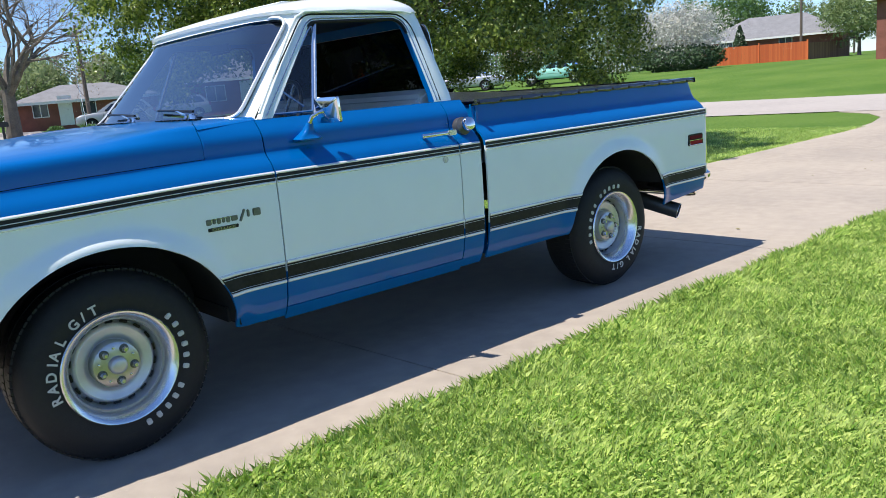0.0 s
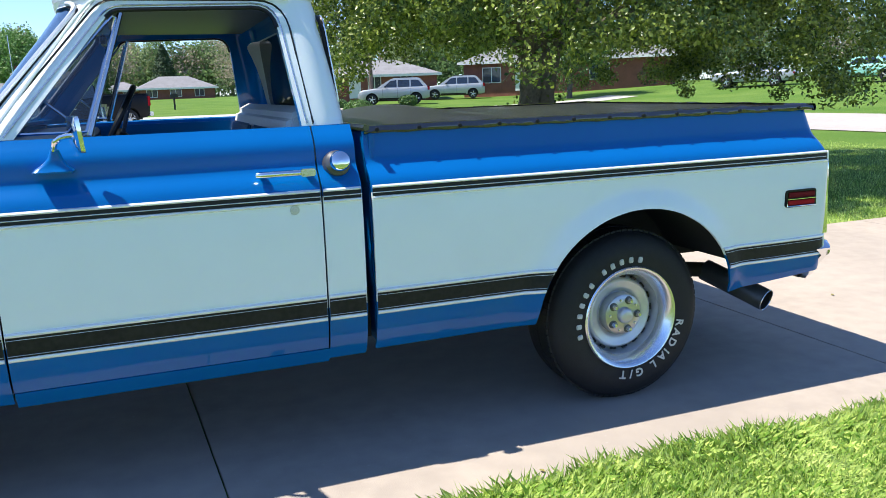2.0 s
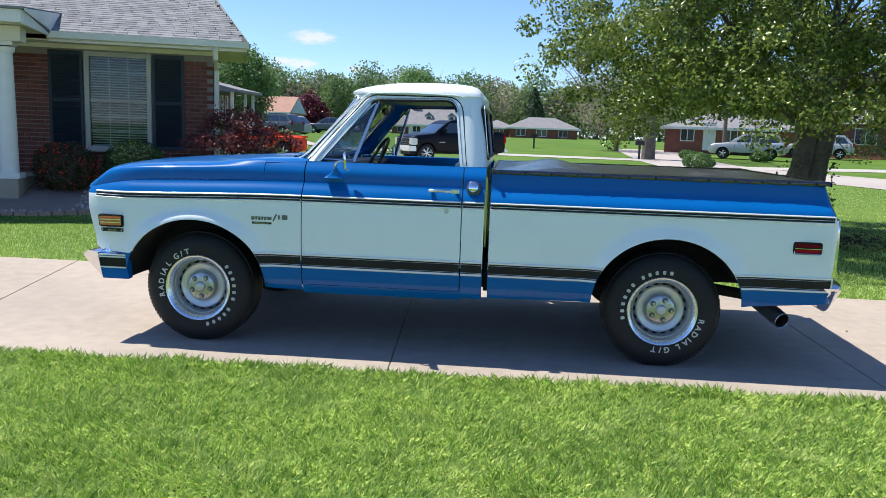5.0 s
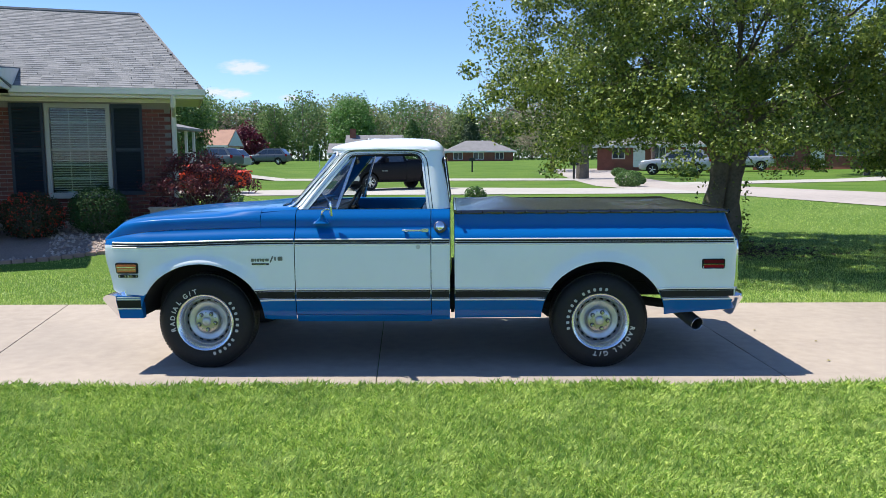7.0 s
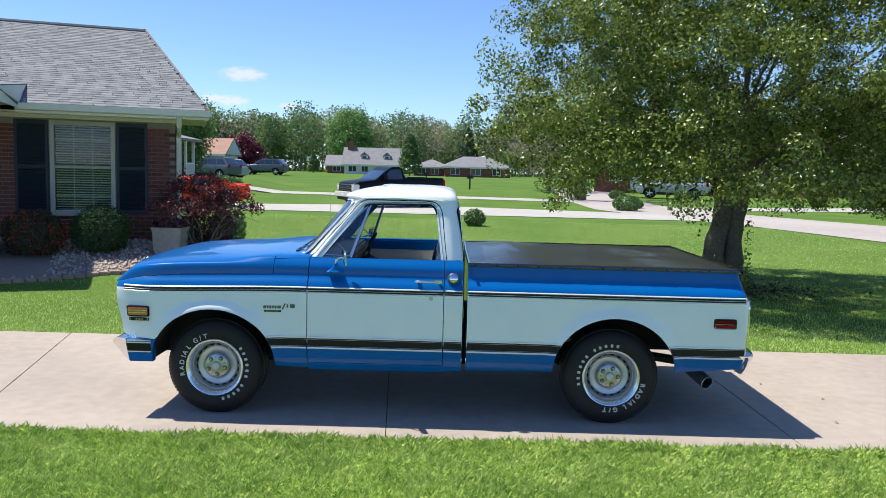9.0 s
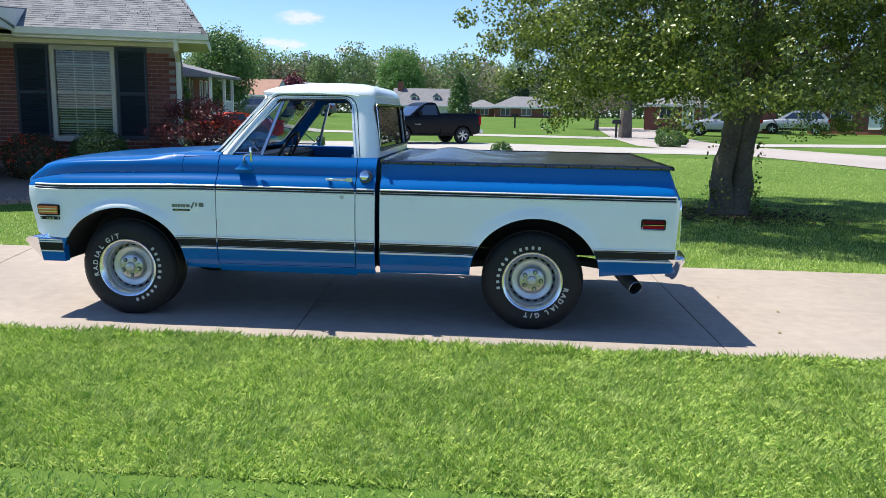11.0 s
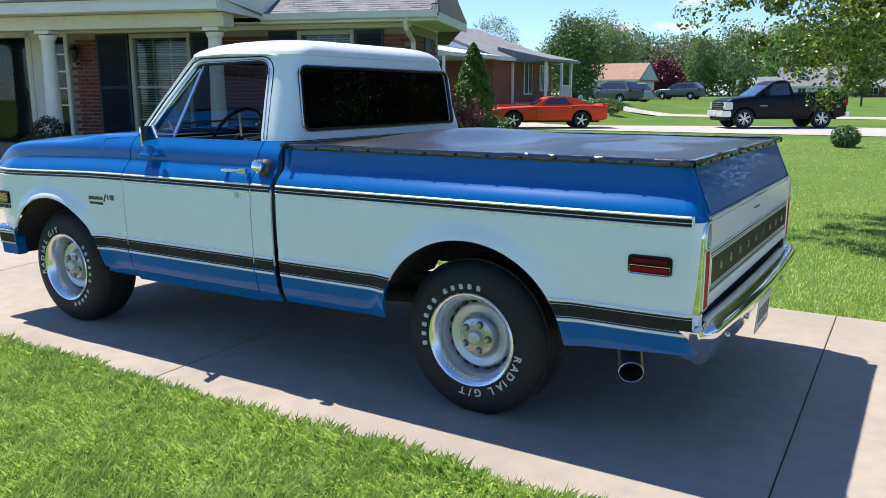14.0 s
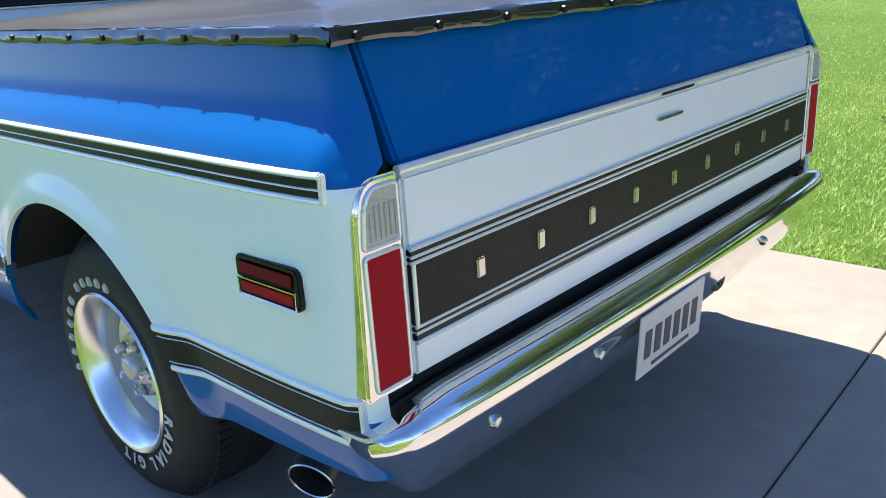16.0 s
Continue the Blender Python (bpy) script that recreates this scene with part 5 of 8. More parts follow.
# built square to the axes from its corner, and turned into place below
WALLY, CORNER = 8.3, -2.98
before = set(bpy.data.objects)
house = thing("brick_house", (-8, 10, 0.4), "single-storey red brick house with dark shutters and a grey shingle roof", "house")
OPENINGS = [(-5.07, -4.01, 0.93, 2.54), (-8.43, -7.18, 0.62, 2.54), (-11.85, -9.75, 0.5, 2.62)]

SHUT = ((-3.99, -3.47, 0.92, 2.54), (-5.62, -5.09, 0.92, 2.54), (-7.16, -6.73, 0.6, 2.54), (-9.13, -8.45, 0.6, 2.54))
wall = cut(mesh_of("front_wall", *(lambda bm: ([tuple(v.co) for v in bm.verts], [[v.index for v in f.verts] for f in bm.faces]))((lambda b: (b.verts.index_update(), b)[1])(boxm(-18, CORNER - 0.012, WALLY + 0.012, WALLY + 0.25, 0.1, 2.62))), MORTAR, None, False),
           [boxm(a, b, WALLY - 0.3, WALLY + 0.6, c, d) for a, b, c, d in OPENINGS])
wall = part("front_wall", wall, None, house)
side_wall = part("side_wall", boxm(CORNER - 0.24, CORNER - 0.012, WALLY + 0.26, 10.2, 0.1, 2.62), MORTAR, house)
part("back_wall", boxm(-18, CORNER - 0.012, 10.2, 10.4, 0.0, 2.62), MORTAR, house)
part("west_wall", boxm(-18.2, -18, WALLY, 10.4, 0.0, 2.62), MORTAR, house)
# sheets added behind the windows; the unlit room's shade is put into their colour
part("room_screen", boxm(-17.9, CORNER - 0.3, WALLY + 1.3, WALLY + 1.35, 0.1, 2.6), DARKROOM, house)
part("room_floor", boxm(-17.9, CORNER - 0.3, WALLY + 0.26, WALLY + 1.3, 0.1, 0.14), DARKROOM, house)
part("ceiling_board", boxm(-18, CORNER, WALLY, 10.4, 2.62, 2.66), CREAM, house)


def window_unit(x0, x1, z0, z1):
    w = thing("window", ((x0 + x1) / 2, WALLY, z0), "taupe-framed sash window with white blinds", "window", "windows of the brick house", "structure")
    fr = 0.075
    for a, b, c, d in ((x0, x0 + fr, z0, z1), (x1 - fr, x1, z0, z1), (x0 + fr, x1 - fr, z1 - fr, z1), (x0 + fr, x1 - fr, z0, z0 + 0.05)):
        part("window_frame", boxm(a, b, WALLY - 0.03, WALLY + 0.09, c, d, 0.006), TAUPE, w)
    part("window_sill", boxm(x0 - 0.03, x1 + 0.03, WALLY - 0.08, WALLY + 0.02, z0 - 0.05, z0, 0.008), TAUPE, w)
    zm = (z0 + z1) / 2
    part("meeting_rail", boxm(x0 + fr, x1 - fr, WALLY + 0.02, WALLY + 0.07, zm - 0.02, zm + 0.02, 0.004), TAUPE, w)
    for k in (1, 2):
        xx = x0 + fr + (x1 - x0 - 2 * fr) * k / 3
        part("glazing_bar", boxm(xx - 0.006, xx + 0.006, WALLY + 0.05, WALLY + 0.066, z0 + 0.05, z1 - fr), WHITEP, w)
    for k in range(1, 6):
        if k == 3:
            continue
        zz = z0 + 0.05 + (z1 - fr - z0 - 0.05) * k / 6
        part("glazing_bar", boxm(x0 + fr, x1 - fr, WALLY + 0.051, WALLY + 0.067, zz - 0.006, zz + 0.006), WHITEP, w)
    p = part("pane", boxm(x0 + fr, x1 - fr, WALLY + 0.04, WALLY + 0.044, z0 + 0.05, z1 - fr), PANE, w)
    p.visible_shadow = False
    n = int((z1 - z0) / 0.045)
    slat = None
    for k in range(n):
        zz = z0 + 0.06 + (z1 - z0 - 0.15) * k / (n - 1)
        if slat is None:
            slat = part("blind_slat", boxm(x0 + fr + 0.005, x1 - fr - 0.005, -0.012, 0.012, -0.001, 0.001, 0, pose(0, WALLY + 0.14, zz, 38, 0, 0)), BLIND, w)
            zfirst = zz
        else:
            o = slat.copy()
            scene.collection.objects.link(o)
            o.location.z = zz - zfirst
    return w


def shutter(x0, x1, z0, z1, y=WALLY):
    s = thing("shutter", ((x0 + x1) / 2, y, z0), "dark navy louvred shutter beside a window", "shutter", "shutters of the brick house")
    for a, b, c, d in ((x0, x0 + 0.05, z0, z1), (x1 - 0.05, x1, z0, z1), (x0 + 0.05, x1 - 0.05, z1 - 0.07, z1), (x0 + 0.05, x1 - 0.05, z0, z0 + 0.07), (x0 + 0.05, x1 - 0.05, (z0 + z1) / 2 - 0.03, (z0 + z1) / 2 + 0.03)):
        part("shutter_rail", boxm(a, b, y - 0.035, y - 0.002, c, d, 0.004), SHUTTER, s)
    n = int((z1 - z0 - 0.2) / 0.05)
    first = None
    for k in range(n):
        zz = z0 + 0.09 + (z1 - z0 - 0.18) * k / (n - 1)
        if first is None:
            first = part("louvre", boxm(x0 + 0.045, x1 - 0.045, -0.005, 0.005, -0.028, 0.028, 0, pose(0, y - 0.02, zz, 30, 0, 0)), SHUTTER, s)
            z1st = zz
        else:
            o = first.copy()
            scene.collection.objects.link(o)
            o.location.z = zz - z1st
    return s


for a, b, c, d in OPENINGS[:2]:
    window_unit(a, b, c, d)
for a, b, c, d in SHUT:
    shutter(a, b, c, d)

# entrance: storm door and side light
ent = thing("front_door", (-10.75, WALLY, 0.5), "glazed storm door with cream frame and side light", "door", kind="structure")
for a, b in ((-11.85, -11.75), (-10.67, -10.55), (-10.25, -10.17), (-9.83, -9.75)):
    part("door_frame", boxm(a, b, WALLY - 0.04, WALLY + 0.1, 0.5, 2.62, 0.008), CREAM, ent)
part("door_frame", boxm(-11.75, -9.83, WALLY - 0.04, WALLY + 0.1, 2.52, 2.62, 0.008), CREAM, ent)
part("side_panel", boxm(-10.55, -10.25, WALLY - 0.03, WALLY + 0.1, 0.5, 2.52, 0.008), CREAM, ent)
part("glass_leaf", boxm(-11.75, -10.67, WALLY + 0.02, WALLY + 0.026, 0.5, 2.52), PANE, ent).visible_shadow = False
part("pane", boxm(-10.17, -9.83, WALLY + 0.02, WALLY + 0.026, 0.9, 2.52), PANE, ent).visible_shadow = False
for k in range(1, 5):
    part("glazing_bar", boxm(-10.17, -9.83, WALLY, WALLY + 0.03, 0.9 + 0.32 * k, 0.93 + 0.32 * k), CREAM, ent)
part("door_handle", boxm(-10.75, -10.72, WALLY - 0.06, WALLY, 1.4, 1.56, 0.008), BLACKIRON, ent)
lampo = thing("wall_lantern", (-9.53, WALLY, 2.2), "black iron wall lantern beside the entrance", "lantern")
part("lantern_body", lathem([(0.0, -0.12), (0.05, -0.1), (0.085, 0.08), (0.1, 0.09), (0.05, 0.14), (0.0, 0.2)], 8, Matrix.Translation((-9.53, WALLY - 0.14, 2.18)), "z"), BLACKIRON, lampo)
part("bracket", tubem([(-9.53, WALLY, 2.02), (-9.53, WALLY - 0.1, 2.0), (-9.53, WALLY - 0.14, 2.07)], 0.012, 6), BLACKIRON, lampo)

# eaves, gutter, downpipe
part("soffit", boxm(-18.3, CORNER + 0.55, 7.78, WALLY, 2.64, 2.66), CREAM, house)
part("fascia", boxm(-5.5, CORNER + 0.56, 7.75, 7.78, 2.62, 2.78, 0.006), CREAM, house)
part("side_soffit", boxm(CORNER, CORNER + 0.55, WALLY, 10.4, 2.64, 2.66), CREAM, house)
part("side_fascia", boxm(CORNER + 0.54, CORNER + 0.57, 7.78, 10.4, 2.62, 2.78, 0.006), CREAM, house)
gut = prismm([(7.66, 2.78), (7.68, 2.68), (7.74, 2.66), (7.75, 2.78), (7.735, 2.78), (7.73, 2.68), (7.69, 2.695), (7.675, 2.78)], "x", -5.5, CORNER + 0.6)
part("gutter", gut, WHITEP, house, "white metal gutter")
part("frieze_board", boxm(-18, CORNER + 0.01, WALLY - 0.03, WALLY - 0.001, 2.57, 2.64, 0.004), CREAM, house)
dp = part("downpipe", tubem([(CORNER + 0.05, 7.72, 2.68), (CORNER + 0.05, 7.8, 2.5), (CORNER + 0.05, WALLY - 0.05, 2.32), (CORNER + 0.05, WALLY - 0.05, 0.62), (CORNER + 0.05, WALLY - 0.2, 0.5)], 0.045, 8), CREAM, house, "cream downpipe at the corner")
part("side_shutter", boxm(CORNER, CORNER + 0.03, 9.2, 9.6, 0.9, 2.45, 0.006), SHUTTER, house)

# roof body: hipped at the end
RIDGEY, RIDGEZ, HIPX, EX = 12.5, 4.8, CORNER - 0.62, CORNER + 0.58
bm = bmesh.new()
rv = [bm.verts.new(p) for p in ((-18.6, 7.72, 2.78), (EX, 7.72, 2.78), (EX, 10.4, 2.78), (CORNER - 1.2, 16.9, 2.78), (-18.6, 16.9, 2.78), (-18.6, RIDGEY, RIDGEZ), (HIPX, RIDGEY, RIDGEZ))]
for q in ((0, 1, 6, 5), (1, 2, 6), (2, 3, 6), (3, 4, 5, 6), (4, 0, 5), (4, 3, 2, 1, 0)):
    bm.faces.new([rv[k] for k in q])
roof = part("roof", bm, mat("roof_felt", (0.07, 0.07, 0.07), 0.9, vary=0.2, scale=5), house, "", False)
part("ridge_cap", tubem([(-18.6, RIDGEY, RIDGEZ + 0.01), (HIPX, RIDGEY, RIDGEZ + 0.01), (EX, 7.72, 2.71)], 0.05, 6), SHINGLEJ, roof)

# porch: projecting roof on columns
part("porch_beam", boxm(-17.5, -5.62, 6.62, 6.98, 2.50, 2.72, 0.008), CREAM, house)
part("porch_soffit", boxm(-18, -5.5, 6.2, 7.78, 2.73, 2.75), CREAM, house)
part("porch_fascia", boxm(-18, -5.48, 6.16, 6.2, 2.72, 2.9, 0.006), WHITEP, house)
part("porch_side_fascia", boxm(-5.5, -5.46, 6.2, 7.76, 2.70, 2.9, 0.006), WHITEP, house)
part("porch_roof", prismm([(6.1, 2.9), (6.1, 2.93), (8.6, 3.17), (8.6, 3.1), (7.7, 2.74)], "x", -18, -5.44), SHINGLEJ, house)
part("porch_cheek", prismm([(6.16, 2.88), (6.16, 2.915), (8.4, 3.13), (7.72, 2.78)], "x", -5.438, -5.43), WHITEP, house)
part("porch_floor", boxm(-18, -5.72, 6.6, WALLY, 0.1, 0.5, 0.01), CONCRETE, house)
for x in (-5.88, -9.0, -12.2):
    c = thing("porch_column", (x, 6.8, 0.5), "round white tapered porch column", "column", "porch columns")
    part("shaft", lathem([(0.135, 0.58), (0.125, 1.2), (0.108, 2.38)], 28, Matrix.Translation((x, 6.8, 0)), "z"), WHITEP, c)
    part("capital", boxm(x - 0.145, x + 0.145, 6.655, 6.945, 2.44, 2.5, 0.008), WHITEP, c)
    part("collar", lathem([(0.108, 2.33), (0.135, 2.36), (0.145, 2.42)], 28, Matrix.Translation((x, 6.8, 0)), "z"), WHITEP, c)
    part("plinth", boxm(x - 0.18, x + 0.18, 6.62, 6.98, 0.5, 0.58, 0.008), WHITEP, c)

# bricks and shingles, each a piece of its own near the corner
BL, BH = 0.198, 0.057
bme = bpy.data.meshes.new("brick")
bmb = boxm(-BL / 2, BL / 2, -0.012, 0.02, -BH / 2, BH / 2, 0.004)
bmb.to_mesh(bme)
bmb.free()
bme.materials.append(BRICK)
rest_v, rest_f = [], []
count = 0
BV = np.array([(x, y, z) for x in (-BL / 2, BL / 2) for y in (-0.012, 0.02) for z in (-BH / 2, BH / 2)])
BF = np.array([(0, 1, 3, 2), (4, 6, 7, 5), (0, 4, 5, 1), (2, 3, 7, 6), (0, 2, 6, 4), (1, 5, 7, 3)])
brng = random.Random(5)
for row in range(30):
    z = 0.34 + row * 0.072
    if z > 2.5:
        break
    n = 0
    x = CORNER - 0.108 - (0.105 if row % 2 else 0.0)
    while x > -12.4:
        blocked = any(a - 0.1 < x < b + 0.1 and c - 0.04 < z < d + 0.04 for a, b, c, d in OPENINGS)
        blocked = blocked or any(a + 0.12 < x < b - 0.12 and c < z for a, b, c, _ in SHUT)
        if not blocked:
            dy = brng.uniform(-0.003, 0.003)
            if x > -6.9 and count < 300:
                o = new("brick", bme)
                o.parent, o.matrix_parent_inverse = wall, pose_of(wall).inverted()
                o.location = (x, WALLY + dy, z)
                count += 1
            else:
                rest_f.append(BF + len(rest_v) * 8)
                rest_v.append(BV + np.array((x, WALLY + dy, z)))
        x -= 0.21
for row in range(30):
    z = 0.34 + row * 0.072
    if z > 2.5:
        break
    y = WALLY + 0.1 + (0.105 if row % 2 else 0)
    while y < 10.15:
        rest_f.append(BF + len(rest_v) * 8)
        rest_v.append(BV[:, [1, 0, 2]] * np.array((-1, 1, 1)) + np.array((CORNER, y, z)))
        y += 0.21
tagged(part("brick_rest", fast_mesh("brick_rest", np.concatenate(rest_v), np.concatenate(rest_f), BRICKJ), None, wall), kind="stuff")

slope = Vector((0, RIDGEY - 7.72, RIDGEZ - 2.78)).normalized()
ang = math.degrees(math.atan2(slope.z, slope.y))
SL = 0.18
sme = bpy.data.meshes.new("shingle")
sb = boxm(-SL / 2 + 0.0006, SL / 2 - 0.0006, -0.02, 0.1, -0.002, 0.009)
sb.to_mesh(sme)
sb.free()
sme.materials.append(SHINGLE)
SV = np.array([(x, y, z) for x in (-SL / 2 + 0.0006, SL / 2 - 0.0006) for y in (-0.02, 0.1) for z in (-0.002, 0.009)])
rest_v, rest_f, count = [], [], 0
length = math.hypot(RIDGEY - 7.72, RIDGEZ - 2.78)
for row in range(int(length / 0.118)):
    s = row * 0.118
    base = Vector((0, 7.72, 2.78)) + slope * s
    u = s / length
    right = EX + (HIPX - EX) * u
    x = right - SL / 2 - brng.uniform(0, 0.1)
    while x > -17:
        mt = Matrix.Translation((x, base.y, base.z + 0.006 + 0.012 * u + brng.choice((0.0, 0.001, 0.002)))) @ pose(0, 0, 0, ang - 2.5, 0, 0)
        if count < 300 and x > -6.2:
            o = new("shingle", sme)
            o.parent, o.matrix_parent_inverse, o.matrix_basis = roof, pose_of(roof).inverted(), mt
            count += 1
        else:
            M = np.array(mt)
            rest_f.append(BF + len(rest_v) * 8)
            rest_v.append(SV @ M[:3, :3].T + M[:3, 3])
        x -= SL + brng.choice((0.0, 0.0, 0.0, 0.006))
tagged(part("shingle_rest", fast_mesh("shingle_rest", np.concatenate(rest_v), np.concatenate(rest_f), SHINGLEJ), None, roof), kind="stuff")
for o in (c for c in scene.objects if c.name.startswith(("shingle_rest", "brick_rest", "gravel_bed")) and c.type == "MESH"):
    o.data.polygons.foreach_set("use_smooth", [False] * len(o.data.polygons))

# turn the house about its corner into place
to_place = Matrix.Translation((*HOUSE_AT, 0)) @ pose(0, 0, 0, 0, 0, HOUSE_TURN) @ Matrix.Translation((-CORNER, -WALLY, 0))
for ob in [o for o in bpy.data.objects if o not in before and o.parent is None]:
    ob.matrix_basis = to_place @ ob.matrix_basis

# planter box
PX, PY = beside_house(-0.1, -0.9)
pl = thing("planter", (PX, PY, 0.3), "square grey concrete planter with trailing dark leaves", "planter")
part("box", prismm([(PX - 0.22, 0.25), (PX - 0.25, 0.74), (PX + 0.25, 0.74), (PX + 0.22, 0.25)], "y", PY - 0.22, PY + 0.22, 0.012), STONE, pl)
part("rim", boxm(PX - 0.265, PX + 0.265, PY - 0.24, PY + 0.24, 0.70, 0.75, 0.01), STONE, pl)

# gravel bed and its edging
rng = np.random.default_rng(3)


def bed_edge(d):
    """How far before the wall the bed reaches."""
    return -2.08 - 0.4 * smooth(-0.6, -2.5, d) - 0.9 * smooth(-2.6, -4.2, d)


N = 9000
pd = rng.uniform(-9, 1.3, N)
pk = rng.uniform(-3.6, -0.02, N)
keep = np.array([k > bed_edge(d) and (d > -1.9 or k < -2.3) for d, k in zip(pd, pk)])
pxy = np.array([beside_house(d, k) for d, k in zip(pd[keep], pk[keep])])
px, py = pxy[:, 0], pxy[:, 1]
OCT = np.array([(1, 0, 0), (-1, 0, 0), (0, 1, 0), (0, -1, 0), (0, 0, 1), (0, 0, -1)], float)
OF = np.array([(0, 2, 4), (2, 1, 4), (1, 3, 4), (3, 0, 4), (2, 0, 5), (1, 2, 5), (3, 1, 5), (0, 3, 5)])


sz = rng.uniform(0.018, 0.042, len(px))
gz = np.array([ground_z(x, y) for x, y in zip(px, py)])
off = OCT[None] * (sz[:, None, None] * rng.uniform(0.6, 1.2, (len(px), 1, 3))) * rng.uniform(0.75, 1.25, (len(px), 6, 1))
gverts = np.stack([px, py, gz + 0.01], 1)[:, None] + off
gf = OF[None] + (np.arange(len(px)) * 6)[:, None, None]
tagged(new("gravel_bed", fast_mesh("gravel_bed", gverts.reshape(-1, 3), gf.reshape(-1, 3), GRAVEL)), "pinkish loose gravel in the bed before the house", "gravel", kind="stuff")
bedm = mat("bed_soil", (0.3, 0.235, 0.2), 0.95, vary=0.4, scale=40, bump=0.8, bscale=60)
vs, fs = [], []
DS = np.linspace(-9, 1.3, 40)
for i, d in enumerate(DS):
    for j in range(6):
        x, y = beside_house(d, bed_edge(d) * (1 - j / 5))
        vs.append((x, y, ground_z(x, y) + 0.006))
for i in range(39):
    for j in range(5):
        fs.append([i * 6 + j, (i + 1) * 6 + j, (i + 1) * 6 + j + 1, i * 6 + j + 1])
tagged(part("planting_bed", mesh_of("planting_bed", vs, fs, bedm), None), "earth under the gravel bed", "bed", kind="structure")
EDGEM = mat("brick_edging", (0.42, 0.28, 0.22), 0.9, vary=0.3, scale=20, bump=0.3)
ex, ey = beside_house(-3, -2.2)
edging = thing("bed_edging", (ex, ey, 0), "low reddish edging along the gravel bed", "edging", kind="structure")
for i in range(62):
    d = -8.6 + i * 0.16
    x, y = beside_house(d, bed_edge(d) - 0.04)
    part("edging_block", boxm(-0.075, 0.075, -0.05, 0.05, -0.05, 0.045, 0.008, Matrix.Translation((x, y, ground_z(x, y))) @ pose(0, 0, 0, 0, 0, HOUSE_TURN)), EDGEM, edging)

# ---- vehicles ----
TYRE2 = RUBBER
ALLOY = mat("alloy_wheel", (0.6, 0.61, 0.63), 0.25, 0.9)
DARKGLASS = mat("dark_car_glass", (0.012, 0.016, 0.02), 0.03, spec=1.0, coat=1.0)


def car_paint(name, c, metal=0.0):
    return mat(name, c, 0.35, metal, coat=0.15, spec=0.15, vary=0.08, scale=2, big=0.5)


def vehicle(name, label, cat, at, yaw, paint, top_line, zb, cabin, windows, wheels, wr, width, inset=0.16, rim=ALLOY, extra=(), seams=(), spokes=5):
    """A car facing -x: a lofted body with wheel openings, a cabin leaning in, dark windows, lamps, bumpers, wheels."""
    top = new(name)
    tagged(top, label, cat)
    m = Matrix.Translation(at) @ pose(0, 0, 0, 0, 0, yaw)
    top.matrix_basis = m
    hw = width / 2
    xa, xb = top_line[0][0], top_line[-1][0]

    def put(nm, bm, mt, parent=top, lab=""):
        for v in bm.verts:
            v.co = m @ v.co
        return part(nm, bm, mt, parent, lab)
    xs = sorted(set([round(x, 3) for x, _ in top_line] + [round(x, 3) for x in spread(xa, xb, 44)] + [xa + 0.03, xa + 0.07, xb - 0.03, xb - 0.07]))
    verts, faces = [], []
    for x in xs:
        zt = interp(top_line, x)
        fa, fb = max(0.0, 1 - (x - xa) / 0.55), max(0.0, 1 - (xb - x) / 0.4)
        w = hw * (1 - 0.12 * fa ** 2.4 - 0.08 * fb ** 2.4)
        lo = zb + 0.10 * max(0.0, 1 - (x - xa) / 0.3) ** 2 + 0.08 * max(0.0, 1 - (xb - x) / 0.3) ** 2
        h = zt - lo
        half = [(0.0, lo), (0.8 * w, lo), (0.93 * w, lo + 0.02), (0.97 * w, lo + 0.14 * h), (0.99 * w, lo + 0.32 * h), (w, lo + 0.55 * h), (w, lo + 0.72 * h), (0.985 * w, lo + 0.82 * h),
                (0.968 * w, lo + 0.93 * h), (0.945 * w, zt - 0.02), (0.9 * w, zt - 0.004), (0.6 * w, zt + 0.012), (0.0, zt + 0.018)]
        verts += [(x, -y, z) for y, z in half] + [(x, y, z) for y, z in half[-2:0:-1]]
    n = len(verts) // len(xs)
    for i in range(len(xs) - 1):
        for k in range(n):
            faces.append([i * n + k, i * n + (k + 1) % n, (i + 1) * n + (k + 1) % n, (i + 1) * n + k])
    faces += [list(range(n))[::-1], list(range(len(verts) - n, len(verts)))]
    me = mesh_of("body", verts, faces, paint)
    bm = bmesh.new()
    bm.from_mesh(me)
    bmesh.ops.recalc_face_normals(bm, faces=bm.faces)
    bm.to_mesh(me)
    bm.free()
    cutters = []
    for wx in wheels:
        for sd in (-1, 1):
            c = bmesh.new()
            ring = [(wx + (wr + 0.07) * math.cos(2 * math.pi * k / 28), wr + 0.015 + (wr + 0.07) * math.sin(2 * math.pi * k / 28)) for k in range(28)]
            prism(c, ring, "y", *sorted((sd * (hw - 0.3), sd * (hw + 0.2))))
            cutters.append(c)
    me = cut(me, cutters, [UNDER] * len(cutters))
    me.transform(m)
    part("body", me, None, top)
    zc0, zc1 = min(p[1] for p in cabin), max(p[1] for p in cabin)

    def lean(z):
        return 0.93 - inset * max(0.0, (z - zc0) / (zc1 - zc0)) ** 1.15
    bm = bmesh.new()
    prism(bm, rounded(cabin, [0.02] + [0.16] * (len(cabin) - 2) + [0.02], 4), "y", -hw, hw)
    for v in bm.verts:
        v.co.y *= lean(v.co.z)
    bmesh.ops.recalc_face_normals(bm, faces=bm.faces)
    bmesh.ops.bevel(bm, geom=[e for e in bm.edges if abs(e.verts[0].co.y - e.verts[1].co.y) < 0.3], offset=0.05, segments=3, affect="EDGES", clamp_overlap=True)
    cabm = put("cabin", bm, paint)
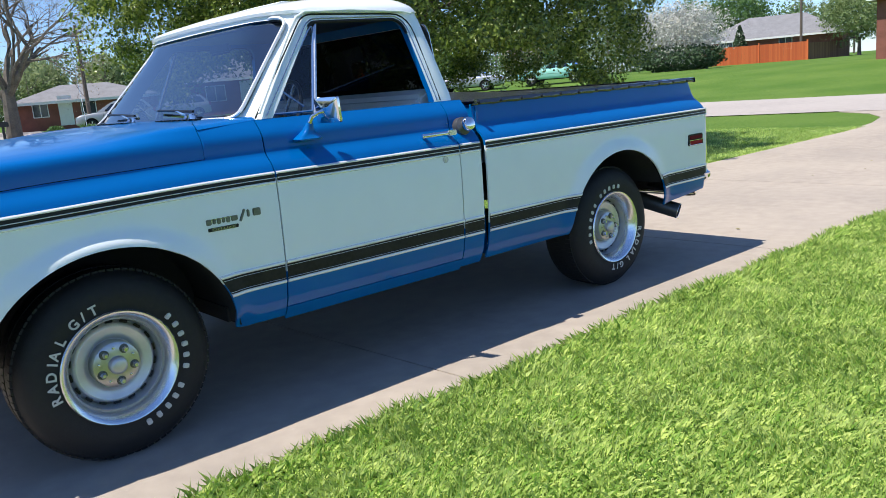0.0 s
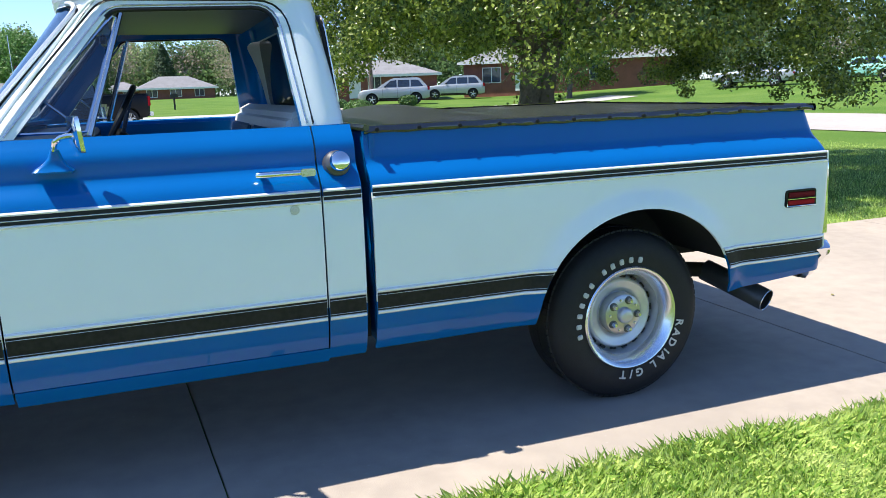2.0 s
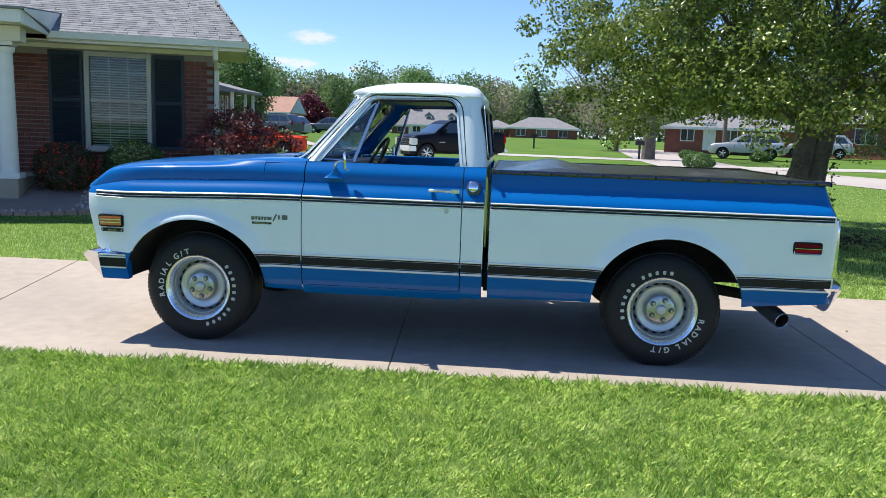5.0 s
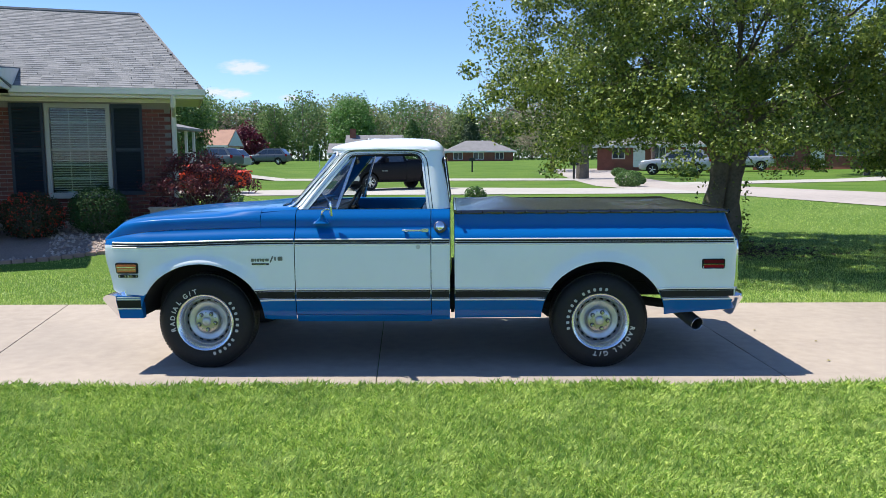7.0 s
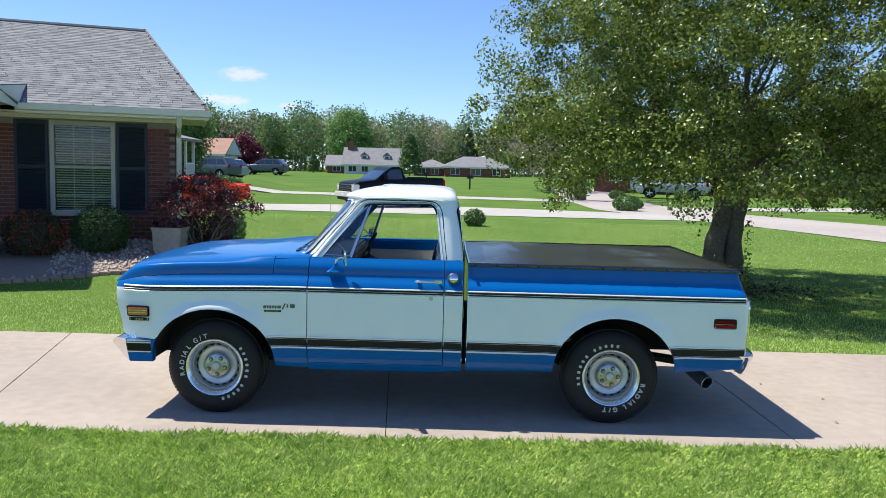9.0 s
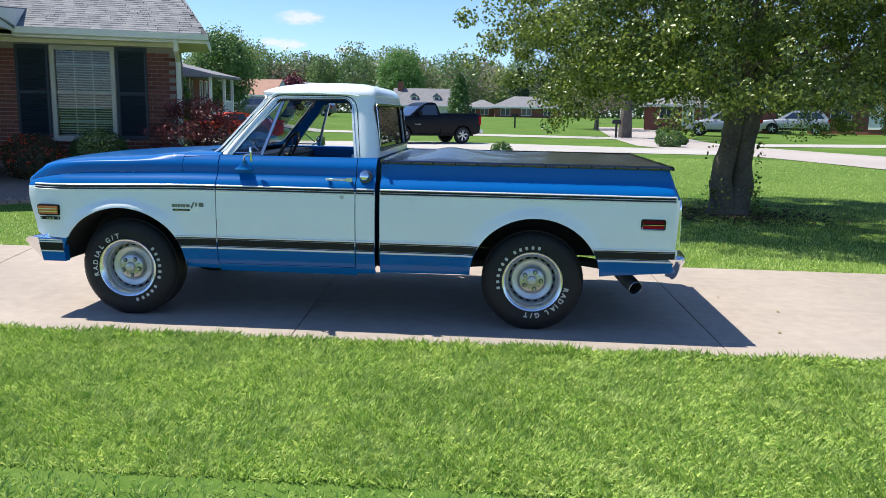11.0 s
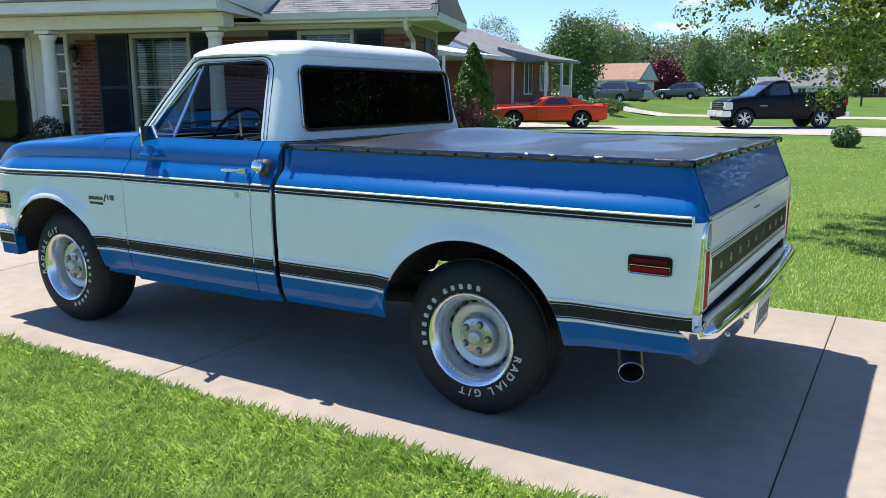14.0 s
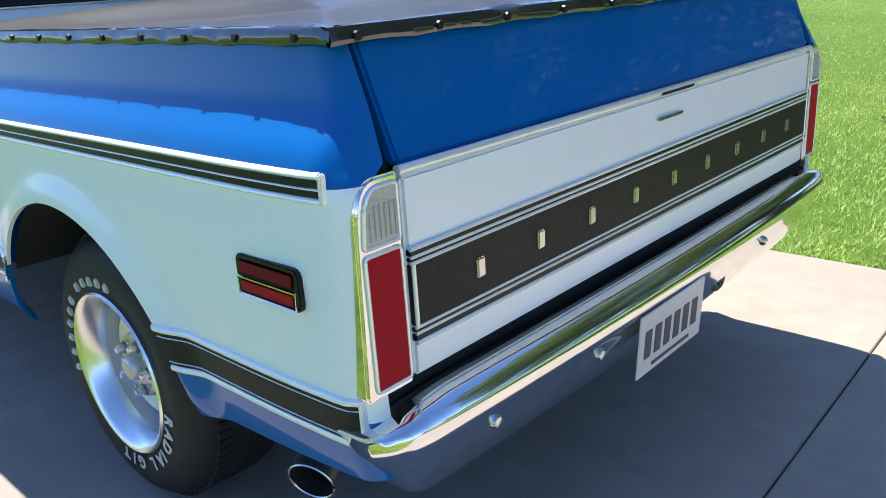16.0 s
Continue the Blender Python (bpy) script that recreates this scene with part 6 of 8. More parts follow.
    for w in windows:
        for sd in (-1, 1):
            bm = bmesh.new()
            prism(bm, rounded(w, 0.05, 4), "y", 0, 0.012)
            for v in bm.verts:
                v.co.y = sd * (hw * lean(v.co.z) + v.co.y - 0.006)
            put("side_window", bm, DARKGLASS, cabm)
    for a, b in ((cabin[0], cabin[1]), (cabin[-1], cabin[-2])):
        bm = bmesh.new()
        q = []
        for t in (0.1, 0.4, 0.86):
            x, z = a[0] + (b[0] - a[0]) * t, a[1] + (b[1] - a[1]) * t
            nx = -0.01 if a[0] < b[0] else 0.01
            q.append([bm.verts.new((x + nx * (1 + 2.5 * (1 - u * u)), u * (hw * lean(z) - 0.075), z + 0.008)) for u in (-1, -0.6, 0, 0.6, 1)])
        for r0, r1 in zip(q, q[1:]):
            for k in range(4):
                bm.faces.new((r0[k], r0[k + 1], r1[k + 1], r1[k]))
        put("windscreen" if a[0] < b[0] else "rear_window", bm, DARKGLASS, cabm)
    for wx in wheels:
        for sd in (-1, 1):
            mm = Matrix.Translation((wx, sd * (hw - 0.03), wr)) @ pose(0, 0, 0, 0, 0, 0 if sd < 0 else 180)
            bm = lathem([(wr * 0.66, 0.02), (wr * 0.7, 0.0), (wr * 0.85, -0.008), (wr * 0.96, 0.01), (wr, 0.04), (wr, 0.19), (wr * 0.94, 0.21), (wr * 0.6, 0.21)], 28, mm)
            wh = put("wheel", bm, TYRE2)
            put("rim", lathem([(wr * 0.68, 0.006), (wr * 0.66, 0.0), (wr * 0.6, 0.03), (wr * 0.58, 0.1)], 28, mm), rim, wh)
            put("brake_disc", lathem([(wr * 0.6, 0.1), (0.0, 0.1)], 20, mm), UNDER, wh)
            put("hub", lathem([(0.0, 0.005), (0.05, 0.008), (0.07, 0.03), (0.07, 0.08)], 16, mm), rim, wh)
            for k in range(spokes):
                for o in (-9, 9) if spokes == 6 else (0,):
                    q = mm @ pose(0, 0, 0, 0, 360 / spokes * k + 10 + o, 0)
                    put("spoke", boxm(-0.016 if o else -0.032, 0.016 if o else 0.032, 0.012, 0.05, 0.03, wr * 0.64, 0.006, q), rim, wh)
    for nm, bx, mt in extra:
        put(nm, boxm(*bx, 0.022), mt)
    for x, z0, z1 in seams:
        for sd in (-1, 1):
            put("door_seam", boxm(x - 0.006, x + 0.006, *sorted((sd * hw * 0.96, sd * (hw + 0.002))), z0, z1), BLACKTRIM)
    put("underside", boxm(xa + 0.3, xb - 0.3, -hw * 0.8, hw * 0.8, zb - 0.06, zb + 0.02), UNDER)
    return top


def heading(f, r):
    return math.degrees(math.atan2(r[1] - f[1], r[0] - f[0]))


SILVER = car_paint("silver_grey_paint", (0.45, 0.47, 0.5), 0.4)
GREYB = car_paint("grey_blue_paint", (0.12, 0.135, 0.16), 0.4)
NAVY = mat("black_blue_paint", (0.004, 0.005, 0.009), 0.35, spec=0.2, vary=0.1, scale=2)
ORANGE = car_paint("orange_red_paint", (0.72, 0.07, 0.02))
MINT = car_paint("mint_green_paint", (0.3, 0.62, 0.52))
LAMPW = mat("lamp_glass", (0.7, 0.72, 0.72), 0.15, 0.2, coat=1)

# dark pickup on the neighbour's drive
f, r = (-2.35, 30.9), (0.2, 32.45)
yaw = heading(f, r)
vehicle("dark_pickup", "dark navy modern pickup truck with chrome grille on the neighbouring drive", "pickup truck", (*f, ground_z(*f) + 0.006), yaw, NAVY,
        [(-0.74, 0.98), (-0.68, 1.08), (-0.5, 1.15), (0.2, 1.23), (0.38, 1.26), (1.86, 1.31), (1.88, 1.36), (3.85, 1.37), (3.96, 1.35)], 0.42,
        [(0.3, 1.2), (1.02, 1.74), (1.3, 1.86), (1.7, 1.85), (1.9, 1.28)], [[(0.72, 1.27), (1.12, 1.72), (1.66, 1.74), (1.74, 1.29)]], (0.0, 3.02), 0.385, 1.94, 0.17, ALLOY,
        (("grille", (-0.78, -0.68, -0.66, 0.66, 0.68, 1.02), UNDER), ("grille_bar", (-0.80, -0.7, -0.7, 0.7, 0.81, 0.87), ALLOY), ("grille_bar", (-0.80, -0.7, -0.7, 0.7, 0.97, 1.02), ALLOY), ("grille_bar", (-0.80, -0.7, -0.7, 0.7, 0.68, 0.72), ALLOY),
         ("grille_mesh", (-0.79, -0.72, -0.64, 0.64, 0.89, 0.95), ALLOY), ("grille_mesh", (-0.79, -0.72, -0.64, 0.64, 0.74, 0.79), ALLOY),
         ("front_bumper", (-0.87, -0.52, -0.94, 0.94, 0.45, 0.68), BRIGHT), ("number_plate", (-0.885, -0.86, -0.16, 0.16, 0.5, 0.62), PLATE), ("air_dam", (-0.78, -0.5, -0.86, 0.86, 0.3, 0.46), UNDER), ("headlamp", (-0.76, -0.46, -0.945, -0.68, 0.72, 1.02), LAMPW), ("headlamp", (-0.76, -0.46, 0.68, 0.945, 0.72, 1.02), LAMPW),
         ("door_handle", (1.5, 1.66, -0.985, -0.95, 1.1, 1.13), NAVY), ("side_emblem", (0.56, 0.86, -0.98, -0.96, 0.86, 0.89), BRIGHT), ("tail_lamp", (3.84, 3.99, -0.935, -0.81, 0.88, 1.28), REDLENS), ("tail_lamp", (3.84, 3.99, 0.81, 0.935, 0.88, 1.28), REDLENS),
         ("rear_bumper", (3.93, 4.1, -0.92, 0.92, 0.48, 0.66), BRIGHT), ("door_mirror", (0.72, 0.84, -1.18, -0.93, 1.26, 1.46), NAVY), ("bed_rail", (1.95, 3.9, -0.92, -0.84, 1.365, 1.395), UNDER), ("bed_rail", (1.95, 3.9, 0.84, 0.92, 1.365, 1.395), UNDER)),
        ((0.52, 0.5, 1.2), (1.86, 0.44, 1.28)), 6)
# orange coupe
f, r = (-10.3, 26.6), (-8.0, 28.15)
vehicle("orange_coupe", "bright orange-red classic sports coupe on the neighbouring drive", "car", (*f, ground_z(*f) + 0.006), heading(f, r), ORANGE,
        [(-0.86, 0.68), (-0.8, 0.78), (-0.5, 0.83), (0.85, 0.89), (2.2, 0.91), (2.75, 0.95), (3.4, 0.93), (3.72, 0.9), (3.78, 0.84)], 0.3,
        [(0.78, 0.86), (1.32, 1.2), (1.55, 1.26), (2.2, 1.26), (3.35, 0.9)], [[(1.12, 0.94), (1.46, 1.19), (2.1, 1.2), (2.32, 0.96)]], (0.0, 2.74), 0.335, 1.86, 0.2, ALLOY,
        (("tail_spoiler", (3.58, 3.86, -0.82, 0.82, 0.9, 0.97), ORANGE), ("hood_bulge", (-0.55, 0.72, -0.34, 0.34, 0.84, 0.93), ORANGE), ("rear_bumper", (3.75, 3.86, -0.83, 0.83, 0.5, 0.6), CHROME), ("side_lamp", (3.45, 3.58, -0.935, -0.88, 0.62, 0.68), REDLENS),
         ("front_bumper", (-0.95, -0.83, -0.8, 0.8, 0.42, 0.52), CHROME), ("grille", (-0.9, -0.83, -0.5, 0.5, 0.52, 0.7), UNDER), ("door_mirror", (1.12, 1.24, -1.02, -0.87, 0.92, 1.02), ORANGE), ("door_handle", (2.18, 2.3, -0.94, -0.91, 0.8, 0.83), CHROME)),
        ((0.92, 0.4, 0.86), (2.4, 0.4, 0.88)), 5)
SUVT = [(-0.9, 0.74), (-0.84, 0.86), (-0.6, 0.96), (0.3, 1.05), (2.0, 1.08), (3.6, 1.1), (3.74, 1.06), (3.8, 0.98)]
SUVC = [(0.25, 1.0), (1.05, 1.52), (1.45, 1.7), (3.15, 1.7), (3.72, 1.06)]
SUVW = [[(0.8, 1.12), (1.24, 1.52), (1.65, 1.57), (1.65, 1.12)], [(1.73, 1.12), (1.73, 1.57), (2.5, 1.57), (2.5, 1.12)], [(2.58, 1.12), (2.58, 1.57), (3.1, 1.54), (3.4, 1.14)]]
SUVX = (("tail_lamp", (3.66, 3.82, -0.9, -0.72, 0.86, 1.12), REDLENS), ("tail_lamp", (3.66, 3.82, 0.72, 0.9, 0.86, 1.12), REDLENS), ("headlamp", (-0.88, -0.5, -0.88, -0.62, 0.72, 0.86), LAMPW), ("lower_trim", (0.45, 2.4, -0.935, 0.935, 0.33, 0.43), UNDER), ("door_mirror", (0.85, 0.97, -1.05, -0.88, 1.1, 1.22), UNDER), ("roof_rail", (1.4, 3.1, -0.68, -0.62, 1.7, 1.74), UNDER))
for nm, lab, at, rr, pm in (
        ("grey_suv", "grey sport utility car parked before far houses", (-18.95, 59.2), (-16.2, 58.3), GREYB),
        ("grey_minivan", "dark grey minivan parked on a far drive", (-19.35, 79.5), (-16.4, 79.2), GREYB),
        ("silver_minivan", "silver minivan parked beside a brick house", (15.7, 49.6), (18.6, 48.6), SILVER),
        ("silver_suv", "silver car parked across the street", (22.4, 55.8), (25.3, 54.6), SILVER),
        ("pale_suv", "light blue-grey car behind another", (-19.1, 62.3), (-16.3, 61.35), SILVER)):
    vehicle(nm, lab, "car", (*at, ground_z(*at) + 0.01), heading(at, rr), pm, SUVT, 0.32, SUVC, SUVW, (0.0, 2.9), 0.345, 1.88, 0.2, ALLOY, SUVX, ((0.72, 0.4, 1.0), (1.69, 0.4, 1.05), (2.54, 0.4, 1.05)))
SEDT = [(-0.98, 0.66), (-0.92, 0.78), (-0.6, 0.86), (0.5, 0.92), (2.9, 0.95), (3.6, 0.92), (3.8, 0.88), (3.86, 0.8)]
SEDC = [(0.45, 0.88), (1.1, 1.3), (1.45, 1.41), (2.3, 1.39), (3.05, 0.92)]
SEDW = [[(0.95, 0.98), (1.25, 1.28), (1.65, 1.32), (1.65, 0.98)], [(1.72, 0.98), (1.72, 1.32), (2.25, 1.3), (2.55, 1.0)]]
vehicle("mint_car", "mint green vintage car across the street", "car", (38.1, 32.6, ground_z(38.1, 32.6) + 0.01), heading((38.1, 32.6), (39.8, 28.6)), MINT, SEDT, 0.34, SEDC, SEDW, (0.0, 2.9), 0.35, 1.9, 0.2, CHROME, (("rear_bumper", (3.8, 3.95, -0.9, 0.9, 0.45, 0.6), CHROME), ("side_trim", (0.3, 3.6, -0.965, -0.93, 0.66, 0.7), CHROME)))
vehicle("silver_sedan", "silver sedan parked across the street", "car", (35.4, 38.2, ground_z(35.4, 38.2) + 0.01), heading((35.4, 38.2), (37.4, 35.4)), SILVER, SEDT, 0.32, SEDC, SEDW, (0.0, 2.8), 0.33, 1.82, 0.2, ALLOY, (("tail_lamp", (3.7, 3.89, -0.85, -0.6, 0.68, 0.82), REDLENS), ("tail_lamp", (3.7, 3.89, 0.6, 0.85, 0.68, 0.82), REDLENS)))

# ---- other houses ----
GREYROOF = mat("grey_roof", (0.23, 0.23, 0.24), 0.9, vary=0.3, scale=8, big=1.5, bump=0.3, bscale=25)
BROWNROOF = mat("brown_roof", (0.4, 0.235, 0.17), 0.9, vary=0.25, scale=8, bump=0.3, bscale=25)
FARBRICK = mat("far_brick", (0.27, 0.1, 0.07), 0.9, vary=0.35, scale=25, big=2, bump=0.3, bscale=60)
SIDING = mat("pale_blue_siding", (0.55, 0.62, 0.66), 0.7, vary=0.08, scale=4)
FARWIN = mat("far_window_glass", (0.04, 0.05, 0.06), 0.1, spec=0.7)


def far_house(name, label, at, yaw, w, d, h, rise, wallm, roofm, wins, hip=False, over=0.4, gable=None, doors=()):
    """A bungalow: four walls, a pitched roof along x, windows with frames on the front (y = 0)."""
    top = new(name)
    tagged(top, label, "house")
    m = Matrix.Translation(at) @ pose(0, 0, 0, 0, 0, yaw)
    top.matrix_basis = m

    def put(nm, bm, mt, parent=top):
        for v in bm.verts:
            v.co = m @ v.co
        return part(nm, bm, mt, parent, "", False)
    for nm, a in (("front_wall", (0, w, 0, 0.2)), ("back_wall", (0, w, d - 0.2, d)), ("side_wall", (0, 0.2, 0.2, d - 0.2)), ("side_wall", (w - 0.2, w, 0.2, d - 0.2))):
        put(nm, boxm(*a, -0.8, h), wallm)
    bm = bmesh.new()
    i = d / 2 if hip else 0.0
    o = over
    vs = [bm.verts.new(p) for p in ((-o, -o, h), (w + o, -o, h), (w + o, d + o, h), (-o, d + o, h), (-o + i, d / 2, h + rise), (w + o - i, d / 2, h + rise),
                                     (-o, -o, h - 0.15), (w + o, -o, h - 0.15), (w + o, d + o, h - 0.15), (-o, d + o, h - 0.15))]
    for q in ((0, 1, 5, 4), (2, 3, 4, 5), (1, 2, 5), (3, 0, 4), (6, 7, 1, 0), (7, 8, 2, 1), (8, 9, 3, 2), (9, 6, 0, 3), (9, 8, 7, 6)):
        bm.faces.new([vs[k] for k in q])
    put("roof", bm, roofm)
    if not hip:
        for x, s in ((0.0, -1), (w, 1)):
            bm = bmesh.new()
            prism(bm, [(0.0, h), (d, h), (d / 2, h + rise * 0.92)], "x", x + s * (o + 0.002), x + s * (o + 0.01))
            put("gable_panel", bm, gable or SIDING)
    put("fascia", boxm(-o, w + o, -o - 0.03, -o - 0.002, h - 0.17, h + 0.02), WHITEP)
    for x0, x1, z0, z1 in wins:
        win = put("window", boxm(x0 - 0.06, x1 + 0.06, -0.05, -0.002, z0 - 0.06, z1 + 0.06), WHITEP)
        put("pane", boxm(x0, x1, -0.06, -0.045, z0, z1), FARWIN, win)
        put("glazing_bar", boxm((x0 + x1) / 2 - 0.03, (x0 + x1) / 2 + 0.03, -0.07, -0.058, z0, z1), WHITEP, win)
    for x0, x1 in doors:
        put("door", boxm(x0, x1, -0.06, -0.002, 0, 2.05), WHITEP)
    return top, put


nh, put = far_house("neighbour_house", "brick neighbour house with a grey roof and a pale gable", (-13.6, 31.2, 1.0), 90, 6.8, 9.5, 2.2, 1.9, FARBRICK, GREYROOF, [(3.4, 4.2, 0.5, 2.0), (5.3, 5.55, 0.7, 1.9), (6.0, 6.25, 0.7, 1.9)])
put("porch_roof", prismm([(-2.2, 2.0), (-2.2, 2.12), (0.6, 2.75), (0.6, 2.0)], "x", 1.6, 5.5), GREYROOF)
put("porch_floor", boxm(1.9, 5.3, -1.9, -0.05, -0.6, 0.05, 0.02), FARCONC)
for x in (2.1, 4.0, 5.2):
    put("porch_post", boxm(x - 0.06, x + 0.06, -1.85, -1.73, 0.05, 2.02), WHITEP)
for x in spread(4.05, 5.15, 9):
    put("baluster", boxm(x - 0.02, x + 0.02, -1.81, -1.77, 0.1, 0.85), WHITEP)
put("hand_rail", boxm(4.0, 5.2, -1.84, -1.74, 0.85, 0.92), WHITEP)
put("downpipe", boxm(1.9, 2.0, -0.12, -0.02, 0, 2.2), WHITEP)
put("carport_roof", prismm([(-0.6, 2.05), (-0.6, 2.2), (5.0, 3.2), (10, 2.3), (10, 2.05)], "x", -5.0, -0.45), SIDING)
put("carport_post", boxm(-4.9, -4.8, -0.3, -0.2, -0.5, 2.05), WHITEP)

fh, put = far_house("far_house", "distant house with grey roof, dormers and a brick chimney", (-12.6, 103.5, 1.15), 2, 7.6, 7.0, 1.25, 2.4, WHITEP, GREYROOF, [(0.6, 1.6, 0.3, 1.0), (2.4, 3.2, 0.3, 1.0), (4.6, 5.6, 0.3, 1.0)])
put("chimney", boxm(0.2, 1.0, 2.8, 3.6, 2.0, 4.5), FARBRICK)
for x in (2.2, 5.3):
    put("dormer", boxm(x, x + 0.9, 1.0, 2.6, 1.7, 2.5), WHITEP)
    put("dormer_roof", prismm([(x - 0.15, 2.5), (x + 1.05, 2.5), (x + 0.45, 3.0)], "y", 0.9, 3.0), GREYROOF)
    put("dormer_pane", boxm(x + 0.2, x + 0.7, 0.97, 0.995, 1.9, 2.4), FARWIN)
wing, put = far_house("far_house_wing", "low wing of the distant house with a white gable", (-15.0, 104.0, 1.15), 2, 3.2, 5.0, 1.1, 1.4, FARBRICK, GREYROOF, [(0.8, 1.8, 0.3, 0.9)])
far_house("far_bungalow", "distant low brick bungalow with a grey roof", (-2.9, 99.5, 1.2), 0, 4.6, 5.0, 1.1, 1.0, FARBRICK, GREYROOF, [(0.6, 1.5, 0.2, 0.9), (2.3, 3.2, 0.2, 0.9)], True)
far_house("far_bungalow", "distant low brick bungalow with a grey roof", (1.2, 97.5, 1.2), 4, 8.5, 6.0, 1.2, 1.4, FARBRICK, GREYROOF, [(0.8, 1.9, 0.2, 1.0), (3.4, 4.6, 0.2, 1.0), (6.2, 7.2, 0.2, 1.0)], True)
far_house("far_brown_house", "distant house with a reddish brown roof", (-29.6, 80, 1.0), 0, 7.0, 6, 2.0, 1.8, WHITEP, BROWNROOF, [(1.0, 2.0, 0.4, 1.2)])
far_house("far_white_house", "distant small white house", (-28.6, 95, 1.1), 0, 3.4, 5, 2.0, 1.5, SIDING, GREYROOF, [(1.0, 2.0, 0.4, 1.2)])
far_house("brick_bungalow", "red brick bungalow behind parked cars", (13.4, 58.3, 0.75), -16, 9.5, 7.0, 1.7, 1.2, FARBRICK, GREYROOF, [(1.2, 2.1, 0.7, 1.6), (4.3, 5.2, 0.7, 1.6), (6.8, 7.6, 0.7, 1.6)], True, doors=((2.8, 3.7),))
far_house("brick_bungalow", "red brick bungalow behind parked cars", (25.5, 57.5, 0.9), -38, 16.0, 8.0, 2.3, 1.8, FARBRICK, GREYROOF, [(1.6, 3.0, 0.7, 1.8), (6.0, 7.4, 0.7, 1.8), (10, 11.4, 0.7, 1.8)], True, doors=((4.2, 5.2),))
far_house("hill_house", "brick house with a long grey roof behind a fence", (81, 46.5, 1.5), -72, 14.0, 9.0, 2.0, 2.4, FARBRICK, GREYROOF, [(2.0, 3.2, 0.7, 1.8), (8, 9.2, 0.7, 1.8)], True)
far_house("corner_house", "red brick house at the top of the lawn", (41.3, 13.2, 0.95), -80, 9.0, 8.0, 2.8, 1.8, FARBRICK, GREYROOF, [(3.0, 4.0, 0.8, 2.0)], True)

# orange board fence
FENCE = pieces_mat("orange_stained_board", (0.5, 0.1, 0.03), (0.62, 0.15, 0.045), 0.8, 0.3, 40)
fence = thing("board_fence", (75, 35, 1.2), "orange-stained wooden board fence on the slope", "fence")
a, b = Vector((72.4, 40.2)), Vector((76.3, 32.6))
first = None
for k in range(60):
    p = a.lerp(b, k / 59)
    mt = Matrix.Translation((p.x, p.y, ground_z(p.x, p.y) - 0.05)) @ pose(0, 0, 0, 0, 0, math.degrees(math.atan2((b - a).y, (b - a).x)))
    if first is None:
        first = part("board", boxm(-0.07, 0.07, -0.012, 0.012, 0, 1.75), FENCE)
        me0 = first.data
        bpy.data.objects.remove(first)
        first = True
    o = new("board", me0)
    o.parent, o.matrix_parent_inverse, o.matrix_basis = fence, pose_of(fence).inverted(), mt
for t in (0.0, 0.5, 1.0):
    p = a.lerp(b, t)
    part("post", boxm(p.x - 0.07, p.x + 0.07, p.y - 0.07, p.y + 0.07, ground_z(p.x, p.y) - 0.2, ground_z(p.x, p.y) + 1.85), FENCE, fence)

OLDFENCE = pieces_mat("weathered_brown_board", (0.16, 0.075, 0.045), (0.24, 0.12, 0.07), 0.85, 0.3, 40)
old = thing("board_fence", (81, 33, 1.2), "weathered brown wooden board fence on the slope", "fence")
a, b = Vector((76.5, 32.8)), Vector((87.0, 33.2))
me1 = me0.copy()
me1.materials[0] = OLDFENCE
for k in range(72):
    p = a.lerp(b, k / 71)
    o = new("board", me1)
    o.parent, o.matrix_parent_inverse = old, pose_of(old).inverted()
    o.matrix_basis = Matrix.Translation((p.x, p.y, ground_z(p.x, p.y) - 0.2)) @ pose(0, 0, 0, 0, 0, math.degrees(math.atan2((b - a).y, (b - a).x)))

WOODPOLE = mat("grey_pole_wood", (0.14, 0.11, 0.09), 0.9, vary=0.3, scale=20)
for x, y, h in ((78.8, 34.4, 8.0), (15.9, 50.5, 6.5)):
    pz = ground_z(x, y)
    po = thing("utility_pole", (x, y, pz), "weathered wooden utility pole", "utility pole", "utility poles")
    part("shaft", tubem([(x, y, pz - 0.3), (x, y, pz + h)], 0.13, 8, [0.15, 0.1]), WOODPOLE, po)
    part("crossarm", boxm(x - 0.06, x + 0.06, y - 0.9, y + 0.9, pz + h - 0.6, pz + h - 0.48), WOODPOLE, po)
for i, (x, y) in enumerate(((3.36, 56.3), (-0.2, 62.0), (9.3, 43.5))):
    z = ground_z(x, y)
    mb = thing("mailbox", (x, y, z), "dark mailbox on a post beside the street", "mailbox", "roadside mailboxes")
    part("post", boxm(x - 0.06, x + 0.06, y - 0.06, y + 0.06, z - 0.1, z + 0.85), BLACKIRON, mb)
    bx = [(x - 0.25, z + 0.82), (x + 0.25, z + 0.82), (x + 0.25, z + 1.0), (x + 0.18, z + 1.08), (x - 0.18, z + 1.08), (x - 0.25, z + 1.0)]
    part("box", prismm(bx, "y", y - 0.2, y + 0.2), BLACKIRON, mb)
x, y = -18.87, 112.5
z = ground_z(x, y)
hoop = thing("basketball_hoop", (x, y, z), "distant basketball hoop with a white board", "basketball hoop")
part("pole", tubem([(x, y, z - 0.2), (x, y, z + 2.4)], 0.06, 8), BLACKIRON, hoop)
part("board", boxm(x - 0.5, x + 0.5, y - 0.08, y - 0.04, z + 1.6, z + 2.3, 0.01), WHITEP, hoop)
part("target_square", boxm(x - 0.15, x + 0.15, y - 0.09, y - 0.081, z + 1.75, z + 2.05), FARWIN, hoop)


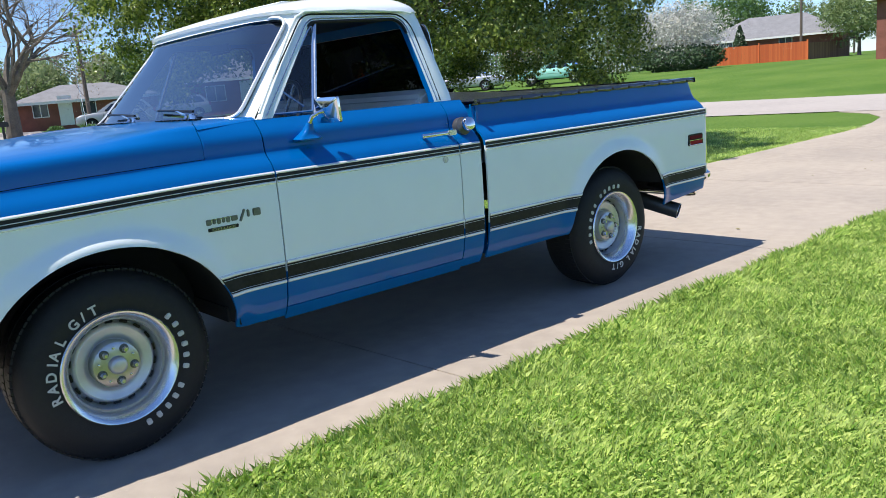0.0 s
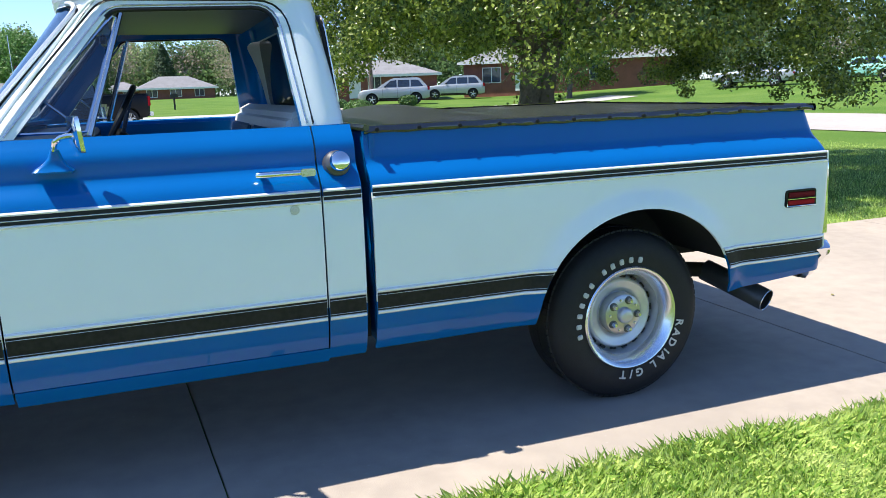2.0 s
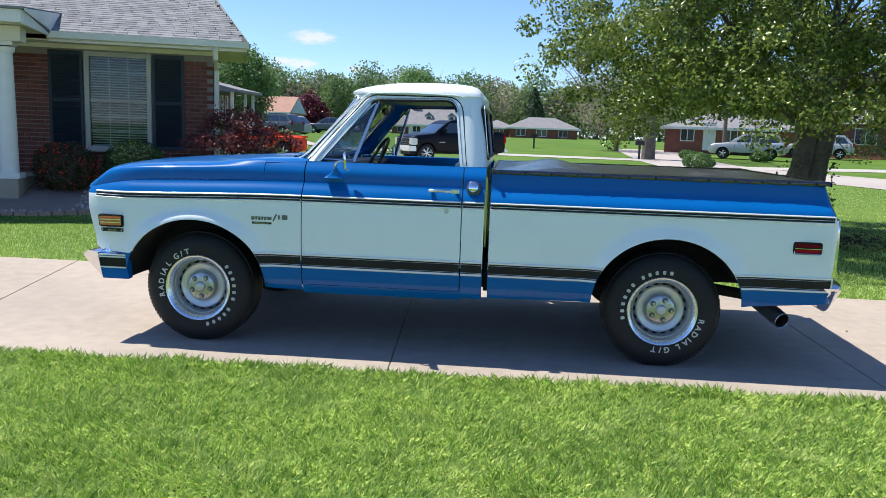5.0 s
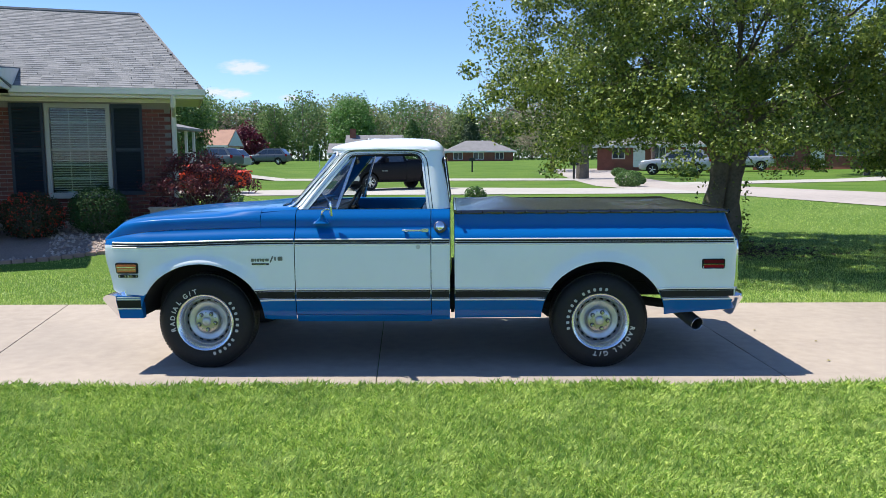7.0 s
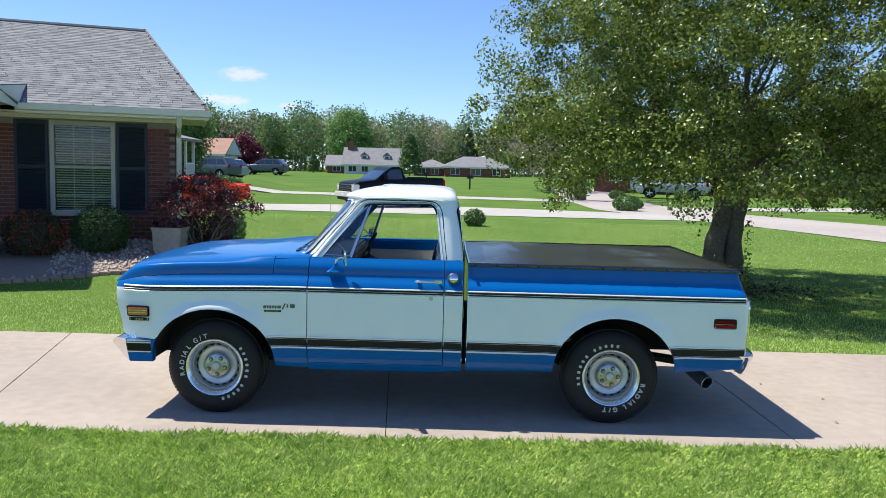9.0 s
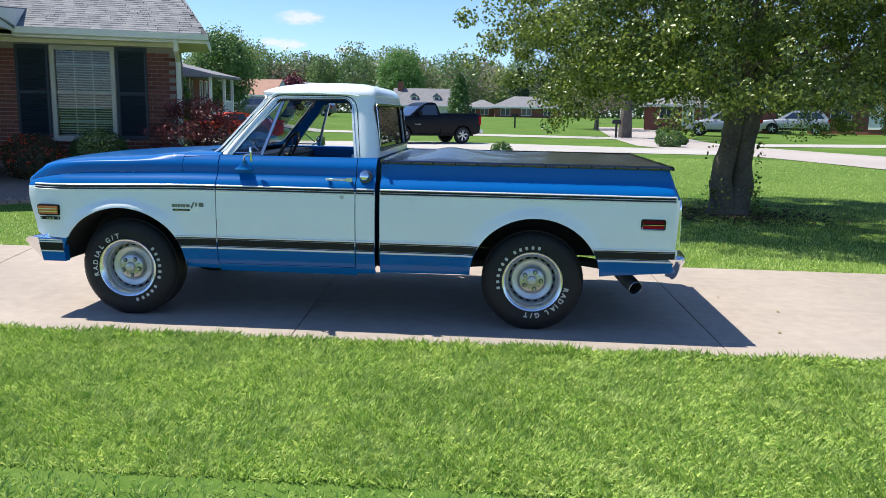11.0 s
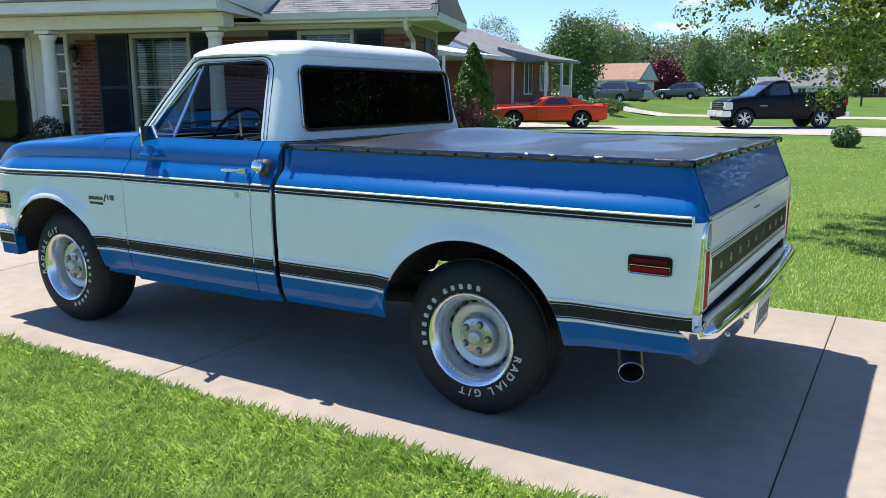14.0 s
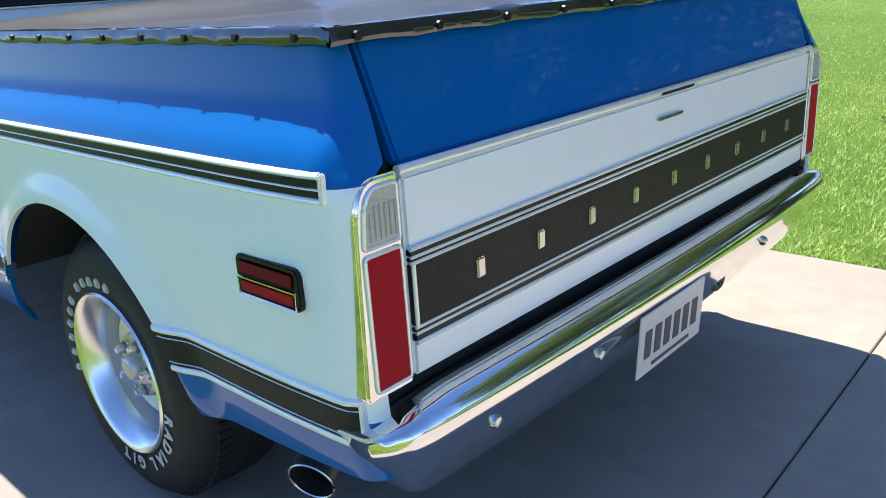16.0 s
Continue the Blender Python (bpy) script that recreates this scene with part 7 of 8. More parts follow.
# ---- trees and shrubs ----
BARK = mat("bark", (0.17, 0.145, 0.12), 0.95, vary=0.55, scale=22, big=3, bump=1.0, bscale=28)
PALEBARK = mat("pale_bark", (0.26, 0.22, 0.19), 0.95, vary=0.3, scale=20, bump=0.5, bscale=20)


def leaf_mat(name, a, b, trans=0.3, rough=0.45):
    return pieces_mat(name, a, b, rough, bump=0.0, island=True, trans=trans, spec=0.5)


LEAF = leaf_mat("tree_leaf", (0.03, 0.075, 0.015), (0.32, 0.39, 0.07), 0.33, 0.33)
MAPLE = leaf_mat("dark_red_leaf", (0.035, 0.009, 0.014), (0.22, 0.052, 0.058), 0.3)
BOX = leaf_mat("boxwood_leaf", (0.018, 0.056, 0.011), (0.028, 0.08, 0.016), 0.12, 0.9)
AZALEA = leaf_mat("azalea_leaf", (0.02, 0.035, 0.012), (0.06, 0.05, 0.02), 0.2, 0.8)
AZRED = leaf_mat("azalea_flower", (0.5, 0.03, 0.02), (0.65, 0.08, 0.03), 0.3)
ARBOR = leaf_mat("arborvitae_leaf", (0.06, 0.13, 0.015), (0.14, 0.22, 0.03), 0.25)
SPRING = leaf_mat("spring_leaf", (0.14, 0.21, 0.07), (0.29, 0.36, 0.15), 0.4, 0.7)
# the far woods' distance haze is put into these paler, greyer leaf colours
WOODA = leaf_mat("hazed_spring_leaf", (0.2, 0.26, 0.12), (0.33, 0.39, 0.19), 0.45, 0.8)
WOODB = leaf_mat("hazed_green_leaf", (0.11, 0.19, 0.07), (0.2, 0.3, 0.12), 0.45, 0.8)
MIDGREEN = leaf_mat("mid_green_leaf", (0.05, 0.12, 0.03), (0.14, 0.25, 0.06), 0.3)
FRESH = leaf_mat("fresh_green_leaf", (0.09, 0.2, 0.045), (0.19, 0.36, 0.09), 0.35)
DARKCON = leaf_mat("conifer_leaf", (0.02, 0.05, 0.02), (0.06, 0.11, 0.04), 0.15, 0.7)
PLUM = leaf_mat("plum_leaf", (0.07, 0.008, 0.02), (0.17, 0.02, 0.045), 0.25)
BLOSSOM = leaf_mat("white_blossom", (0.42, 0.41, 0.36), (0.66, 0.65, 0.6), 0.3)
PINKTREE = leaf_mat("pink_bud", (0.3, 0.25, 0.18), (0.4, 0.34, 0.26), 0.3, 0.8)


def leaves(name, pts, size, m, rng, outward=None, ratio=0.62, spread_=0.35, up=0.25):
    """Folded leaves, one small pair of faces each, at points."""
    n = len(pts)
    nrm = rng.normal(size=(n, 3))
    nrm[:, 2] += up * 2
    if outward is not None:
        nrm += outward * 1.3
    nrm /= np.linalg.norm(nrm, axis=1, keepdims=True) + 1e-9
    t = np.cross(nrm, rng.normal(size=(n, 3)))
    t /= np.linalg.norm(t, axis=1, keepdims=True) + 1e-9
    b = np.cross(nrm, t)
    L = (size * rng.uniform(0.7, 1.3, n))[:, None]
    W = L * ratio
    v = np.stack([pts - t * L * 0.5, pts + b * W * 0.5 + nrm * L * 0.12, pts + t * L * 0.5, pts - b * W * 0.5 + nrm * L * 0.12], 1)
    base = (np.arange(n) * 4)[:, None]
    faces = np.concatenate([base + np.array([[0, 1, 2]]), base + np.array([[0, 2, 3]])], 1).reshape(-1, 3)
    return fast_mesh(name, v.reshape(-1, 3), faces, m)


def branch(bm, p, d, length, r, depth, rng, tips, droop=0.0, bend=0.25):
    pts, radii = [p], [r]
    n = 4
    for k in range(n):
        d = (d + Vector((rng.gauss(0, bend), rng.gauss(0, bend), rng.gauss(0, bend * 0.6) - droop)) * 0.5).normalized()
        pts.append(pts[-1] + d * length / n)
        radii.append(r * (1 - 0.55 * (k + 1) / n))
    tube(bm, pts, r, 6 if depth > 1 else 5, True, radii)
    if depth == 0:
        tips.append(pts[-1])
        return
    for k in range(rng.choice((2, 3, 3))):
        q = pts[rng.choice((2, 3, 4))]
        a = Vector((rng.gauss(0, 1), rng.gauss(0, 1), rng.gauss(0.15, 0.7))).normalized()
        branch(bm, q, (d + a * 0.85).normalized(), length * rng.uniform(0.6, 0.8), r * 0.45, depth - 1, rng, tips, droop, bend)
    tips.append(pts[-1])


def leafy_tree(name, label, at, crown_c, crown_r, nclump, per, leaf, m, trunk_r, seed, fork=1.2, stems=2, clump_r=0.5, hollow=0.5, flat_low=None, bark=BARK, group="", gaps=None):
    """A tree: tapered trunk that forks, limbs, and a crown of leaf clumps with gaps."""
    rng, nr = random.Random(seed), np.random.default_rng(seed)
    top = thing(name, at, label, "tree", group)
    bm = bmesh.new()
    tips = []
    base = Vector(at)
    for s in range(stems):
        a = 2 * math.pi * s / stems + 0.2
        lean = Vector((0.06 + math.cos(a) * 0.025, math.sin(a) * 0.05, 1)).normalized() if stems > 1 else Vector((0.03, 0, 1)).normalized()
        o = base + Vector((math.cos(a) * trunk_r * 0.62, math.sin(a) * trunk_r * 0.3, 0)) if stems > 1 else base
        top_p = o + lean * (fork + rng.uniform(0, 0.3))
        if trunk_r > 0.17 and stems > 1:
            k0 = len(bm.verts)
            line = [o - Vector((0, 0, 0.15))] + [o.lerp(top_p, u) + Vector((0.03 * math.sin(7 * u + 2 * s), 0.03 * math.cos(5 * u), 0)) for u in spread(0.03, 1, 16)]
            tube(bm, line, trunk_r, 20, True, [trunk_r * 1.5] + [trunk_r * (0.78 + 0.35 * (1 - u) ** 4) for u in spread(0.03, 1, 16)])
            bm.verts.ensure_lookup_table()
            for v in bm.verts[k0:]:
                off = v.co - o
                off.z = 0
                v.co += off.normalized() * (0.05 * noise.noise(Vector((v.co.x * 5, v.co.y * 5, v.co.z * 3.2))) + 0.02 * noise.noise(v.co * 14))
        else:
            tube(bm, [o - Vector((0, 0, 0.15)), o + Vector((0, 0, 0.12)), o.lerp(top_p, 0.5), top_p], trunk_r, 12, True, [trunk_r * 1.35, trunk_r * 1.02, trunk_r * 0.85, trunk_r * 0.75])
        for k in range(6):
            a2 = rng.uniform(0, 2 * math.pi)
            d = Vector((math.cos(a2), math.sin(a2), rng.uniform(0.25 if stems == 1 else 0.5, 1.2))).normalized()
            branch(bm, top_p - lean * rng.uniform(0, 0.3), d, crown_r[0] * rng.uniform(0.35, 0.5), trunk_r * 0.38, 2, rng, tips)
    part("trunk", bm, bark, top)
    cs = []
    while len(cs) < nclump:
        q = nr.normal(size=3)
        q /= np.linalg.norm(q)
        rad = (hollow + (1 - hollow) * nr.uniform() ** 0.6)
        rad *= 1 + 0.16 * noise.noise(Vector(q * 2.2) + Vector((seed, 0, 0)))
        p = np.array(crown_c) + q * rad * np.array(crown_r)
        if gaps is not None and noise.noise(Vector(p) * gaps[0] + Vector((seed, 3, 7))) < gaps[1]:
            continue
        if flat_low is not None:
            rho = math.hypot((p[0] - crown_c[0]) / crown_r[0], (p[1] - crown_c[1]) / crown_r[1])
            low = flat_low + 1.1 * max(0.0, 1 - (rho / 0.8) ** 2) + 0.45 * noise.noise(Vector((p[0] * 0.9, p[1] * 0.9, seed))) - 0.4 * smooth(crown_c[0], crown_c[0] + crown_r[0] * 0.6, p[0])
            if p[2] < low:
                if nr.uniform() > 0.3:
                    continue
                p[2] = low + abs(nr.normal()) * 0.35
        cs.append(p)
    cs = np.array(cs)
    gq = nr.normal(size=(nclump * per, 3))
    gq *= np.minimum(1.0, 1.7 / np.linalg.norm(gq, axis=1, keepdims=True))
    pts = np.repeat(cs, per, 0) + gq * clump_r * np.array([1, 1, 0.75]) * nr.uniform(0.5, 1.2, (nclump, 1)).repeat(per, 0)
    outw = (pts - np.array(crown_c)) / np.array(crown_r) * 0.5 + gq * 0.75
    outw /= np.linalg.norm(outw, axis=1, keepdims=True)
    ob = part("crown", leaves("crown", pts, leaf, m, nr, outw), None, top)
    return top


def shrub(name, label, at, r, n, leaf, m, seed, flowers=None, cat="shrub", group=""):
    nr = np.random.default_rng(seed)
    rng = random.Random(seed)
    top = thing(name, at, label, cat, group)
    q = nr.normal(size=(n, 3))
    q /= np.linalg.norm(q, axis=1, keepdims=True)
    rad = 0.72 + 0.3 * nr.uniform(size=(n, 1)) ** 0.7
    bumpy = np.array([1 + 0.12 * noise.noise(Vector(v * 3) + Vector((seed, 1, 2))) for v in q])[:, None]
    c = np.array(at) + np.array((0, 0, r[2] * 0.85))
    pts = c + q * rad * bumpy * np.array(r)
    gz_ = at[2]
    keep = pts[:, 2] > gz_
    bm = bmesh.new()
    for k in range(7):
        a = rng.uniform(0, 6.28)
        tube(bm, [Vector(at) - Vector((0, 0, 0.05)), Vector(at) + Vector((math.cos(a) * r[0] * 0.4, math.sin(a) * r[1] * 0.4, r[2] * 0.7)), Vector(at) + Vector((math.cos(a) * r[0] * 0.7, math.sin(a) * r[1] * 0.7, r[2] * 1.2))], 0.02, 5, True, [0.025, 0.018, 0.008])
    part("stem", bm, BARK, top)
    part("foliage", leaves("foliage", pts[keep], leaf, m, nr, q[keep]), None, top)
    if flowers:
        cnt, fm, fs = flowers
        k = nr.choice(np.where(keep)[0], cnt // 12)
        fp = np.repeat(pts[k], 12, 0) + nr.normal(size=(len(k) * 12, 3)) * 0.035
        tagged(part("blossom", leaves("blossom", fp, fs, fm, nr, np.repeat(q[k], 12, 0)), None, top), kind="stuff")
    return top


leafy_tree("shade_tree", "large leafy shade tree with twin trunk on the lawn", (6.3, 7.6, ground_z(6.3, 7.6)), (6.95, 7.2, 3.05), (4.5, 3.8, 3.75), 1900, 180, 0.053, LEAF, 0.2, 11, 1.6, 2, 0.17, 0.42, 1.5, gaps=(1.5, -0.06))
# ivy shoots climbing the trunk
nr = np.random.default_rng(12)
ivz = np.concatenate([nr.uniform(0.05, 1.2, 160), nr.uniform(0.0, 0.45, 120)])
iva = np.where(nr.uniform(size=280) < 0.6, nr.normal(-0.35, 0.35, 280), nr.normal(-2.4, 0.5, 280))
ivp = np.stack([6.34 + 0.4 * np.cos(iva) + nr.normal(0, 0.03, 280), 7.6 + 0.27 * np.sin(iva) + nr.normal(0, 0.03, 280), ivz], 1)
tagged(new("ivy", leaves("ivy", ivp, 0.055, LEAF, nr)), "small green ivy shoots climbing the trunk", "ivy", kind="stuff")
# bark mulch ring
mul = fast_mesh("mulch", *(lambda r: ((np.stack([6.3 + r.normal(size=1500) * 0.75, 7.5 + r.normal(size=1500) * 0.6, np.full(1500, 0.01)], 1)[:, None] + r.normal(size=(1500, 3, 3)) * np.array([0.035, 0.035, 0.012])).reshape(-1, 3), np.arange(4500).reshape(-1, 3)))(np.random.default_rng(8)), mat("mulch_chips", (0.09, 0.06, 0.04), 0.95, vary=0.4, scale=30))
tagged(new("mulch", mul), "brown bark mulch under the tree", "mulch", kind="stuff")

# japanese maple by the planter
rng, nr = random.Random(21), np.random.default_rng(21)
mx, my = beside_house(0.42, -0.75)
mz = ground_z(mx, my)
mp = thing("red_maple_shrub", (mx, my, mz), "low dark red ornamental maple with arching stems", "shrub")
bm = bmesh.new()
tips = []
for k in range(7):
    a = k * 0.95 + rng.uniform(-0.3, 0.3)
    branch(bm, Vector((mx, my, mz)), Vector((math.cos(a) * 0.75, math.sin(a) * 0.65, 1.0)).normalized(), 0.66, 0.026, 2, rng, tips, 0.02, 0.3)
part("stem", bm, BARK, mp)
nc = 112
cs = np.array([(mx + 0.02 + 0.95 * math.cos(t) * u, my + 0.66 * math.sin(t) * u, 1.24 + w * math.sqrt(max(0.05, 1 - min(1, u * u))) * 0.44 - 0.14 * u * u) for t, u, w in zip(nr.uniform(0, 6.28, nc), nr.uniform(0.1, 1.06, nc), nr.uniform(-0.5, 1.0, nc))])
pts = np.repeat(cs, 38, 0) + nr.normal(size=(nc * 38, 3)) * np.array([0.066, 0.066, 0.048])
part("foliage", leaves("foliage", pts, 0.062, MAPLE, nr, None, 0.4), None, mp)


def bed_shrub(name, label, d, k, r, n, leaf, m, seed, flowers=None):
    x, y = beside_house(d, k)
    return shrub(name, label, (x, y, ground_z(x, y)), r, n, leaf, m, seed, flowers, "shrub", "foundation shrubs")


x, y = beside_house(-0.1, -0.9)
shrub("planter_plant", "dark trailing leaves in a concrete planter", (x, y, 0.72), (0.3, 0.26, 0.1), 420, 0.06, MAPLE, 31)
bed_shrub("boxwood", "round clipped green boxwood before the window", -1.2, -1.0, (0.48, 0.46, 0.42), 7500, 0.034, BOX, 32)
bed_shrub("azalea", "dark azalea bush with red flowers", -2.2, -1.15, (0.5, 0.45, 0.40), 4200, 0.04, AZALEA, 33, (700, AZRED, 0.04))
bed_shrub("boxwood", "round green boxwood beside the porch", -4.4, -2.2, (0.45, 0.4, 0.30), 4500, 0.036, BOX, 34)
bed_shrub("boxwood", "large round green boxwood beside the porch", -5.5, -2.5, (0.58, 0.5, 0.40), 7000, 0.036, BOX, 35)
bed_shrub("azalea", "azalea with dark pink flowers beside the porch", -5.85, -1.9, (0.35, 0.3, 0.50), 2600, 0.04, AZALEA, 36, (500, PLUM, 0.05))
bed_shrub("boxwood", "round green boxwood beside the porch", -7.2, -2.5, (0.7, 0.5, 0.42), 5000, 0.04, BOX, 37)
bed_shrub("low_juniper", "low spreading green juniper in the bed", 1.45, -0.3, (0.55, 0.4, 0.2), 2600, 0.05, BOX, 38)
bed_shrub("low_plant", "bright green low plant at the bed's edge", -5.0, -3.25, (0.25, 0.22, 0.14), 1400, 0.04, SPRING, 39)
bed_shrub("red_barberry", "dark red barberry bush at the house corner", 0.6, 1.0, (0.5, 0.6, 0.52), 6000, 0.05, MAPLE, 40)
bed_shrub("flowering_bush", "green bush with small pale flowers", 1.1, 2.6, (0.36, 0.5, 0.5), 2600, 0.055, MIDGREEN, 43, (200, BLOSSOM, 0.05))
shrub("lawn_shrub", "small round green shrub on the open lawn", (2.58, 20.4, ground_z(2.58, 20.4)), (0.36, 0.36, 0.3), 1500, 0.07, MIDGREEN, 41)
shrub("low_hedge", "low rounded hedge beside the neighbouring porch", (-11.0, 39.3, ground_z(-11, 39.3)), (1.1, 0.7, 0.45), 2500, 0.10, MIDGREEN, 42)
for i, (x, y, r) in enumerate(((10.5, 33.5, 0.7), (17.0, 46.0, 0.6), (12.8, 47, 0.5), (11.5, 36.0, 0.4))):
    shrub("roadside_shrub", "rounded green shrub beside the street", (x, y, ground_z(x, y)), (r, r, r * 0.6), 1300, 0.12, MIDGREEN, 50 + i, None, "shrub", "roadside shrubs")


def conifer(name, label, at, h, r, n, leaf, m, seed, power=0.9):
    nr = np.random.default_rng(seed)
    top = thing(name, at, label, "tree")
    part("trunk", tubem([Vector(at) - Vector((0, 0, 0.2)), Vector(at) + Vector((0, 0, h * 0.9))], 0.1, 8, [0.05 * h ** 0.5, 0.02]), BARK, top)
    u = nr.uniform(0.02, 1, n) ** 0.8
    a = nr.uniform(0, 2 * math.pi, n)
    rad = r * (1 - u) ** power * (0.75 + 0.3 * nr.uniform(size=n)) * (1 + 0.18 * np.sin(a * 5 + u * 30))
    pts = np.stack([at[0] + rad * np.cos(a), at[1] + rad * np.sin(a), at[2] + 0.1 + u * h], 1)
    outw = np.stack([np.cos(a), np.sin(a), np.full(n, 0.4)], 1)
    part("crown", leaves("crown", pts, leaf, m, nr, outw), None, top)
    return top


conifer("arborvitae", "yellow-green cone-shaped arborvitae beyond the house", (-7.2, 18.0, 0.25), 2.55, 0.75, 6000, 0.09, ARBOR, 61, 0.65)
conifer("far_conifer", "rounded conifer near distant houses", (-3.3, 96, 1.1), 5.2, 1.5, 4500, 0.24, MIDGREEN, 63, 0.5)
conifer("far_conifer", "dark pointed conifer near distant houses", (4.3, 104, 1.1), 6.5, 1.9, 4500, 0.27, DARKCON, 64, 0.7)
conifer("far_conifer", "small conifer beside the basketball hoop", (-17.6, 108, 1.1), 2.6, 0.9, 1300, 0.3, MIDGREEN, 65, 0.6)
conifer("hill_conifer", "small dark conifer by the hill house", (79.5, 41.2, 1.2), 3.6, 1.0, 1800, 0.25, DARKCON, 66, 0.8)


def far_tree(name, label, x, y, h, r, n, leaf, m, seed, low=0.25):
    z = ground_z(x, y)
    return leafy_tree(name, label, (x, y, z), (x, y, z + h * (0.5 + low / 2)), (r, r, h * (0.5 - low / 2)), max(24, n // 40), 40, leaf, m, 0.03 * h, seed, h * low * 0.9, 1, r * 0.24, 0.45)


far_tree("dark_tree", "dense dark green tree behind the neighbour house", -16.0, 47.0, 5.5, 1.75, 9000, 0.19, MIDGREEN, 62, 0.05)
far_tree("plum_tree", "round purple-leaved tree beside parked cars", -23.1, 90.5, 4.3, 2.2, 4200, 0.34, PLUM, 71, 0.1)
far_tree("far_maple", "dense green maple behind distant houses", -14.2, 123, 10.2, 3.6, 11000, 0.34, FRESH, 72, 0.12)
far_tree("far_maple", "light green tree behind the neighbour house", -38.0, 110, 11.3, 5.2, 15000, 0.33, SPRING, 73, 0.12)
far_tree("white_blossom_tree", "white flowering tree above dark shrubs", 57.8, 35.0, 5.0, 3.9, 11000, 0.19, BLOSSOM, 74, 0.2)
far_tree("pink_bud_tree", "reddish budding tree by the street", 9.6, 57, 6.2, 3.1, 9000, 0.13, PINKTREE, 75, 0.2)
far_tree("street_tree", "green tree across the street", 28, 45, 6.5, 3.2, 8000, 0.22, MIDGREEN, 76)
far_tree("street_tree", "green tree across the street", 84, 31, 6.5, 3.4, 8000, 0.25, SPRING, 77)
far_tree("street_tree", "green tree behind the hill house", 95, 50, 9, 4, 7000, 0.34, MIDGREEN, 78)
shrub("dark_shrub_mass", "dark evergreen shrubs under the white tree", (57.0, 34.0, ground_z(57, 34)), (3.4, 3.4, 1.1), 5000, 0.25, DARKCON, 79)


def bare_tree(name, label, at, h, seed, m=PALEBARK, depth=4, bud=None):
    rng = random.Random(seed)
    top = thing(name, at, label, "tree")
    bm = bmesh.new()
    tips = []
    p = Vector(at)
    tube(bm, [p - Vector((0, 0, 0.3)), p + Vector((0.05, 0, h * 0.28))], 0.2, 10, True, [0.05 * h * 0.9, 0.032 * h])
    for k in range(7):
        a = k * 0.9 + rng.uniform(-0.3, 0.3)
        branch(bm, p + Vector((0.05, 0, h * rng.uniform(0.2, 0.28))), Vector((math.cos(a), math.sin(a), rng.uniform(0.6, 1.6))).normalized(), h * 0.36, 0.02 * h, depth, rng, tips, 0.0, 0.3)
    part("trunk", bm, m, top)
    if bud:
        nr = np.random.default_rng(seed)
        pts = np.repeat(np.array([tuple(t) for t in tips]), 5, 0) + nr.normal(size=(len(tips) * 5, 3)) * 0.18
        tagged(part("budding_foliage", leaves("budding_foliage", pts, 0.07, bud, nr), None, top), kind="stuff")
    return top


bare_tree("bare_tree", "large budding tree with bare spreading branches", (9.9, 44.0, 0.3), 9.5, 81, BARK, 5, PINKTREE)
far_tree("budding_tree", "pale green budding tree above the neighbour roof", -33.2, 68, 8.6, 2.2, 5000, 0.15, SPRING, 82, 0.3)

# far woods
nr = np.random.default_rng(91)
P, S, groups = [], [], {0: [], 1: [], 2: [], 3: []}
trunkbm = bmesh.new()
k = 0
for x in np.arange(-150, 150, 4.2):
    for row in range(3):
        xx = x + nr.uniform(-2, 2)
        yy = 140 + row * 9 + nr.uniform(-5, 5) + 0.0022 * xx * xx * -1
        if xx > 30:
            yy -= (xx - 30) * 0.35
        h = nr.uniform(7.8, 11.8) * (1 + 0.08 * row)
        r = nr.uniform(2.8, 4.6)
        z = ground_z(xx, yy)
        kind = int(nr.choice([0, 0, 0, 0, 1, 1, 1, 1, 3, 3]))
        n = 1600 if kind != 3 else 700
        if not -75 < xx < 90 or row == 2:
            n = n // 2
        q = nr.normal(size=(n, 3))
        q /= np.linalg.norm(q, axis=1, keepdims=True)
        lump = np.array([1 + 0.3 * noise.noise(Vector(v * 2.0) + Vector((k * 3.1, 0, 0))) for v in q])[:, None]
        p = np.array((xx, yy, z + h * 0.56)) + q * lump * (0.4 + 0.6 * nr.uniform(size=(n, 1)) ** 0.6) * np.array((r, r, h * 0.46))
        groups[kind].append(p)
        tube(trunkbm, [(xx, yy, z - 0.5), (xx + nr.uniform(-0.5, 0.5), yy, z + h * 0.9)], 0.15, 5, True, [0.22, 0.05])
        for b in range(5):
            a = nr.uniform(0, 6.28)
            tube(trunkbm, [(xx, yy, z + h * nr.uniform(0.3, 0.6)), (xx + r * math.cos(a), yy + r * math.sin(a), z + h * nr.uniform(0.7, 1.02))], 0.06, 4, True, [0.08, 0.02])
        k += 1
tagged(part("woodland_trunk_stand", trunkbm, PALEBARK), "grey trunks of distant woods", "woods", kind="stuff")
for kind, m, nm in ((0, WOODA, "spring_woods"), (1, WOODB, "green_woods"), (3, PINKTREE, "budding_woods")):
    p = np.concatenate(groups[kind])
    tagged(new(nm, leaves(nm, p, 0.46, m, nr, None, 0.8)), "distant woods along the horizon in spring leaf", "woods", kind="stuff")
# undergrowth that closes the woods at their foot
p = np.stack([nr.uniform(-110, 130, 30000), np.zeros(30000), 5.0 * nr.uniform(0, 1, 30000) ** 1.4], 1)
p[:, 1] = 136 + nr.uniform(0, 6, 30000) - 0.0022 * p[:, 0] ** 2 - np.maximum(0, p[:, 0] - 30) * 0.35
p[:, 2] += 0.6
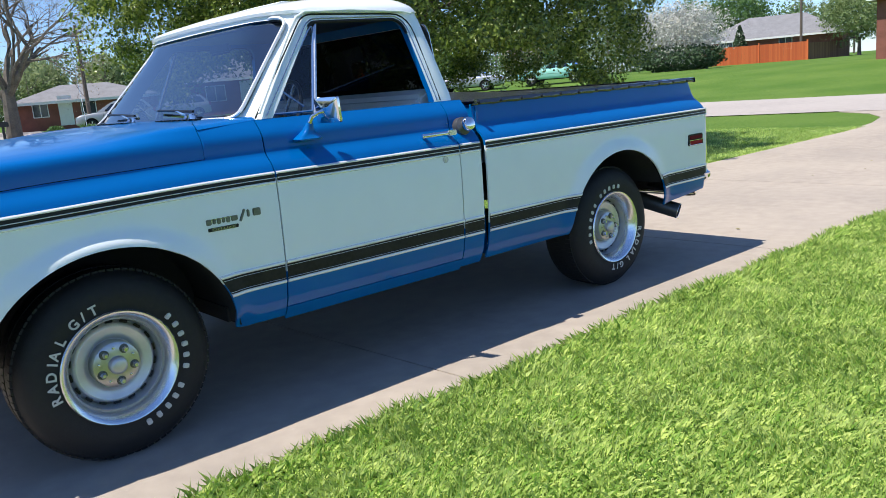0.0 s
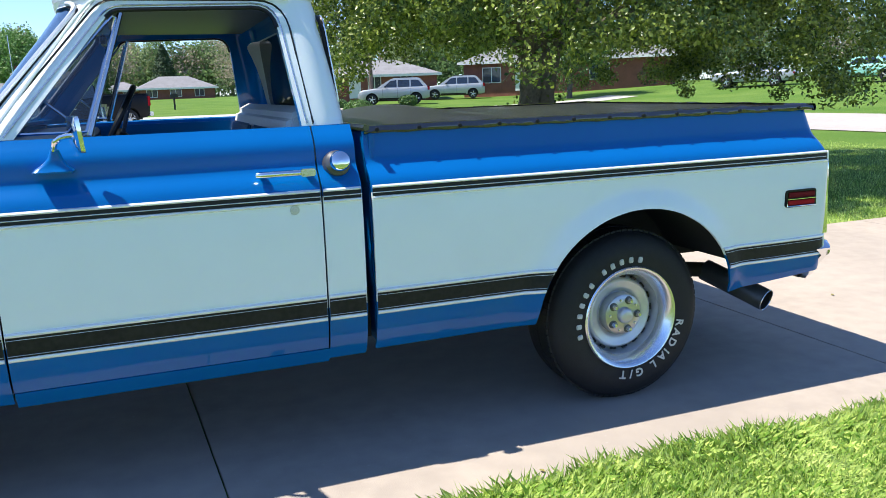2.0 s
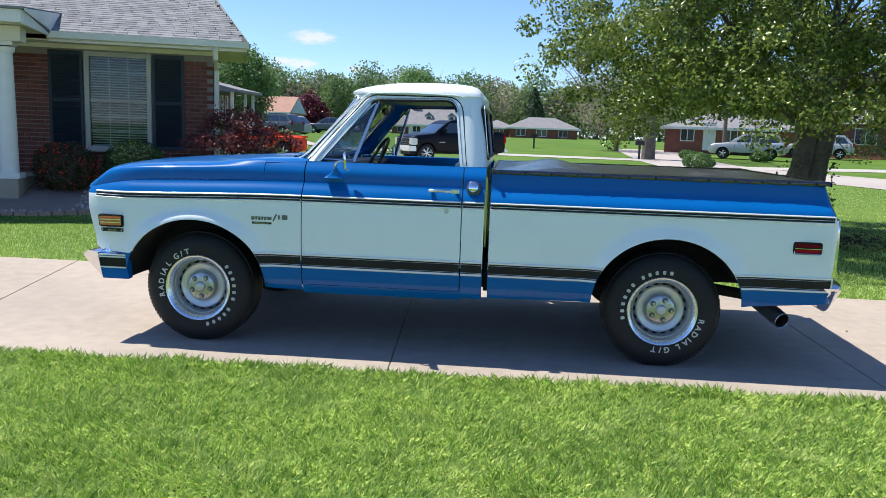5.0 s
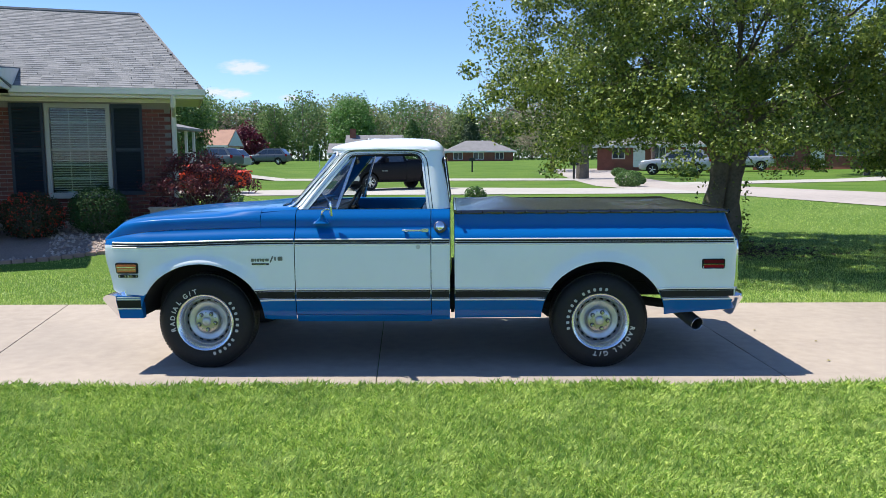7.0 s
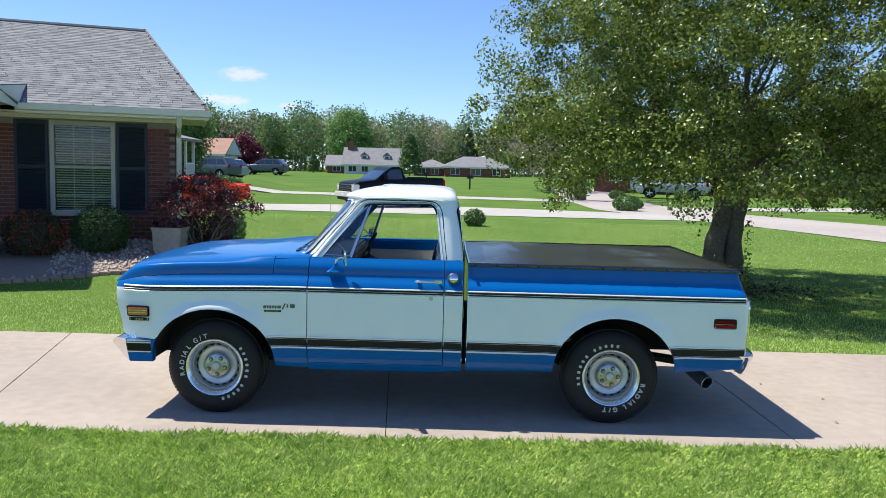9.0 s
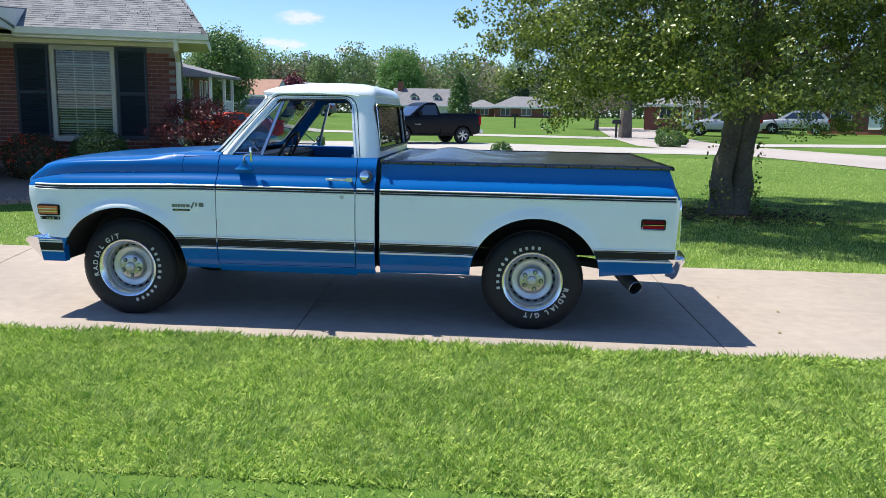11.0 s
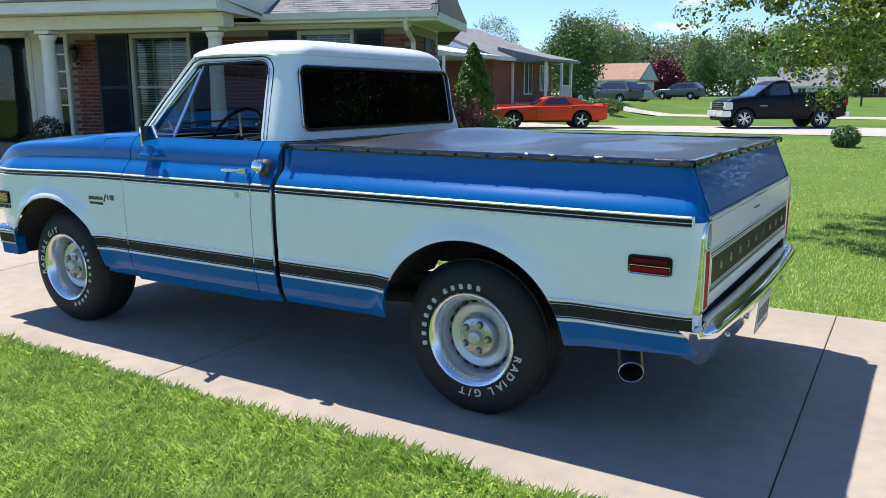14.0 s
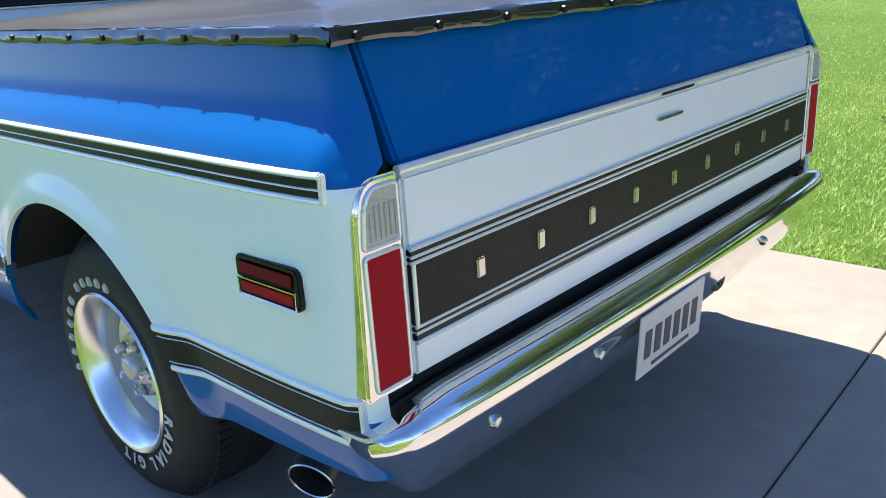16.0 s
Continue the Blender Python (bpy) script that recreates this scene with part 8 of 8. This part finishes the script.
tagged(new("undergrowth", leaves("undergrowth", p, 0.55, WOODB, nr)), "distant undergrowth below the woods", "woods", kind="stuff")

# ---- grass ----


def blade_mat(name, a, b, dry):
    m = pieces_mat(name, a, b, 0.5, bump=0.0, island=True, trans=0.32, spec=0.5)
    nt = m.node_tree
    mix1 = next(n for n in nt.nodes if n.type == "MIX")
    geo = nt.nodes.new("ShaderNodeNewGeometry")
    nz = nt.nodes.new("ShaderNodeTexNoise")
    nz.inputs["Scale"].default_value, nz.inputs["Detail"].default_value = 3.5, 6
    mr = nt.nodes.new("ShaderNodeMapRange")
    mr.inputs["From Min"].default_value, mr.inputs["From Max"].default_value = 0.52, 0.9
    mx = nt.nodes.new("ShaderNodeMix")
    mx.data_type = "RGBA"
    mx.inputs["B"].default_value = (*dry, 1)
    nt.links.new(geo.outputs["Position"], nz.inputs["Vector"])
    nt.links.new(nz.outputs["Fac"], mr.inputs["Value"])
    nt.links.new(mr.outputs[0], mx.inputs["Factor"])
    nt.links.new(mix1.outputs["Result"], mx.inputs["A"])
    # hand-wide tufts are darkened by noise: shade of the hollows put into the colour
    n2 = nt.nodes.new("ShaderNodeTexNoise")
    n2.inputs["Scale"].default_value, n2.inputs["Detail"].default_value, n2.inputs["Roughness"].default_value = 17.0, 4, 0.7
    m2 = nt.nodes.new("ShaderNodeMapRange")
    m2.inputs["From Min"].default_value, m2.inputs["From Max"].default_value = 0.36, 0.6
    m2.inputs["To Min"].default_value = 0.65
    m2.inputs["To Max"].default_value = 0.0
    mz = nt.nodes.new("ShaderNodeMix")
    mz.data_type = "RGBA"
    mz.inputs["B"].default_value = (0.12, 0.26, 0.028, 1)
    nt.links.new(geo.outputs["Position"], n2.inputs["Vector"])
    nt.links.new(n2.outputs["Fac"], m2.inputs["Value"])
    nt.links.new(m2.outputs[0], mz.inputs["Factor"])
    nt.links.new(mx.outputs["Result"], mz.inputs["A"])
    for l in list(mix1.outputs["Result"].links):
        if l.to_node != mx:
            nt.links.new(mz.outputs["Result"], l.to_socket)
    return m


BLADE = blade_mat("grass_blade", (0.21, 0.4, 0.055), (0.86, 0.96, 0.3), (0.76, 0.84, 0.32))


def blades(name, x, y, length, width, rng, lean=0.45, label="", fine=False):
    n = len(x)
    z = np.array([ground_z(a, b) for a, b in zip(x, y)]) - 0.012 if np.max(y) > 5 else np.full(n, -0.012)
    swirl = 2.2 * np.sin(x * 2.3 + 1.3 * np.sin(y * 3.1)) + 2.0 * np.sin(y * 2.9 + 1.7 * np.sin(x * 1.9)) + 1.1 * np.sin(x * 7.1 + y * 5.3)
    a = swirl + rng.normal(0, 1.7, n)
    tuft = 0.75 + 0.3 * np.sin(x * 4.7 + 2 * np.sin(y * 6.1)) * np.sin(y * 5.9 + 2 * np.sin(x * 3.7)) + 0.2 * np.sin(x * 13 + y * 9) * np.sin(y * 15 - x * 6)
    length = length * (0.7 + 0.45 * tuft)
    f = np.stack([np.cos(a), np.sin(a), np.zeros(n)], 1)
    s = np.stack([-np.sin(a), np.cos(a), np.zeros(n)], 1)
    ln = (np.abs(rng.normal(0.25, lean, n)) * (0.6 + 0.9 * (1.3 - tuft)))[:, None]
    L = length[:, None]
    W = width[:, None] * 0.5
    p0 = np.stack([x, y, z], 1)
    up = np.array([0, 0, 1.0])
    p1 = p0 + L * 0.55 * (up + f * ln * 0.6) / np.sqrt(1 + (ln * 0.6) ** 2)
    d2 = (up + f * ln * 2.2)
    p2 = p1 + L * 0.45 * d2 / np.linalg.norm(d2, axis=1, keepdims=True)
    if fine:
        v = np.stack([p0 - s * W, p0 + s * W, p1 + s * W * 0.75, p2], 1).reshape(-1, 3)
        b = (np.arange(n) * 4)[:, None]
        tri = np.concatenate([b + np.array([[0, 1, 2]]), b + np.array([[0, 2, 3]])], 1).reshape(-1, 3)
    else:
        v = np.stack([p0 - s * W, p0 + s * W, p1 * 0.35 + p2 * 0.65], 1).reshape(-1, 3)
        tri = np.arange(n * 3).reshape(-1, 3)
    return tagged(new(name, fast_mesh(name, v, tri, BLADE)), label or "fresh green mown grass blades", "grass", kind="stuff")


gr = np.random.default_rng(101)
n = 430000
gxx = gr.uniform(-4.2, 8.6, n)
gyy = -0.45 - gr.uniform(0, 1, n) ** 1.1 * 2.75
gxx += np.where((gxx < -3) | (gxx > 7.6), gr.normal(0, 0.7, n), 0.0)
gyy -= np.where(gyy < -2.4, np.abs(gr.normal(0, 0.55, n)), 0.0)
blades("near_grass", gxx, gyy, gr.uniform(0.026, 0.066, n), gr.uniform(0.0026, 0.0048, n), gr, 1.15, "", True)
n = 50000
blades("rear_grass", gr.uniform(-5, 9, n), gr.uniform(-6.6, -3.15, n), gr.uniform(0.03, 0.055, n), gr.uniform(0.005, 0.009, n), gr, 1.0)
n = 26000
ex = gr.uniform(-5, 12, n)
blades("edge_grass", ex, -0.44 - np.abs(gr.normal(0, 0.04, n)) + (0.03 * np.sin(ex * 3) + 0.03 * np.sin(ex * 11 + 2 * np.sin(ex * 5))) * gr.uniform(0, 1, n), gr.uniform(0.035, 0.095, n), gr.uniform(0.003, 0.0055, n), gr, 1.2, "longer grass leaning over the concrete edge", True)
n = 90000
blades("side_grass", gr.uniform(9, 13.2, n), -0.62 - gr.uniform(0, 1, n) * 5.5, gr.uniform(0.03, 0.06, n), gr.uniform(0.005, 0.009, n), gr, 1.0)
n = 210000
gxx, gyy = gr.uniform(-6, 13.5, n), 2.74 + gr.uniform(0, 1, n) ** 1.4 * 6.0
ok = np.array([not (house_frame(a, b)[0] < 1.4 and house_frame(a, b)[1] > bed_edge(house_frame(a, b)[0]) - 0.1) for a, b in zip(gxx, gyy)])
blades("far_side_grass", gxx[ok], gyy[ok], gr.uniform(0.028, 0.055, ok.sum()), gr.uniform(0.004, 0.0075, ok.sum()), gr, 1.0)
n = 120000
gxx, gyy = gr.uniform(-9, 14, n), 8.5 + gr.uniform(0, 1, n) * 15
ok = ~((gxx < -1.5) & (gyy < 14)) & (gxx < 17 - (gyy - 4) * 0.2)
blades("middle_grass", gxx[ok], gyy[ok], gr.uniform(0.025, 0.045, ok.sum()), gr.uniform(0.007, 0.012, ok.sum()), gr, 1.2)
# fallen leaves on the concrete
FALLEN = leaf_mat("fallen_leaf", (0.2, 0.14, 0.05), (0.3, 0.3, 0.08), 0.1)
for k, (x, y) in enumerate(((4.9, 0.9), (4.55, 1.35), (7.6, 1.0), (8.2, 0.7), (8.9, 0.9), (7.3, 1.6), (4.7, 0.25), (2.3, -0.36))):
    lf = leaves("fallen_leaf", np.array([[x, y, 0.006]]), 0.032, FALLEN, gr, None, 0.6, 0.3, 3.0)
    tagged(new("fallen_leaf", lf), "small dry fallen leaf on the concrete", "leaf", "fallen leaves")

# ---- small fair-weather clouds, far off ----


def cloud_mat():
    m = bpy.data.materials.new("cloud_vapour")
    m.use_nodes = True
    nt = m.node_tree
    nt.nodes.remove(nt.nodes["Principled BSDF"])
    co = nt.nodes.new("ShaderNodeTexCoord")
    nz = nt.nodes.new("ShaderNodeTexNoise")
    nz.inputs["Scale"].default_value, nz.inputs["Detail"].default_value = 3.0, 7
    nt.links.new(co.outputs["Object"], nz.inputs["Vector"])
    gr_ = nt.nodes.new("ShaderNodeTexGradient")
    gr_.gradient_type = "SPHERICAL"
    nt.links.new(co.outputs["Object"], gr_.inputs["Vector"])
    mul = nt.nodes.new("ShaderNodeMath")
    mul.operation = "MULTIPLY"
    nt.links.new(nz.outputs["Fac"], mul.inputs[0])
    nt.links.new(gr_.outputs["Fac"], mul.inputs[1])
    mr = nt.nodes.new("ShaderNodeMapRange")
    mr.inputs["From Min"].default_value, mr.inputs["From Max"].default_value = 0.12, 0.36
    mr.inputs["To Max"].default_value = 0.8
    nt.links.new(mul.outputs[0], mr.inputs["Value"])
    tr = nt.nodes.new("ShaderNodeBsdfTransparent")
    em = nt.nodes.new("ShaderNodeEmission")
    em.inputs["Color"].default_value, em.inputs["Strength"].default_value = (0.92, 0.95, 1.0, 1), 0.5
    ms = nt.nodes.new("ShaderNodeMixShader")
    nt.links.new(mr.outputs[0], ms.inputs[0])
    nt.links.new(tr.outputs[0], ms.inputs[1])
    nt.links.new(em.outputs[0], ms.inputs[2])
    nt.links.new(ms.outputs[0], nt.nodes["Material Output"].inputs["Surface"])
    return m


CLOUD = cloud_mat()
CLOUDS = ((-744, 2882, 326, 125, 40), (-786, 2880, 232, 95, 30), (-589, 2927, 220, 60, 20), (-980, 2820, 235, 75, 34), (-850, 2863, 239, 62, 24))
for cx, cy, cz, w, h in CLOUDS:
    bm = bmesh.new()
    ring = [bm.verts.new((math.cos(k * math.pi / 16), 0.06 * math.sin(3 * k), math.sin(k * math.pi / 16))) for k in range(32)]
    mid = bm.verts.new((0, -0.1, 0))
    for k in range(32):
        bm.faces.new((mid, ring[k], ring[(k + 1) % 32]))
    me = bpy.data.meshes.new("cloud")
    bm.to_mesh(me)
    bm.free()
    me.materials.append(CLOUD)
    ob = new("cloud", me)
    ob.matrix_basis = Matrix.Translation((cx, cy, cz)) @ pose(0, 0, 0, 0, 0, -math.degrees(math.atan2(cx, cy))) @ Matrix.Diagonal((w, w, h, 1))
    tagged(ob, "small white fair-weather cloud in the blue sky", "cloud", "fair-weather clouds", "structure")
